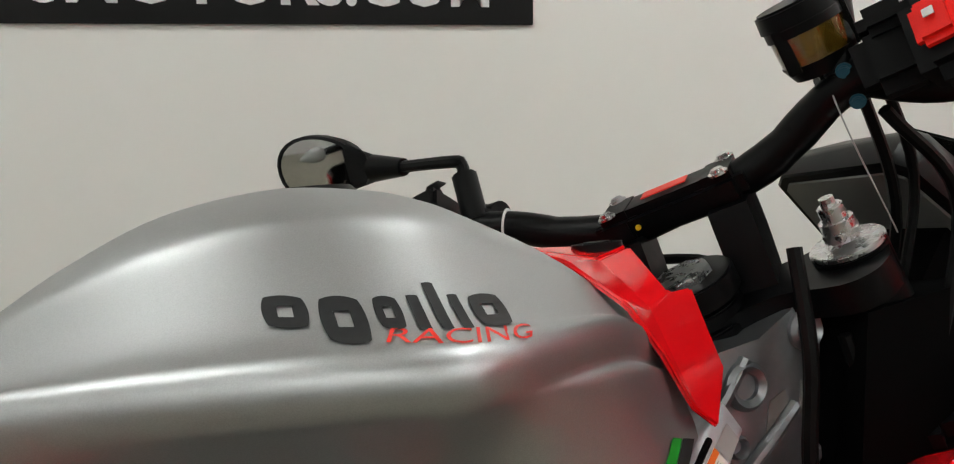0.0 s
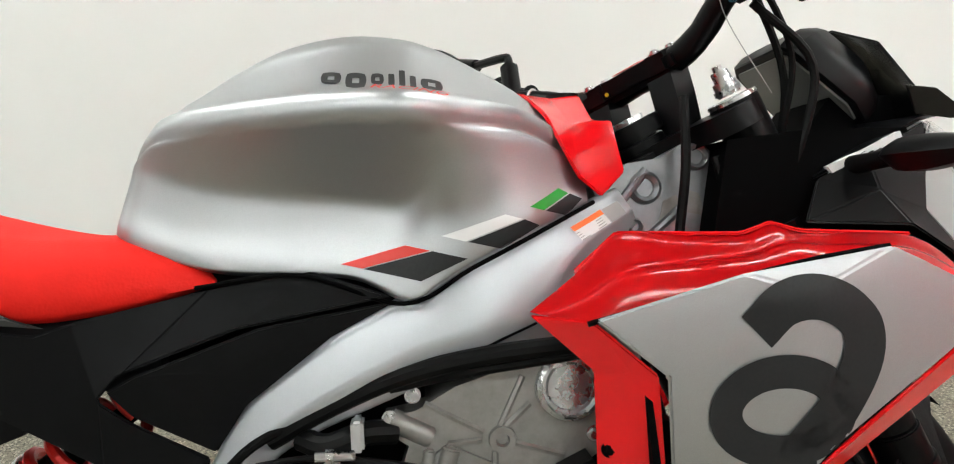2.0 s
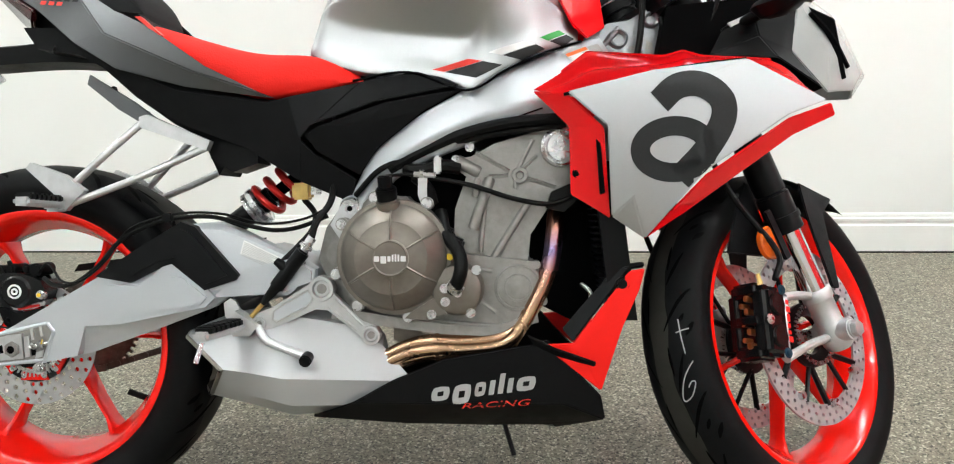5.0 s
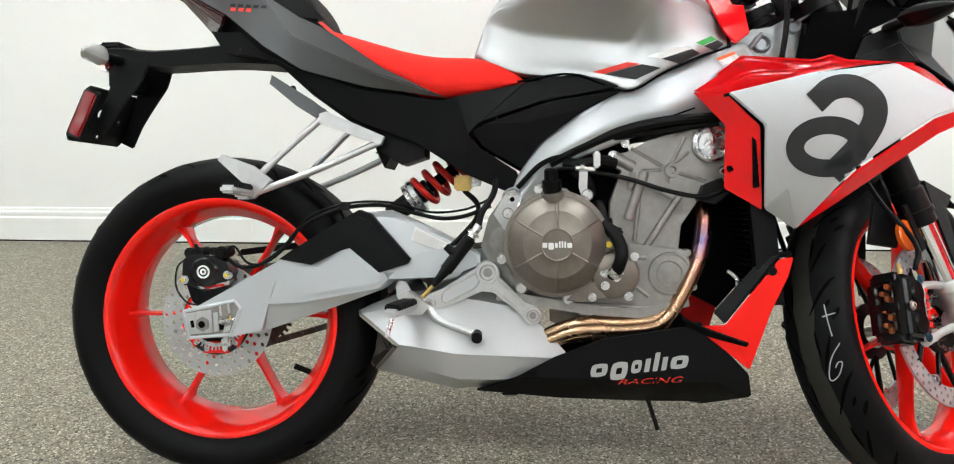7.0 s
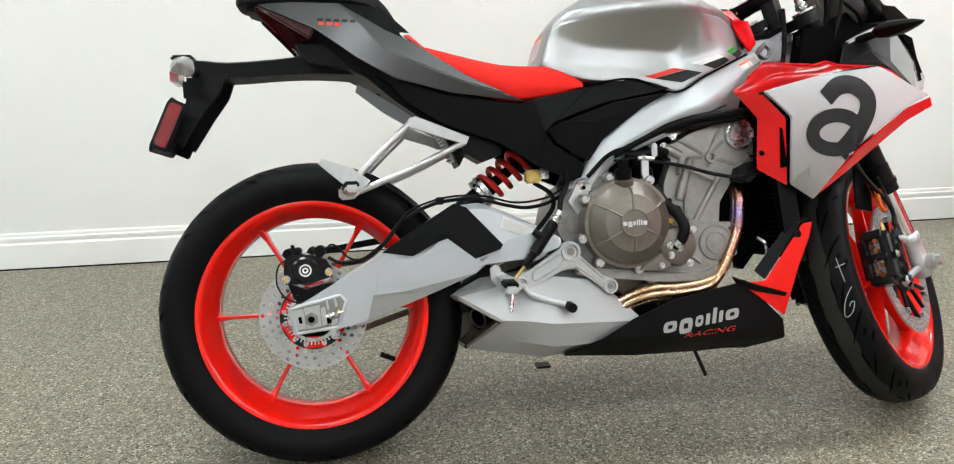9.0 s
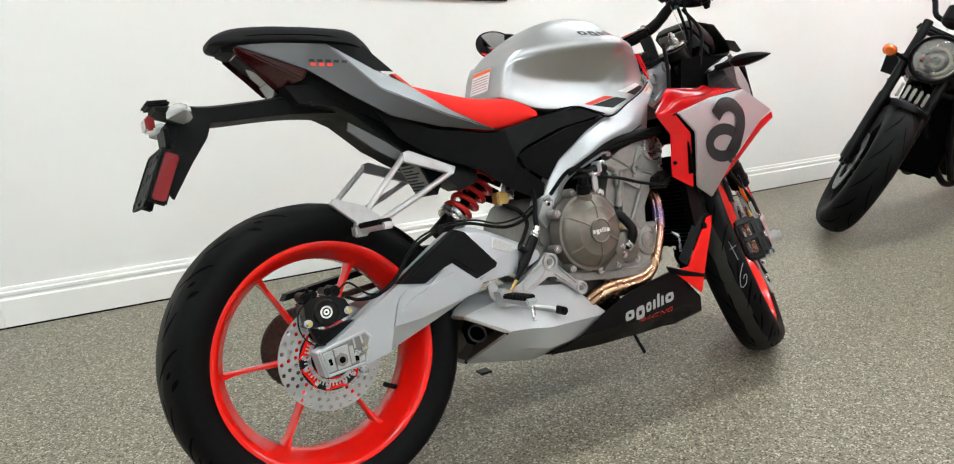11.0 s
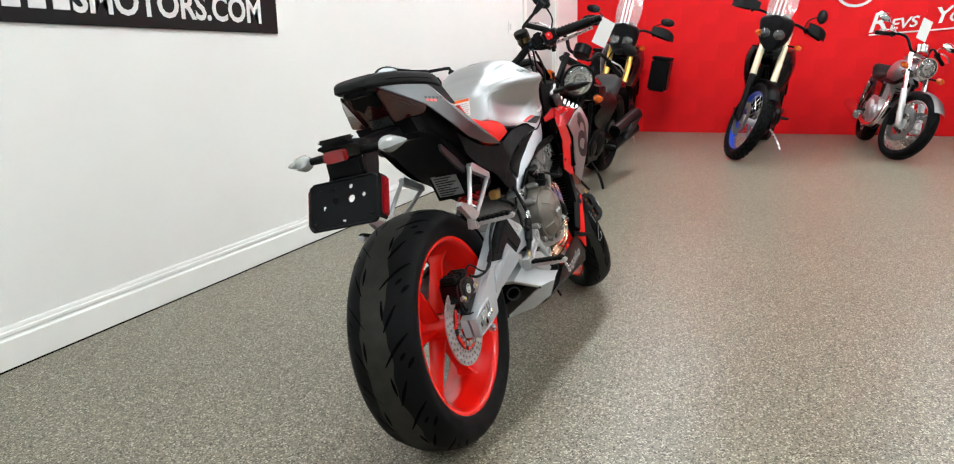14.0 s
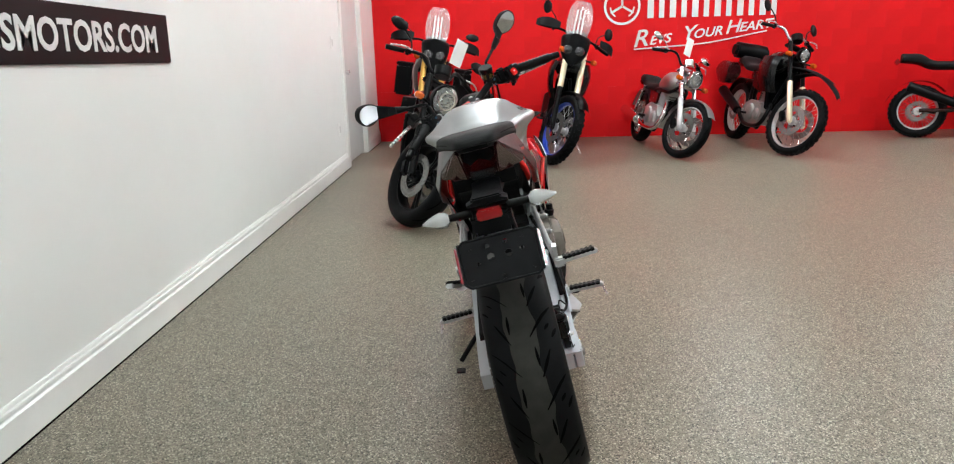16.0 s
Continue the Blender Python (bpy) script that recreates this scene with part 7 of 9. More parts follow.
part("slit_panel", facets({"R1": (0.905, -0.198, 0.732), "A": (0.957, -0.216, 0.726), "F": (1.016, -0.206, 0.672), "E": (1.028, -0.180, 0.528), "R7": (0.998, -0.172, 0.548), "R6": (0.966, -0.168, 0.567), "R5": (0.963, -0.186, 0.676), "m": (0.992, -0.202, 0.676), "n": (1.0, -0.178, 0.56)}, ["R1 A m R5", "A F m", "m F E n", "R5 m n R6", "R6 n E R7"], 0.004, 0.002), RED, duct, "", 25)
part("slit", prism([(1.003, 0.655), (1.010, 0.650), (1.017, 0.568), (1.010, 0.566)], -0.204, -0.188, 0.001), DARK, duct, "black vertical air slit")
part("bolt", bolt((0.975, -0.180, 0.601), (0, -1, 0), 0.007, 0.004), DARK, duct)
part("left_duct", mirror(duct_bm()), RED, bike, "gloss red fairing inner duct", 60)
for sgn in (1, -1):
    gap = tube([(0.952, -0.2185, 0.722), (1.02, -0.2185, 0.737), (1.09, -0.216, 0.7535), (1.165, -0.210, 0.766), (1.236, -0.205, 0.7735)], 0.0028, 6)
    part("panel_gap", gap if sgn > 0 else mirror(gap), DARK, bike)
part("red_blade", facets({"a": (1.371, -0.190, 0.706), "b": (1.379, -0.185, 0.687), "c": (1.312, -0.190, 0.657), "d": (1.150, -0.178, 0.540), "e": (1.079, -0.180, 0.494), "f": (1.170, -0.216, 0.596), "g": (1.30, -0.204, 0.682)}, ["a b c g", "g c d f", "f d e"], 0.004, 0.002), RED, bike, "gloss red lower fairing blade", 25)
part("left_blade", mirror(facets({"a": (1.371, -0.190, 0.706), "b": (1.379, -0.185, 0.687), "c": (1.312, -0.190, 0.657), "d": (1.150, -0.178, 0.540), "e": (1.079, -0.180, 0.494), "f": (1.170, -0.216, 0.596), "g": (1.30, -0.204, 0.682)}, ["a b c g", "g c d f", "f d e"], 0.004, 0.002)), RED, bike, "", 25)
# near-black plate that fills the inside of the duct
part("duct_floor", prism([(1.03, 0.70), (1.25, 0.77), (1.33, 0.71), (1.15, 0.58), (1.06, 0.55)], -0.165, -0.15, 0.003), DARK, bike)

HL = {"a": (1.353, -0.095, 0.886), "b": (1.335, -0.108, 0.805), "c": (1.392, -0.118, 0.731), "d": (1.457, -0.062, 0.742), "e": (1.480, -0.040, 0.774), "f": (1.430, -0.045, 0.871), "g": (1.398, -0.040, 0.899), "h": (1.505, 0.0, 0.775), "i": (1.462, 0.0, 0.868), "j": (1.42, 0.0, 0.905), "k": (1.48, 0.0, 0.735), "l": (1.405, -0.095, 0.80)}
HL_F = ["a b l", "b c l", "c d l", "d e l", "e f l", "f a l", "f g a", "e h i f", "f i j g", "d k h e"]
lamp_r = part("headlamp", facets(HL, HL_F, 0.004, 0.003), CLEAR_LENS, bike, "pale clear headlamp unit", 25)
part("left_lens", mirror(facets(HL, HL_F, 0.004, 0.003)), CLEAR_LENS, lamp_r, "", 25)
part("lamp_brow", tube([(1.375, -0.098, 0.868), (1.415, -0.085, 0.83), (1.448, -0.070, 0.78)], 0.005, 8), DARK, lamp_r)
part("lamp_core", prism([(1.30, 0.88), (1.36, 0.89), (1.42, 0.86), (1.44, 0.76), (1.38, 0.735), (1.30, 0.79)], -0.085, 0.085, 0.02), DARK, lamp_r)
COWL = {"a": (1.225, -0.105, 0.838), "b": (1.275, -0.112, 0.862), "c": (1.355, -0.090, 0.896), "d": (1.400, -0.040, 0.905), "e": (1.338, -0.112, 0.800), "f": (1.385, -0.125, 0.735), "g": (1.31, -0.130, 0.787), "h": (1.20, -0.125, 0.795), "i": (1.28, -0.125, 0.825)}
part("front_cowl", facets(COWL, ["a b i", "b c e i", "a i h", "h i g", "i e g", "e f g"], 0.004, 0.003), SATIN_BLACK, bike, "black front cowl", 25)
part("left_cowl", mirror(facets(COWL, ["a b i", "b c e i", "a i h", "h i g", "i e g", "e f g"], 0.004, 0.003)), SATIN_BLACK, bike, "", 25)
part("cowl_top", facets({"a": (1.225, -0.105, 0.838), "b": (1.275, -0.112, 0.863), "c": (1.355, -0.090, 0.897), "d": (1.405, -0.045, 0.906), "e": (1.405, 0.045, 0.906), "f": (1.355, 0.090, 0.897), "g": (1.275, 0.112, 0.863), "h": (1.225, 0.105, 0.838), "i": (1.30, -0.06, 0.895), "j": (1.30, 0.06, 0.895)}, ["a b i", "b c i", "c d i", "i d e j", "e f j", "f g j", "g h j", "a i j h"], 0.004, 0.003, (0, 0, -1)), SATIN_BLACK, bike, "", 25)
part("side_label", prism([(1.235, 0.852), (1.315, 0.885), (1.318, 0.878), (1.24, 0.845)], -0.1115, -0.103, 0.0), WHITE_DECAL, bike, "white notice label")
scr = facets({"a": (1.405, -0.045, 0.905), "b": (1.365, -0.085, 0.915), "c": (1.318, -0.074, 0.985), "d": (1.308, 0.0, 1.016), "e": (1.318, 0.074, 0.985), "f": (1.365, 0.085, 0.915), "g": (1.405, 0.045, 0.905), "h": (1.37, 0.0, 0.97)}, ["a b c h", "c d h", "d e h", "e f g h", "a h g"], 0.003, 0.002, (-0.4, 0, -1))
part("fly_screen", scr, BLACK_PAINT, bike, "gloss black fly screen", 40)
part("screen_winglet", facets({"a": (1.33, -0.100, 0.935), "b": (1.36, -0.105, 0.93), "c": (1.41, -0.085, 0.905), "d": (1.395, -0.080, 0.90), "e": (1.34, -0.098, 0.905)}, ["a b c d e"], 0.004, 0.001), BLACK_PAINT, bike)
DM = Matrix.Translation((1.270, 0, 0.953)) @ pose(0, 0, 0, 0, -46, 0)
b = bmesh.new()
skin(b, [[b.verts.new((x, y * 0.0825 * q, z * 0.0625 * q)) for y, z in ((-1, -0.55), (-0.82, -1), (0.82, -1), (1, -0.55), (0.88, 0.8), (0.7, 1), (-0.7, 1), (-0.88, 0.8))] for x, q in ((-0.014, 0.97), (-0.012, 1.0), (0.004, 1.0), (0.022, 0.90), (0.045, 0.62))])
bevel(b, 0.003, 2, 20)
b.transform(DM)
dash = part("dashboard", b, SATIN_BLACK, bike, "black framed digital dashboard")
b = bmesh.new()
skin(b, [[b.verts.new((x, y * 0.073, z * 0.053)) for y, z in ((-1, -0.6), (-0.86, -1), (0.86, -1), (1, -0.6), (0.86, 0.85), (0.74, 1), (-0.74, 1), (-0.86, 0.85))] for x in (-0.0135, -0.0165)])
b.transform(DM)
part("screen", b, DASH, dash, "switched-off display glass, its grey colour imitating a ceiling reflection")
part("dash_mount", prism([(1.20, 0.85), (1.27, 0.93), (1.34, 0.93), (1.36, 0.84), (1.26, 0.80)], -0.06, 0.06, 0.01), DARK, bike)
for s in (1, -1):
    st = cyl((1.262, -0.110, 0.852), (1.275, -0.165, 0.856), 0.010, 0.0085, seg=14)
    bd = loft([[(1.275 + a * k + o, -y, 0.857 + c * k) for a, c in ((-0.030, 0.0), (-0.012, 0.016), (0.016, 0.014), (0.034, 0.0), (0.016, -0.014), (-0.012, -0.016))] for y, k, o in ((0.158, 0.5, 0.0), (0.175, 0.95, 0.004), (0.205, 1.0, 0.012), (0.24, 0.6, 0.022), (0.262, 0.12, 0.03))], 3, 2, True)
    ind = part("front_indicator", bd if s > 0 else mirror(bd), SATIN_BLACK, bike, "dark front indicator on a stalk")
    part("stalk", st if s > 0 else mirror(st), HOSE, ind)

# ---- fork, front wheel brake, mudguard: built straight, then turned with the bars ----
AXIS_N = Vector((math.cos(RAKE), 0, math.sin(RAKE)))


def fp(n, y, k):
    """A place by distance ahead of the steering axis, to the left, and up along it."""
    return STEER_AT + AXIS_N * n + Vector((0, y, 0)) + STEER_AXIS * k


for s in (1, -1):
    y = -0.114 * s
    fk = part("fork_leg", steered(cyl(fp(0.030, y, 0.265), fp(0.030, y, 0.662), 0.0270, seg=28, bev=0.001)), SATIN_BLACK, bike, "black upper fork tube")
    part("dust_seal", steered(join(cyl(fp(0.030, y, 0.192), fp(0.030, y, 0.262), 0.0290, 0.0285, seg=28, bev=0.002), cyl(fp(0.030, y, 0.212), fp(0.030, y, 0.222), 0.0315, seg=28))), SATIN_BLACK, fk)
    part("slider", steered(cyl(fp(0.030, y, 0.02), fp(0.030, y, 0.232), 0.0205, seg=28)), CHROME, fk, "polished steel fork slider")
    foot = loft([[fp(0.030 + a * r, y + b * r * 0.95, k) for a, b in ((1, 0), (0.7, 0.7), (0, 1), (-0.7, 0.7), (-1, 0), (-0.7, -0.7), (0, -1), (0.7, -0.7))] for k, r in ((0.080, 0.024), (0.076, 0.0275), (0.062, 0.0275), (0.058, 0.0245), (0.02, 0.0245), (0.012, 0.027), (-0.02, 0.027), (-0.032, 0.020))], 2, 2, True)
    part("fork_foot", steered(foot), ALLOY, fk, "bright alloy axle clamp")
    part("axle_clamp", steered(join(cyl(fp(0.027, y - 0.040 * s, 0.0), fp(0.027, y + 0.03 * s, 0.0), 0.019, seg=24, bev=0.003), cyl(fp(0.027, y - 0.050 * s, 0.0), fp(0.027, y - 0.038 * s, 0.0), 0.0145, seg=6, bev=0.001))), ALLOY, fk)
    for (n0, k0), (n1, k1) in (((0.026, 0.066), (-0.062, 0.104)), ((0.02, -0.006), (-0.122, 0.020)), ((-0.062, 0.104), (-0.122, 0.020))):
        part("caliper_arm", steered(tube([fp(n0, y, k0), fp((n0 + n1) / 2, y, (k0 + k1) / 2 + 0.004), fp(n1, y, k1)], 0.0075, 10, 3)), ALLOY, fk)
    def cp(u, v, yy):
        """A place on the caliper: along it, outwards from the axle, and across."""
        return fp(-0.122 + 0.5 * u - 0.86 * v, yy * s, 0.088 + 0.86 * u + 0.5 * v)

    def cblock(u0, u1, v0, v1, y0, y1, b):
        bb = bmesh.new()
        lo_ = [bb.verts.new(cp(a, c, y0)) for a, c in ((u0, v0), (u1, v0), (u1, v1), (u0, v1))]
        hi_ = [bb.verts.new(cp(a, c, y1)) for a, c in ((u0, v0), (u1, v0), (u1, v1), (u0, v1))]
        skin(bb, [lo_, hi_])
        bmesh.ops.recalc_face_normals(bb, faces=bb.faces)
        return steered(bevel(bb, b, 3))

    calp = part("front_caliper", join(cblock(-0.058, 0.058, -0.034, 0.024, -0.128, -0.096, 0.010), cblock(-0.052, 0.052, -0.030, 0.024, -0.074, -0.050, 0.008), cblock(-0.064, -0.040, -0.020, 0.026, -0.112, -0.060, 0.006), cblock(0.040, 0.064, -0.020, 0.026, -0.112, -0.060, 0.006), cblock(-0.008, 0.008, 0.010, 0.028, -0.112, -0.060, 0.003)), BLACK_PAINT, bike, "black radial front brake caliper")
    for u in (-0.026, 0.026):
        part("piston_boss", steered(cyl(cp(u, -0.004, -0.1275), cp(u, -0.004, -0.1325), 0.019, 0.017, seg=24, bev=0.0015)), BLACK_PAINT, calp)
    for u, v in ((-0.052, -0.020), (0.0, 0.016), (0.052, -0.020)):
        part("bolt", steered(bolt(cp(u, v, -0.128), (0, -s, 0), 0.0075, 0.005)), BLUE_BOLT if abs(u) > 0.01 else STEEL, calp)
    part("bleed_nipple", steered(cyl(cp(0.060, 0.010, -0.112), cp(0.078, 0.014, -0.112), 0.005, 0.003, seg=10)), BRASS, calp)
    bars, wid = word_bars([(0.7, 0, 0.9), (0.5, 0, 0.7), (0.6, 0, 0.7), (0.9, 0, 0.7), (0.7, 0, 0.9), (0.6, 0, 0.7)], 0.012, 0.001)
    for v in bars.verts:
        v.co = cp(-0.035 + v.co.x * 0.07 / wid, -0.020 - v.co.z * 0.9, -0.1335 + v.co.y)
    islands("name_bar", steered(bars), SATIN_RED, calp, "small red lettering bars")
    for u, w_, yy in ((-0.040, 0.005, -0.090), (-0.030, 0.004, -0.082), (-0.017, 0.005, -0.092), (-0.004, 0.004, -0.083), (0.016, 0.005, -0.090), (0.027, 0.004, -0.081), (0.038, 0.005, -0.091)):
        part("pad_plate", cblock(u - w_, u + w_, 0.006, 0.0265, yy - 0.004, yy + 0.004, 0.0015), COPPER, calp, "copper brake pad back")
    dd = part("front_disc", steered(moved(drilled_disc(0.122, 0.158, 0.0045, -0.076 * s, 44, 3), FAX)), DISC, front_wheel, "drilled floating brake disc")
    arms = []
    for q in range(6):
        a = 2 * math.pi * q / 6 + 0.4
        arms.append(tube([FAX + Vector((0.05 * math.cos(a), -0.062 * s, 0.05 * math.sin(a))), FAX + Vector((0.125 * math.cos(a + 0.2), -0.074 * s, 0.125 * math.sin(a + 0.2)))], 0.0055, 6))
        arms.append(tube([FAX + Vector((0.05 * math.cos(a), -0.062 * s, 0.05 * math.sin(a))), FAX + Vector((0.125 * math.cos(a - 0.3), -0.074 * s, 0.125 * math.sin(a - 0.3)))], 0.0045, 6))
    part("disc_carrier", steered(moved(lathe([(0.035, -0.058 * s), (0.058, -0.062 * s), (0.058, -0.068 * s), (0.035, -0.068 * s)], 36), FAX)), SATIN_BLACK, dd)
    for ar in arms:
        part("carrier_arm", steered(ar), SATIN_BLACK, dd)
    part("sensor_ring", steered(join(*[box(FAX + Vector((0.052 * math.cos(t_), -0.080 * s, 0.052 * math.sin(t_))), (0.008, 0.003, 0.003), 0, Matrix.Rotation(-t_, 4, "Y")) for t_ in [2 * math.pi * q / 44 for q in range(44)]])), STEEL, dd)
    for q in range(8):
        a = 2 * math.pi * q / 8 + 0.2
        part("rivet", steered(cyl(FAX + Vector((0.124 * math.cos(a), -0.084 * s, 0.124 * math.sin(a))), FAX + Vector((0.124 * math.cos(a), -0.070 * s, 0.124 * math.sin(a))), 0.0075, seg=12, bev=0.001)), STEEL, dd)
    part("amber_reflector", steered(moved(lathe([(0.001, -0.004), (0.026, -0.004), (0.029, -0.001), (0.029, 0.006), (0.001, 0.006)], 28, closed=False) if s > 0 else lathe([(0.001, 0.004), (0.026, 0.004), (0.029, 0.001), (0.029, -0.006), (0.001, -0.006)], 28, closed=False), fp(-0.036, y - 0.004 * s, 0.194))), AMBER, fk, "round amber reflector")
    part("reflector_bracket", steered(box(fp(-0.015, y - 0.008 * s, 0.20), (0.02, 0.006, 0.09), 0.002, pose(0, 0, 0, 0, -24, 0))), SATIN_BLACK, fk)
    part("brake_line", steered(tube([fp(-0.09, y - 0.02 * s, 0.145), fp(-0.045, y - 0.015 * s, 0.18), fp(-0.06, y + 0.01 * s, 0.30), fp(-0.045, y + 0.03 * s, 0.48), fp(-0.02, y + 0.02 * s, 0.62)], 0.005, 8)), HOSE, fk)
    cap = part("fork_cap", steered(join(cyl(fp(0.030, y, 0.662), fp(0.030, y, 0.6665), 0.0275, seg=32, bev=0.001), cyl(fp(0.030, y, 0.670), fp(0.030, y, 0.686), 0.0125, seg=18), cyl(fp(0.030, y, 0.684), fp(0.030, y, 0.698), 0.0095, seg=12, bev=0.001), cyl(fp(0.030, y, 0.697), fp(0.030, y, 0.704), 0.0055, seg=10))), STEEL, fk, "bright fork preload adjuster")
    part("adjuster_ring", steered(cyl(fp(0.030, y, 0.672), fp(0.030, y, 0.678), 0.0145, seg=6)), STEEL, cap)
part("axle", steered(cyl(FAX + Vector((0, -0.13, 0)), FAX + Vector((0, 0.13, 0)), 0.011, seg=16)), STEEL, front_wheel)
# mudguard: arched over the tyre with side stays running down to the fork feet
mg = []
for i in range(11):
    a = radians(55 + i * 7.2)
    r = 0.313
    mg.append([FAX + Vector((r * math.cos(a), y, r * math.sin(a) - 0.020 * abs(y / 0.07) ** 2.5)) for y in (-0.072, -0.055, -0.03, 0, 0.03, 0.055, 0.072)])
mb = loft(mg, 2, 2)
bmesh.ops.solidify(mb, geom=mb.faces[:], thickness=0.003)
guard = part("front_mudguard", steered(mb), PLASTIC, bike, "matte black front mudguard", 40)
for s in (1, -1):
    stay = facets({"a": fp(0.185, -0.072 * s, 0.245), "b": fp(0.268, -0.072 * s, 0.180), "c": fp(0.200, -0.084 * s, 0.172), "d": fp(0.120, -0.100 * s, 0.045), "e": fp(0.100, -0.100 * s, 0.055), "f": fp(0.135, -0.090 * s, 0.180)}, ["a b c f", "f c d e"], 0.005, 0.002, (0, s, 0))
    part("guard_stay", steered(stay), PLASTIC, guard)
    web = facets({"a": fp(0.02, -0.080 * s, 0.30), "b": fp(-0.03, -0.078 * s, 0.27), "c": fp(-0.10, -0.074 * s, 0.21), "d": fp(-0.02, -0.078 * s, 0.17), "e": fp(0.02, -0.080 * s, 0.20)}, ["a b d e", "b c d"], 0.005, 0.002, (0, s, 0))
    part("guard_web", steered(web), PLASTIC, guard)

# added filler: near-black colour in place of the shade behind the headlamp
part("front_shade", prism([(1.115, 0.78), (1.135, 0.885), (1.22, 0.892), (1.33, 0.890), (1.36, 0.80), (1.26, 0.66), (1.16, 0.66)], -0.10, 0.10, 0.02), DARK, bike, "near-black filler block standing in for shade behind the headlamp")

# yokes and bars
yoke = part("top_yoke", steered(join(loft([[fp(n, y, k) for n, k in ((0.066 - o, 0.634), (0.066 - o, 0.658), (-0.026 + o, 0.658), (-0.026 + o, 0.634))] for y, o in ((-0.140, 0.030), (-0.130, 0.012), (-0.106, 0.004), (-0.06, 0.018), (0, 0.0), (0.06, 0.018), (0.106, 0.004), (0.130, 0.012), (0.140, 0.030))], 3, 1, True))), SATIN_BLACK, bike, "black forged top yoke", 40)
part("lower_yoke", steered(join(box(fp(0.018, 0, 0.52), (0.075, 0.27, 0.036), 0.012, pose(0, 0, 0, 0, -24.1, 0)))), SATIN_BLACK, bike, "black lower yoke")
part("stem_nut", steered(join(cyl(fp(0, 0, 0.585), fp(0, 0, 0.605), 0.034, seg=24, bev=0.002), cyl(fp(0, 0, 0.604), fp(0, 0, 0.634), 0.028, seg=18, bev=0.002), cyl(fp(0, 0, 0.688), fp(0, 0, 0.696), 0.024, seg=8, bev=0.001))), STEEL, bike, "steel steering stem nut")
for s in (1, -1):
    part("bar_riser", steered(loft([[fp(0.03 + 0.36 * (k - 0.65) + n * q, 0.046 * s + yy * q, k) for n, yy in ((0.022, -0.016), (0.022, 0.016), (-0.022, 0.016), (-0.022, -0.016))] for k, q in ((0.652, 0.9), (0.69, 1.0), (0.722, 1.0))], 2, 1, True)), SATIN_BLACK, yoke)
clamp = part("bar_clamp", steered(box(fp(0.062, 0, 0.734), (0.050, 0.09, 0.028), 0.008, pose(0, 0, 0, 0, -24.1, 0))), SATIN_BLACK, bike, "black forged handlebar clamp")
for yy in (0.046, -0.046):
    part("clamp_end", steered(box(fp(0.062, yy, 0.734), (0.054, 0.04, 0.030), 0.008, pose(0, 0, 0, 0, -24.1, 0))), SATIN_BLACK, clamp)
for yy in (-0.05, 0.05):
    for nn in (0.042, 0.082):
        part("bolt", steered(bolt(fp(nn, yy, 0.748), STEER_AXIS, 0.007, 0.005)), STEEL, clamp)
part("yellow_dot", steered(cyl(fp(0.0355, 0.026, 0.733), fp(0.034, 0.026, 0.733), 0.0025, seg=10)), YELLOW_DECAL, clamp)
part("clamp_bar", steered(box(fp(0.062, 0, 0.7500), (0.016, 0.04, 0.001), 0, pose(0, 0, 0, 0, -24.1, 0))), RED_DECAL, clamp)


def bar_at(s, u):
    """The handlebar's centre line from the clamp (0) to its end (1)."""
    if s > 0:
        pts = spline([fp(0.062, 0, 0.730), fp(0.062, -0.075, 0.733), fp(0.060, -0.123, 0.757), fp(0.042, -0.178, 0.777), fp(-0.004, -0.266, 0.787), fp(-0.088, -0.385, 0.792)], 8)
    else:
        pts = spline([fp(0.062, 0, 0.730), fp(0.062, 0.075, 0.731), fp(0.058, 0.135, 0.768), fp(0.047, 0.195, 0.790), fp(0.010, 0.28, 0.798), fp(-0.060, 0.400, 0.800)], 8)
    i = u * (len(pts) - 1)
    j = min(int(i), len(pts) - 2)
    return pts[j].lerp(pts[j + 1], i - j)


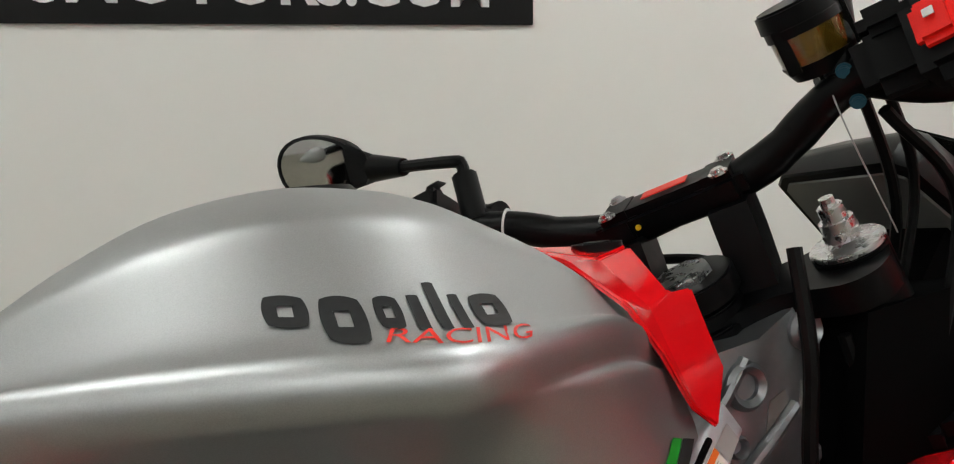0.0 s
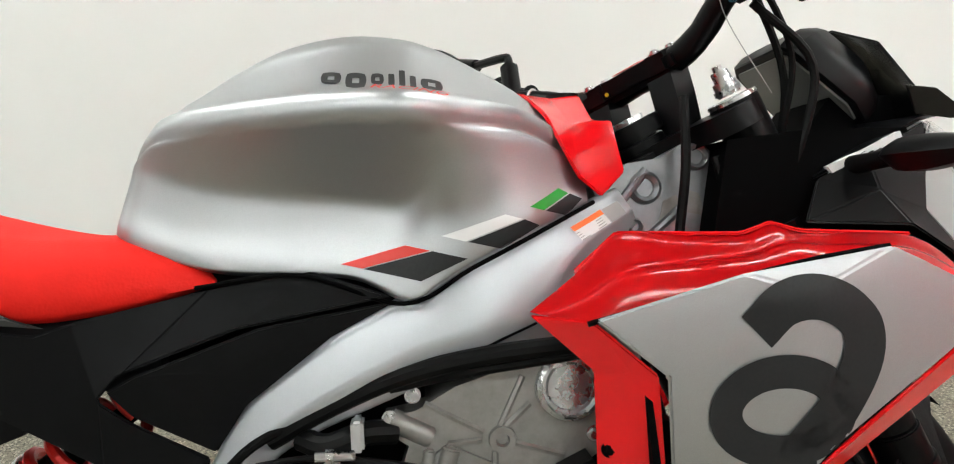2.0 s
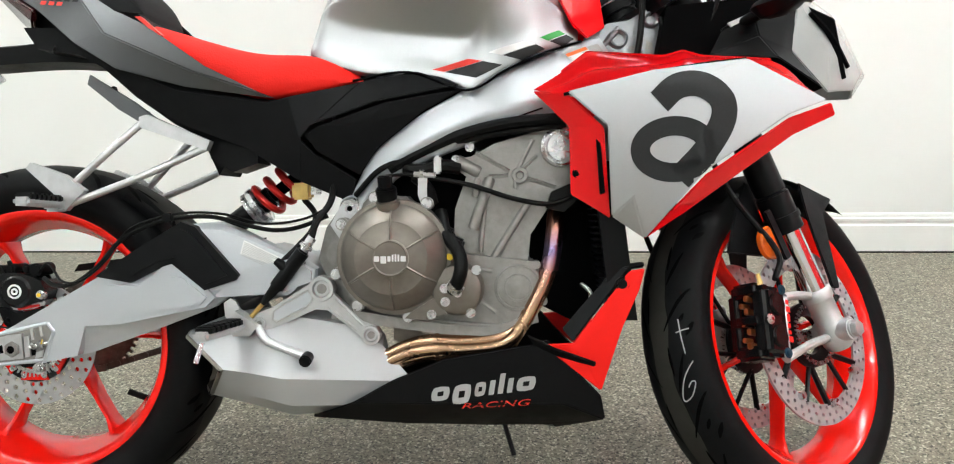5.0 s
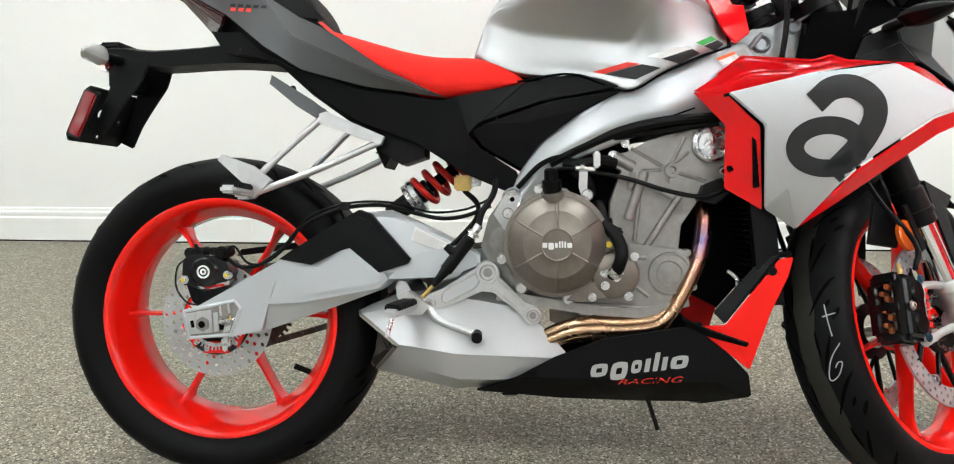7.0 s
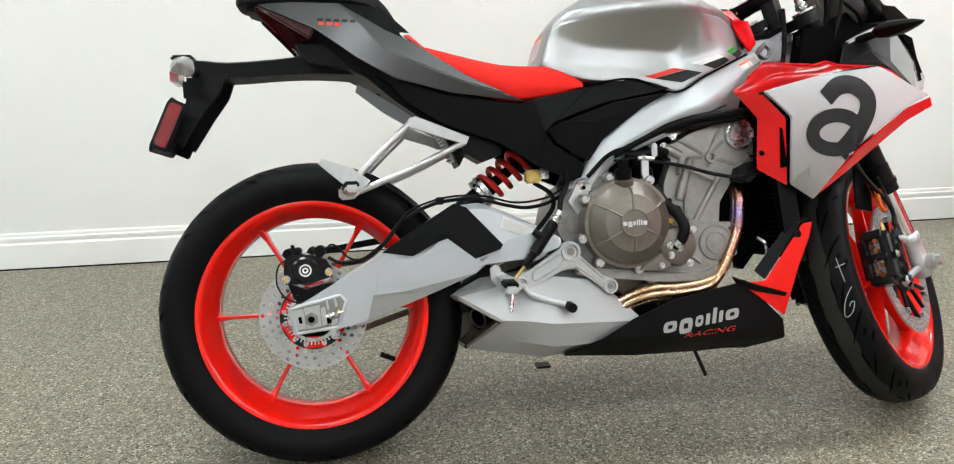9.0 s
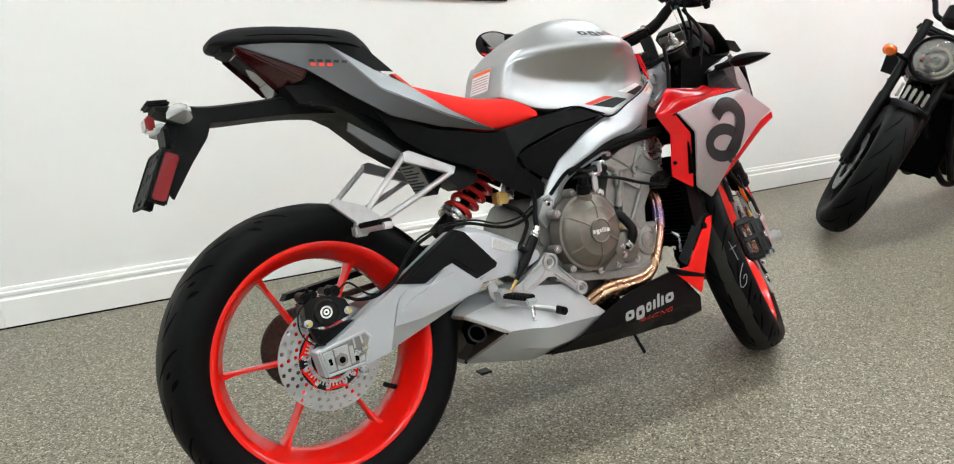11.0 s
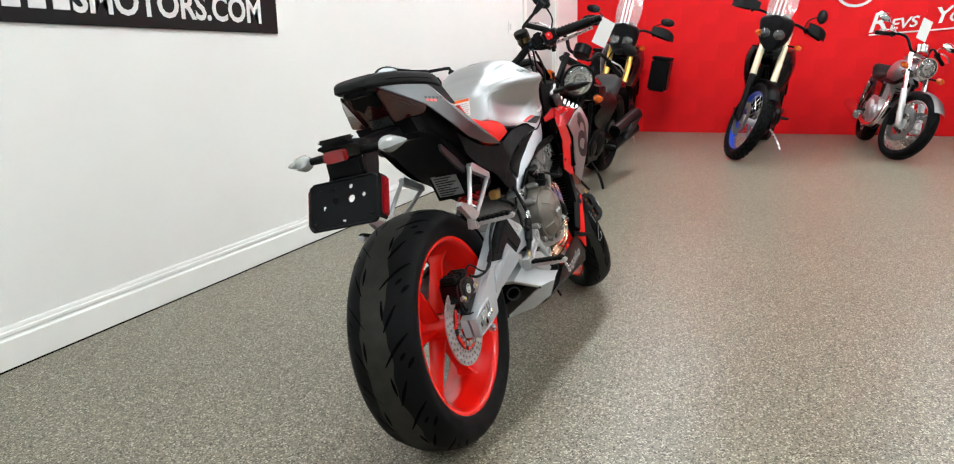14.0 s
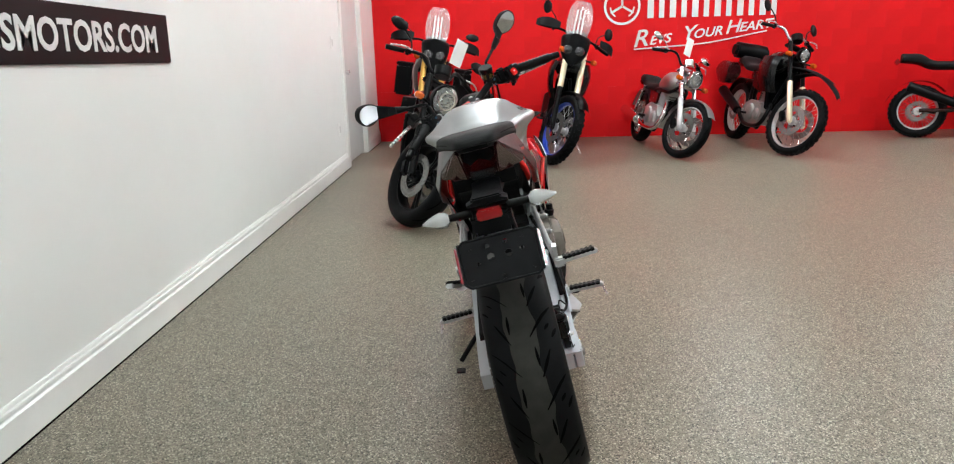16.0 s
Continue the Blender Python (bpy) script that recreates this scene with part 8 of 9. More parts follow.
for s in (1, -1):
    hb_ = part("handlebar", steered(tube([bar_at(s, u / 12) for u in range(13)], 0.0142, 16, 2)), SATIN_BLACK, bike, "matte black tapered handlebar", 60)
    part("bar_swell", steered(tube([bar_at(s, 0.0), bar_at(s, 0.12), bar_at(s, 0.3), bar_at(s, 0.45)], 0.0165, 16, 3, 0.0142)), SATIN_BLACK, hb_, "", 60)
    d = (bar_at(s, 1.0) - bar_at(s, 0.82)).normalized()
    grip = part("grip", steered(join(cyl(bar_at(s, 0.72), bar_at(s, 0.985), 0.0178, seg=24, bev=0.002), *[cyl(bar_at(s, 0.73 + 0.02 * i), bar_at(s, 0.738 + 0.02 * i), 0.0186, seg=24) for i in range(12)])), HOSE, hb_, "black ribbed rubber grip")
    part("bar_end", steered(cyl(bar_at(s, 1.0), bar_at(s, 1.0) + d * 0.030, 0.0150, 0.0125, seg=20, bev=0.002)), SATIN_BLACK, hb_)
    part("grip_flange", steered(cyl(bar_at(s, 0.70), bar_at(s, 0.72), 0.024, seg=24, bev=0.003)), HOSE, hb_)
    c = bar_at(s, 0.63)
    sw = part("switch_housing", steered(join(box(c, (0.042, 0.045, 0.050), 0.010), box(c + Vector((-0.015, -0.004 * s, 0.022)), (0.03, 0.034, 0.02), 0.006))), PLASTIC, hb_, "black switch housing")
    if s > 0:
        part("switch_pod", steered(box(fp(0.000, -0.226, 0.784), (0.058, 0.046, 0.064), 0.010, pose(0, 0, 0, 0, 10, -12))), PLASTIC, sw)
        part("kill_switch", steered(box(fp(-0.026, -0.216, 0.802), (0.012, 0.024, 0.029), 0.004, pose(0, 0, 0, 0, 15, -14))), SATIN_RED, sw, "red kill switch")
        part("switch_mark", steered(box(fp(-0.0315, -0.214, 0.809), (0.001, 0.006, 0.005), 0, pose(0, 0, 0, 0, 15, -14))), WHITE_DECAL, sw)
        part("start_button", steered(cyl(fp(-0.012, -0.220, 0.766), fp(-0.033, -0.218, 0.762), 0.0045, seg=12)), RED_LENS, sw)
    else:
        part("switch_button", steered(box(c + Vector((-0.026, 0, 0.008)), (0.008, 0.018, 0.012), 0.003)), SATIN_BLACK, sw)
        part("white_ring", steered(cyl(bar_at(s, 0.44), bar_at(s, 0.445), 0.0168, seg=24)), WHITE_DECAL, hb_)
    # lever and its perch
    e = bar_at(s, 0.54)
    perch = part("lever_perch", steered(join(box(e + AXIS_N * 0.012, (0.04, 0.032, 0.034), 0.008), cyl(e + AXIS_N * 0.02 + Vector((0, 0.02 * s, 0)), e + AXIS_N * 0.045 + Vector((0, -0.035 * s, 0)), 0.012, seg=16))), SATIN_BLACK, hb_, "black lever perch")
    for zz in (0.012, -0.012):
        part("perch_bolt", steered(bolt(e - AXIS_N * 0.012 + STEER_AXIS * zz, -AXIS_N, 0.0048, 0.004)), BLUE_BOLT, perch)
    if s > 0:
        pivot = fp(0.048, -0.236, 0.736)
        part("master_cylinder", steered(join(tube([e + AXIS_N * 0.02, fp(0.052, -0.20, 0.748), pivot], 0.0135, 14, 4, 0.011), cyl(pivot - STEER_AXIS * 0.013, pivot + STEER_AXIS * 0.013, 0.010, seg=16, bev=0.002))), SATIN_BLACK, perch)
        part("pivot_bolt", steered(bolt(pivot - STEER_AXIS * 0.013, -STEER_AXIS, 0.006, 0.004)), STEEL, perch)
        part("throttle_barrel", steered(join(cyl(fp(0.010, -0.244, 0.784), fp(-0.004, -0.266, 0.787), 0.026, 0.024, seg=24, bev=0.004), cyl(fp(0.004, -0.236, 0.762), fp(0.012, -0.232, 0.722), 0.012, 0.008, seg=16, bev=0.001), cyl(fp(0.008, -0.234, 0.742), fp(0.009, -0.234, 0.737), 0.0135, seg=16))), SATIN_BLACK, sw)
        lever_line = [pivot, fp(0.046, -0.268, 0.735), fp(0.016, -0.318, 0.738), fp(-0.024, -0.396, 0.744)]
        part("lever_ball", steered(cyl(lever_line[-1], lever_line[-1] + Vector((0, -0.006, 0)), 0.0085, seg=14, bev=0.003)), STEEL, perch)
    else:
        lever_line = [e + AXIS_N * 0.045 + Vector((0, 0.03, 0)), e + AXIS_N * 0.062 + Vector((0, 0.08, -0.002)), e + AXIS_N * 0.050 + Vector((0, 0.15, -0.004)), e + AXIS_N * 0.036 + Vector((0, 0.21, -0.004))]
    part("lever", steered(tube(lever_line, 0.0068, 10)), STEEL, hb_, "steel hand lever")
    # mirror on its stem
    f0 = bar_at(s, 0.53) + STEER_AXIS * 0.006
    f1 = fp(0.080, -0.172 * s, 0.842)
    glass_at = fp(0.153, -0.387 * s, 0.906)
    f2, joint = f1.lerp(glass_at, 0.40), f1.lerp(glass_at, 0.56)
    mir = part("mirror_stem", steered(join(cyl(f0, f0.lerp(f1, 0.85), 0.0125, seg=16, bev=0.002), tube([f0.lerp(f1, 0.8), f1, f1.lerp(glass_at, 0.04) + STEER_AXIS * 0.004, f2], 0.0062, 10, 4), tube([f1.lerp(glass_at, 0.36), joint], 0.0095, 14, 4, 0.0150))), SATIN_BLACK, hb_, "black mirror on a bent stem")
    nrm = (-AXIS_N + Vector((0, 0.12 * s, 0.10))).normalized()
    inw = (joint - glass_at) - nrm * (joint - glass_at).dot(nrm)
    inw.normalize()
    upv = nrm.cross(inw)
    if upv.z < 0:
        upv = -upv
    angles = [2 * math.pi * q / 28 for q in range(28)]
    out = [(0.056 * math.cos(a) * (1.0 + 0.10 * math.sin(a)), 0.041 * math.sin(a) * (1.0 - 0.16 * math.cos(a))) for a in angles]

    def rim_ring(scale, depth):
        return [glass_at + inw * (l * scale) + upv * (u * scale) + nrm * depth for l, u in out]

    back = rim_ring(0.90, -0.024)
    neck = [joint + nrm * (0.0145 * math.cos(a)) + upv * (0.0145 * math.sin(a)) for a in angles]
    bmm = bmesh.new()
    skin(bmm, [[bmm.verts.new(p) for p in ring] for ring in (rim_ring(0.90, 0.002), rim_ring(0.93, 0.006), rim_ring(1.0, 0.004), rim_ring(1.0, -0.008), back, [a.lerp(b, 0.45) - nrm * 0.004 for a, b in zip(back, neck)], [a.lerp(b, 0.8) for a, b in zip(back, neck)], neck)])
    part("mirror_shell", steered(bmm), PLASTIC, hb_, "black mirror shell")
    bmm = bmesh.new()
    skin(bmm, [[bmm.verts.new(p) for p in rim_ring(0.90, h)] for h in (0.0022, 0.0042)])
    part("mirror_glass", steered(bmm), MIRROR, hb_, "mirror glass")
# clutch switch block ahead of the left bar, with its capped pivot
cs_at = fp(0.104, 0.238, 0.802)
clutch_block = part("clutch_switch", steered(box(cs_at, (0.062, 0.034, 0.036), 0.005, pose(0, 0, 0, 0, 24, 0))), SATIN_BLACK, hb_, "black clutch switch block")
part("pivot_cap", steered(join(cyl(fp(0.120, 0.238, 0.816), fp(0.120, 0.238, 0.832), 0.005, seg=12), cyl(fp(0.120, 0.238, 0.828), fp(0.120, 0.238, 0.835), 0.014, 0.007, seg=16, bev=0.001))), HOSE, clutch_block)
# brake fluid pot over the right bar
rp = fp(0.062, -0.146, 0.812)
pot = part("brake_reservoir", steered(cyl(rp - STEER_AXIS * 0.018, rp + STEER_AXIS * 0.016, 0.0245, 0.0262, seg=28, bev=0.002)), SMOKE, bike, "smoked amber brake fluid pot")
part("pot_lid", steered(join(cyl(rp + STEER_AXIS * 0.014, rp + STEER_AXIS * 0.030, 0.0290, 0.0282, seg=24, bev=0.002), cyl(rp + STEER_AXIS * 0.008, rp + STEER_AXIS * 0.015, 0.0272, seg=28))), SATIN_BLACK, pot, "black screw lid")
part("pot_base", steered(join(cyl(rp - STEER_AXIS * 0.026, rp - STEER_AXIS * 0.014, 0.020, 0.0256, seg=24), *[box(rp + 0.025 * (math.cos(a) * AXIS_N + math.sin(a) * Vector((0, 1, 0))), (0.006, 0.010, 0.036), 0.001, pose(0, 0, 0, 0, -24.1, 0)) for a in (0.4, 2.5, 4.6)], tube([rp - STEER_AXIS * 0.02, rp - STEER_AXIS * 0.045 + AXIS_N * 0.01, bar_at(1, 0.50) + AXIS_N * 0.03], 0.006, 8))), SATIN_BLACK, pot)
# cables from bars to frame
for pts, r in (([bar_at(1, 0.6) + AXIS_N * 0.03, fp(0.085, -0.17, 0.68), fp(0.06, -0.13, 0.60), fp(0.03, -0.08, 0.50)], 0.0038), ([bar_at(1, 0.58) - STEER_AXIS * 0.03, fp(0.07, -0.19, 0.66), fp(0.03, -0.15, 0.58), fp(-0.02, -0.10, 0.50)], 0.0048), ([bar_at(1, 0.55) + AXIS_N * 0.04, fp(0.09, -0.15, 0.66), fp(0.07, -0.10, 0.56), fp(0.03, -0.05, 0.44)], 0.0045), ([bar_at(-1, 0.6) + AXIS_N * 0.03, fp(0.09, 0.15, 0.66), fp(0.05, 0.06, 0.60), fp(0.0, 0.02, 0.50)], 0.0055), ([bar_at(-1, 0.5) + AXIS_N * 0.03, fp(0.10, 0.10, 0.70), fp(0.095, 0.0, 0.66), fp(0.06, -0.05, 0.60)], 0.005)):
    part("control_cable", steered(tube(pts, r, 8)), HOSE, bike)
part("throttle_cable", tube([(1.10, -0.075, 0.935), (1.095, -0.085, 0.86), (1.085, -0.085, 0.79), (1.08, -0.09, 0.74)], 0.0055, 8), HOSE, bike)
part("clear_line", steered(tube([rp + AXIS_N * 0.02, rp - STEER_AXIS * 0.06 - AXIS_N * 0.03, rp - STEER_AXIS * 0.16 - AXIS_N * 0.01], 0.0006, 5)), GREY_DECAL, pot)


# ---- the other motorcycles of the showroom ----
def wire_wheel(parent, at, r_tyre, half, r_rim, rim_mat, turn, knobbly, cast=False, disc_r=0.12):
    """A wheel with a tyre, rim, hub, spokes and brake disc."""
    body, prof = rounded_tyre(r_tyre, half, r_rim - 0.004, half * 0.7, 56)
    w = part("wheel", turn(moved(body, at)), RUBBER, parent, "", 60)
    if knobbly:
        kn = []
        for k in range(34):
            for yy in (-0.62, -0.2, 0.2, 0.62):
                a = 2 * math.pi * (k + (0.5 if abs(yy) < 0.4 else 0)) / 34
                rr = tyre_radius(prof, yy * half) + 0.001
                kn.append(box((rr * math.cos(a), yy * half, rr * math.sin(a)), (0.012, half * 0.32, 0.026), 0.0, Matrix.Rotation(-a, 4, "Y")))
        tagged(part("tread_block", turn(moved(join(*kn), at)), RUBBER, w), kind="stuff")
    else:
        cut = grooves(prof, 14, [(0.0, [(0.0, -0.8 * half), (0.5, -0.35 * half), (0.9, -0.15 * half)]), (0.5, [(0.0, 0.8 * half), (0.5, 0.35 * half), (0.9, 0.15 * half)])], 0.007)
        tagged(part("tread_pattern", turn(moved(cut, at)), DARK, w), kind="stuff")
    h = half * 0.62
    part("rim", turn(moved(lathe([(r_rim, -h), (r_rim - 0.012, -h), (r_rim - 0.016, -h * 0.5), (r_rim - 0.024, 0), (r_rim - 0.016, h * 0.5), (r_rim - 0.012, h), (r_rim, h), (r_rim - 0.008, 0)], 56), at)), rim_mat, w, "", 50)
    part("hub", turn(moved(lathe([(0.012, -0.07), (0.045, -0.065), (0.045, -0.055), (0.028, -0.045), (0.028, 0.045), (0.045, 0.055), (0.045, 0.065), (0.012, 0.07)], 28), at)), ALLOY if not cast else SATIN_BLACK, w)
    sp = []
    if cast:
        for k in range(5):
            a = 2 * math.pi * k / 5
            for d in (-0.1, 0.1):
                sp.append(tube([Vector((0.04 * math.cos(a), 0, 0.04 * math.sin(a))), Vector(((r_rim - 0.02) * math.cos(a + d), 0, (r_rim - 0.02) * math.sin(a + d)))], 0.012, 6))
    else:
        for k in range(32):
            a = 2 * math.pi * k / 32
            s = 1 if k % 2 else -1
            d = 0.32 * (1 if (k // 2) % 2 else -1)
            sp.append(tube([Vector((0.043 * math.cos(a + d), 0.058 * s, 0.043 * math.sin(a + d))), Vector(((r_rim - 0.018) * math.cos(a), 0, (r_rim - 0.018) * math.sin(a)))], 0.0021, 5))
    for q in sp[: 10 if cast else 0]:
        part("spoke", turn(moved(q, at)), rim_mat, w)
    if not cast:
        tagged(part("wire_spoke", turn(moved(join(*sp), at)), CHROME, w), kind="stuff")
    part("brake_disc", turn(moved(drilled_disc(disc_r * 0.62, disc_r, 0.005, -0.075, 24, 2, 0.0062), at)), WORN_DISC, w)
    part("brake_disc", turn(moved(drilled_disc(disc_r * 0.62, disc_r, 0.005, 0.072, 24, 2, 0.0062), at)), WORN_DISC, w)
    return w


def other_bike(label, front, rear, o):
    """A parked motorcycle from its wheel contact points and a table of its proportions."""
    f, r = Vector((*front, 0)), Vector((*rear, 0))
    wb = (f - r).length
    m = Matrix.Translation(r + Vector((0, 0, 0.004))) @ pose(0, 0, 0, 0, 0, math.degrees(math.atan2(f.y - r.y, f.x - r.x))) @ pose(0, 0, 0, -o["lean"])
    root = thing("motorcycle", m, label, "motorcycle", "parked motorcycles")
    rf, rr = o["rf"], o["rr"]
    fax, rax = Vector((wb, 0, rf)), Vector((0, 0, rr))
    rake = radians(o["rake"])
    ax = Vector((-math.sin(rake), 0, math.cos(rake)))
    nn = Vector((math.cos(rake), 0, math.sin(rake)))
    sa = fax - nn * 0.05
    turn_m = Matrix.Translation(sa) @ Matrix.Rotation(radians(o["steer"]), 4, ax) @ Matrix.Translation(-sa)
    floor_up = m.to_3x3().inverted() @ Vector((0, 0, 1))

    def on_floor(bm):
        for v in bm.verts:
            z = (m @ v.co).z
            if z < 0.0006:
                v.co += floor_up * (0.0006 - z)
        return bm

    def turn(bm):
        bm.transform(turn_m)
        return on_floor(bm)

    def q(n, y, k):
        return sa + nn * n + Vector((0, y, 0)) + ax * k

    cast = o.get("cast", False)
    wire_wheel(root, fax, rf, o["wf"], o["rimf"], o["rim"], turn, o.get("knobs"), cast, 0.15)
    wire_wheel(root, rax, rr, o["wr"], o["rimr"], o["rim"], on_floor, o.get("knobs"), cast, 0.11)
    top = o["fork_top"]
    # fork legs with sliders or gaiters
    for s in (1, -1):
        y = -0.10 * s
        lo, hi = o["fork_low"], o["fork_high"]
        leg = part("fork_leg", turn(cyl(q(0.05, y, 0.0), q(0.05, y, top * 0.48), 0.027, seg=18, bev=0.003)), lo, root)
        part("fork_tube", turn(cyl(q(0.05, y, top * 0.46), q(0.05, y, top), 0.022 if not o.get("usd") else 0.029, seg=18)), hi, leg)
        part("axle_foot", turn(box(q(0.05, y, 0.0), (0.05, 0.04, 0.07), 0.012, pose(0, 0, 0, 0, -o["rake"], 0))), lo, leg)
        part("caliper", turn(box(q(-0.045, y * 0.92, 0.07), (0.06, 0.05, 0.11), 0.015, pose(0, 0, 0, 0, -o["rake"], 0))), SATIN_BLACK, leg)
    for k in (top * 0.96, top * 0.74):
        part("yoke", turn(box(q(0.03, 0, k), (0.07, 0.26, 0.03), 0.01, pose(0, 0, 0, 0, -o["rake"], 0))), o.get("yoke", SATIN_BLACK), root)
    # mudguard
    mg_ = []
    a0, a1, gr = o["guard"]
    for i in range(9):
        a = radians(a0 + (a1 - a0) * i / 8)
        mg_.append([fax + Vector((gr * math.cos(a), y, gr * math.sin(a) - 0.18 * y * y / o["wf"])) for y in [o["wf"] * u for u in (-1.15, -0.8, -0.3, 0.3, 0.8, 1.15)]])
    mb_ = loft(mg_, 2, 1)
    bmesh.ops.solidify(mb_, geom=mb_.faces[:], thickness=0.004)
    part("front_mudguard", turn(mb_), o["guard_mat"], root, "", 40)
    if o.get("beak"):
        x0 = wb - 0.05
        part("beak", turn(loft([[Vector((x, y * hw, z - 0.03 * y * y)) for y in (-1, -0.6, 0, 0.6, 1)] for x, hw, z in ((wb - 0.34, 0.06, rf * 2 + 0.20), (wb - 0.10, 0.07, rf * 2 + 0.20), (wb + 0.12, 0.065, rf * 2 + 0.15), (wb + 0.30, 0.045, rf * 2 + 0.05), (wb + 0.37, 0.025, rf * 2 - 0.02))], 3, 2)), o["guard_mat"], root, "", 40)
    # handlebar, grips, levers, mirrors
    bw, bh, bb = o["bar"]
    path = lambda s, u: [q(0.02, 0, top + 0.05), q(0.02, -0.08 * s, top + 0.05), q(0.0, -0.16 * s, top + 0.05 + bh), q(-bb, -bw * s, top + 0.03 + bh)]
    for s in (1, -1):
        pts = path(s, 0)
        hb2 = part("handlebar", turn(tube(pts, 0.0125, 12, 5)), o.get("bar_mat", SATIN_BLACK), root, "", 60)
        e0, e1 = pts[-1], pts[-2]
        part("grip", turn(cyl(e0, e0.lerp(e1, 0.5), 0.018, seg=16, bev=0.002)), HOSE, hb2)
        part("switch", turn(box(e0.lerp(e1, 0.6), (0.045, 0.045, 0.05), 0.012)), SATIN_BLACK, hb2)
        part("lever", turn(tube([e0.lerp(e1, 0.62) + nn * 0.04, e0.lerp(e1, 0.3) + nn * 0.075, e0.lerp(e1, 0.0) + nn * 0.055], 0.006, 8)), STEEL, hb2)
        if o.get("guards"):
            part("hand_guard", turn(loft([[e0.lerp(e1, u) + nn * nx + ax * z for z in (-0.045 * w, -0.03 * w, 0, 0.03 * w, 0.045 * w)] for u, nx, w in ((-0.12, 0.03, 0.7), (0.0, 0.075, 1.0), (0.3, 0.10, 1.1), (0.7, 0.085, 0.8))], 3, 2)), PLASTIC, hb2)
            sh_ = hb2.children[-1]
        mh = o["mirror"]
        b0 = e0.lerp(e1, 0.7)
        b1 = b0 + ax * mh + Vector((0, -0.09 * s, 0))
        mm_ = part("mirror_stem", turn(tube([b0, b0 + ax * mh * 0.6 + Vector((0, -0.02 * s, 0)), b1], 0.006, 8)), o.get("mirror_mat", SATIN_BLACK), hb2)
        mk = Matrix.Translation(b1 + ax * 0.02 + Vector((0, -0.045 * s, 0))) @ frame_of(-nn) 
        sh2 = lathe([(0.001, -0.02), (0.03, -0.016), (0.046, -0.004), (0.048, 0.006), (0.001, 0.008)], 20, closed=False)
        sh2.transform(mk @ pose(0, 0, 0, 90, 0, 0) @ Matrix.Diagonal((1.0, 1.0, 1.45, 1)) if o.get("tall_mirror") else mk @ pose(0, 0, 0, 90, 0, 0) @ Matrix.Diagonal((1.5, 1.0, 0.9, 1)))
        part("mirror", turn(sh2), o.get("mirror_mat", SATIN_BLACK), hb2)
    # head lamp
    hk, hr = o["lamp"]
    lamp_at = q(0.14, 0, hk)
    if o.get("fairing"):
        fr = [[lamp_at + Vector((x, y * hw, z)) for y, z in ((-1, 0.10), (-0.7, 0.14), (0, 0.16), (0.7, 0.14), (1, 0.10), (0.9, -0.04), (0.45, -0.13), (0, -0.15), (-0.45, -0.13), (-0.9, -0.04))] for x, hw in ((-0.20, 0.13), (-0.06, 0.145), (0.03, 0.12), (0.075, 0.07))]
        part("nose_fairing", turn(loft(fr, 3, 2, True)) if o.get("fairing") == "turn" else loft(fr, 3, 2, True), PLASTIC, root, "", 40)
        for s in (1, -1):
            lb_ = lathe([(0.001, 0.0), (0.03, 0.004), (0.045, 0.014), (0.05, 0.03), (0.05, 0.05)], 24, closed=False)
            lb_.transform(Matrix.Translation(lamp_at + Vector((0.088, 0.058 * s, -0.005))) @ pose(0, 0, 0, 0, 0, 90))
            part("headlamp", lb_, o.get("lens_mat", SMOKED_GLASS), root)
            lr_ = lathe([(0.012, 0.030), (0.020, 0.012), (0.024, 0.012), (0.016, 0.034)], 16)
            lr_.transform(Matrix.Translation(lamp_at + Vector((0.090, 0.058 * s, -0.005))) @ pose(0, 0, 0, 0, 0, 90))
            part("lamp_ring", lr_, CHROME, root)
        sc_ = loft([[lamp_at + Vector((x - 0.10 * abs(y), y * hw, z)) for y in (-1, -0.5, 0, 0.5, 1)] for x, hw, z in ((0.03, 0.10, 0.12), (-0.05, 0.125, 0.26), (-0.11, 0.11, 0.40), (-0.13, 0.07, 0.47))], 3, 2)
        bmesh.ops.solidify(sc_, geom=sc_.faces[:], thickness=0.004)
        part("wind_screen", sc_, GLASS, root, "clear wind screen").visible_shadow = False
        for y in (-0.035, 0.0, 0.035):
            part("screen_stripe", tube([lamp_at + Vector((0.035, y, 0.15)), lamp_at + Vector((-0.03, y, 0.27)), lamp_at + Vector((-0.085, y, 0.38))], 0.008, 6), WHITE_DECAL, root)
    else:
        shell = lathe([(0.001, hr * 1.2), (hr * 0.6, hr * 1.0), (hr * 0.95, hr * 0.35), (hr * 1.06, 0.0), (hr * 1.06, -0.012), (hr * 0.95, -0.012)], 36, closed=False)
        mk = Matrix.Translation(lamp_at) @ pose(0, 0, 0, 0, 0, 90)
        shell.transform(mk)
        hl_ = part("headlamp", turn(shell), o.get("lamp_mat", CHROME), root)
        gl = lathe([(0.001, -0.030), (hr * 0.5, -0.025), (hr * 0.85, -0.012), (hr * 0.96, 0.0), (hr * 0.93, 0.002), (hr * 0.82, -0.008), (hr * 0.5, -0.020), (0.001, -0.025)], 36, closed=False)
        gl.transform(mk)
        part("lens", turn(gl), HEADLIGHT, hl_)
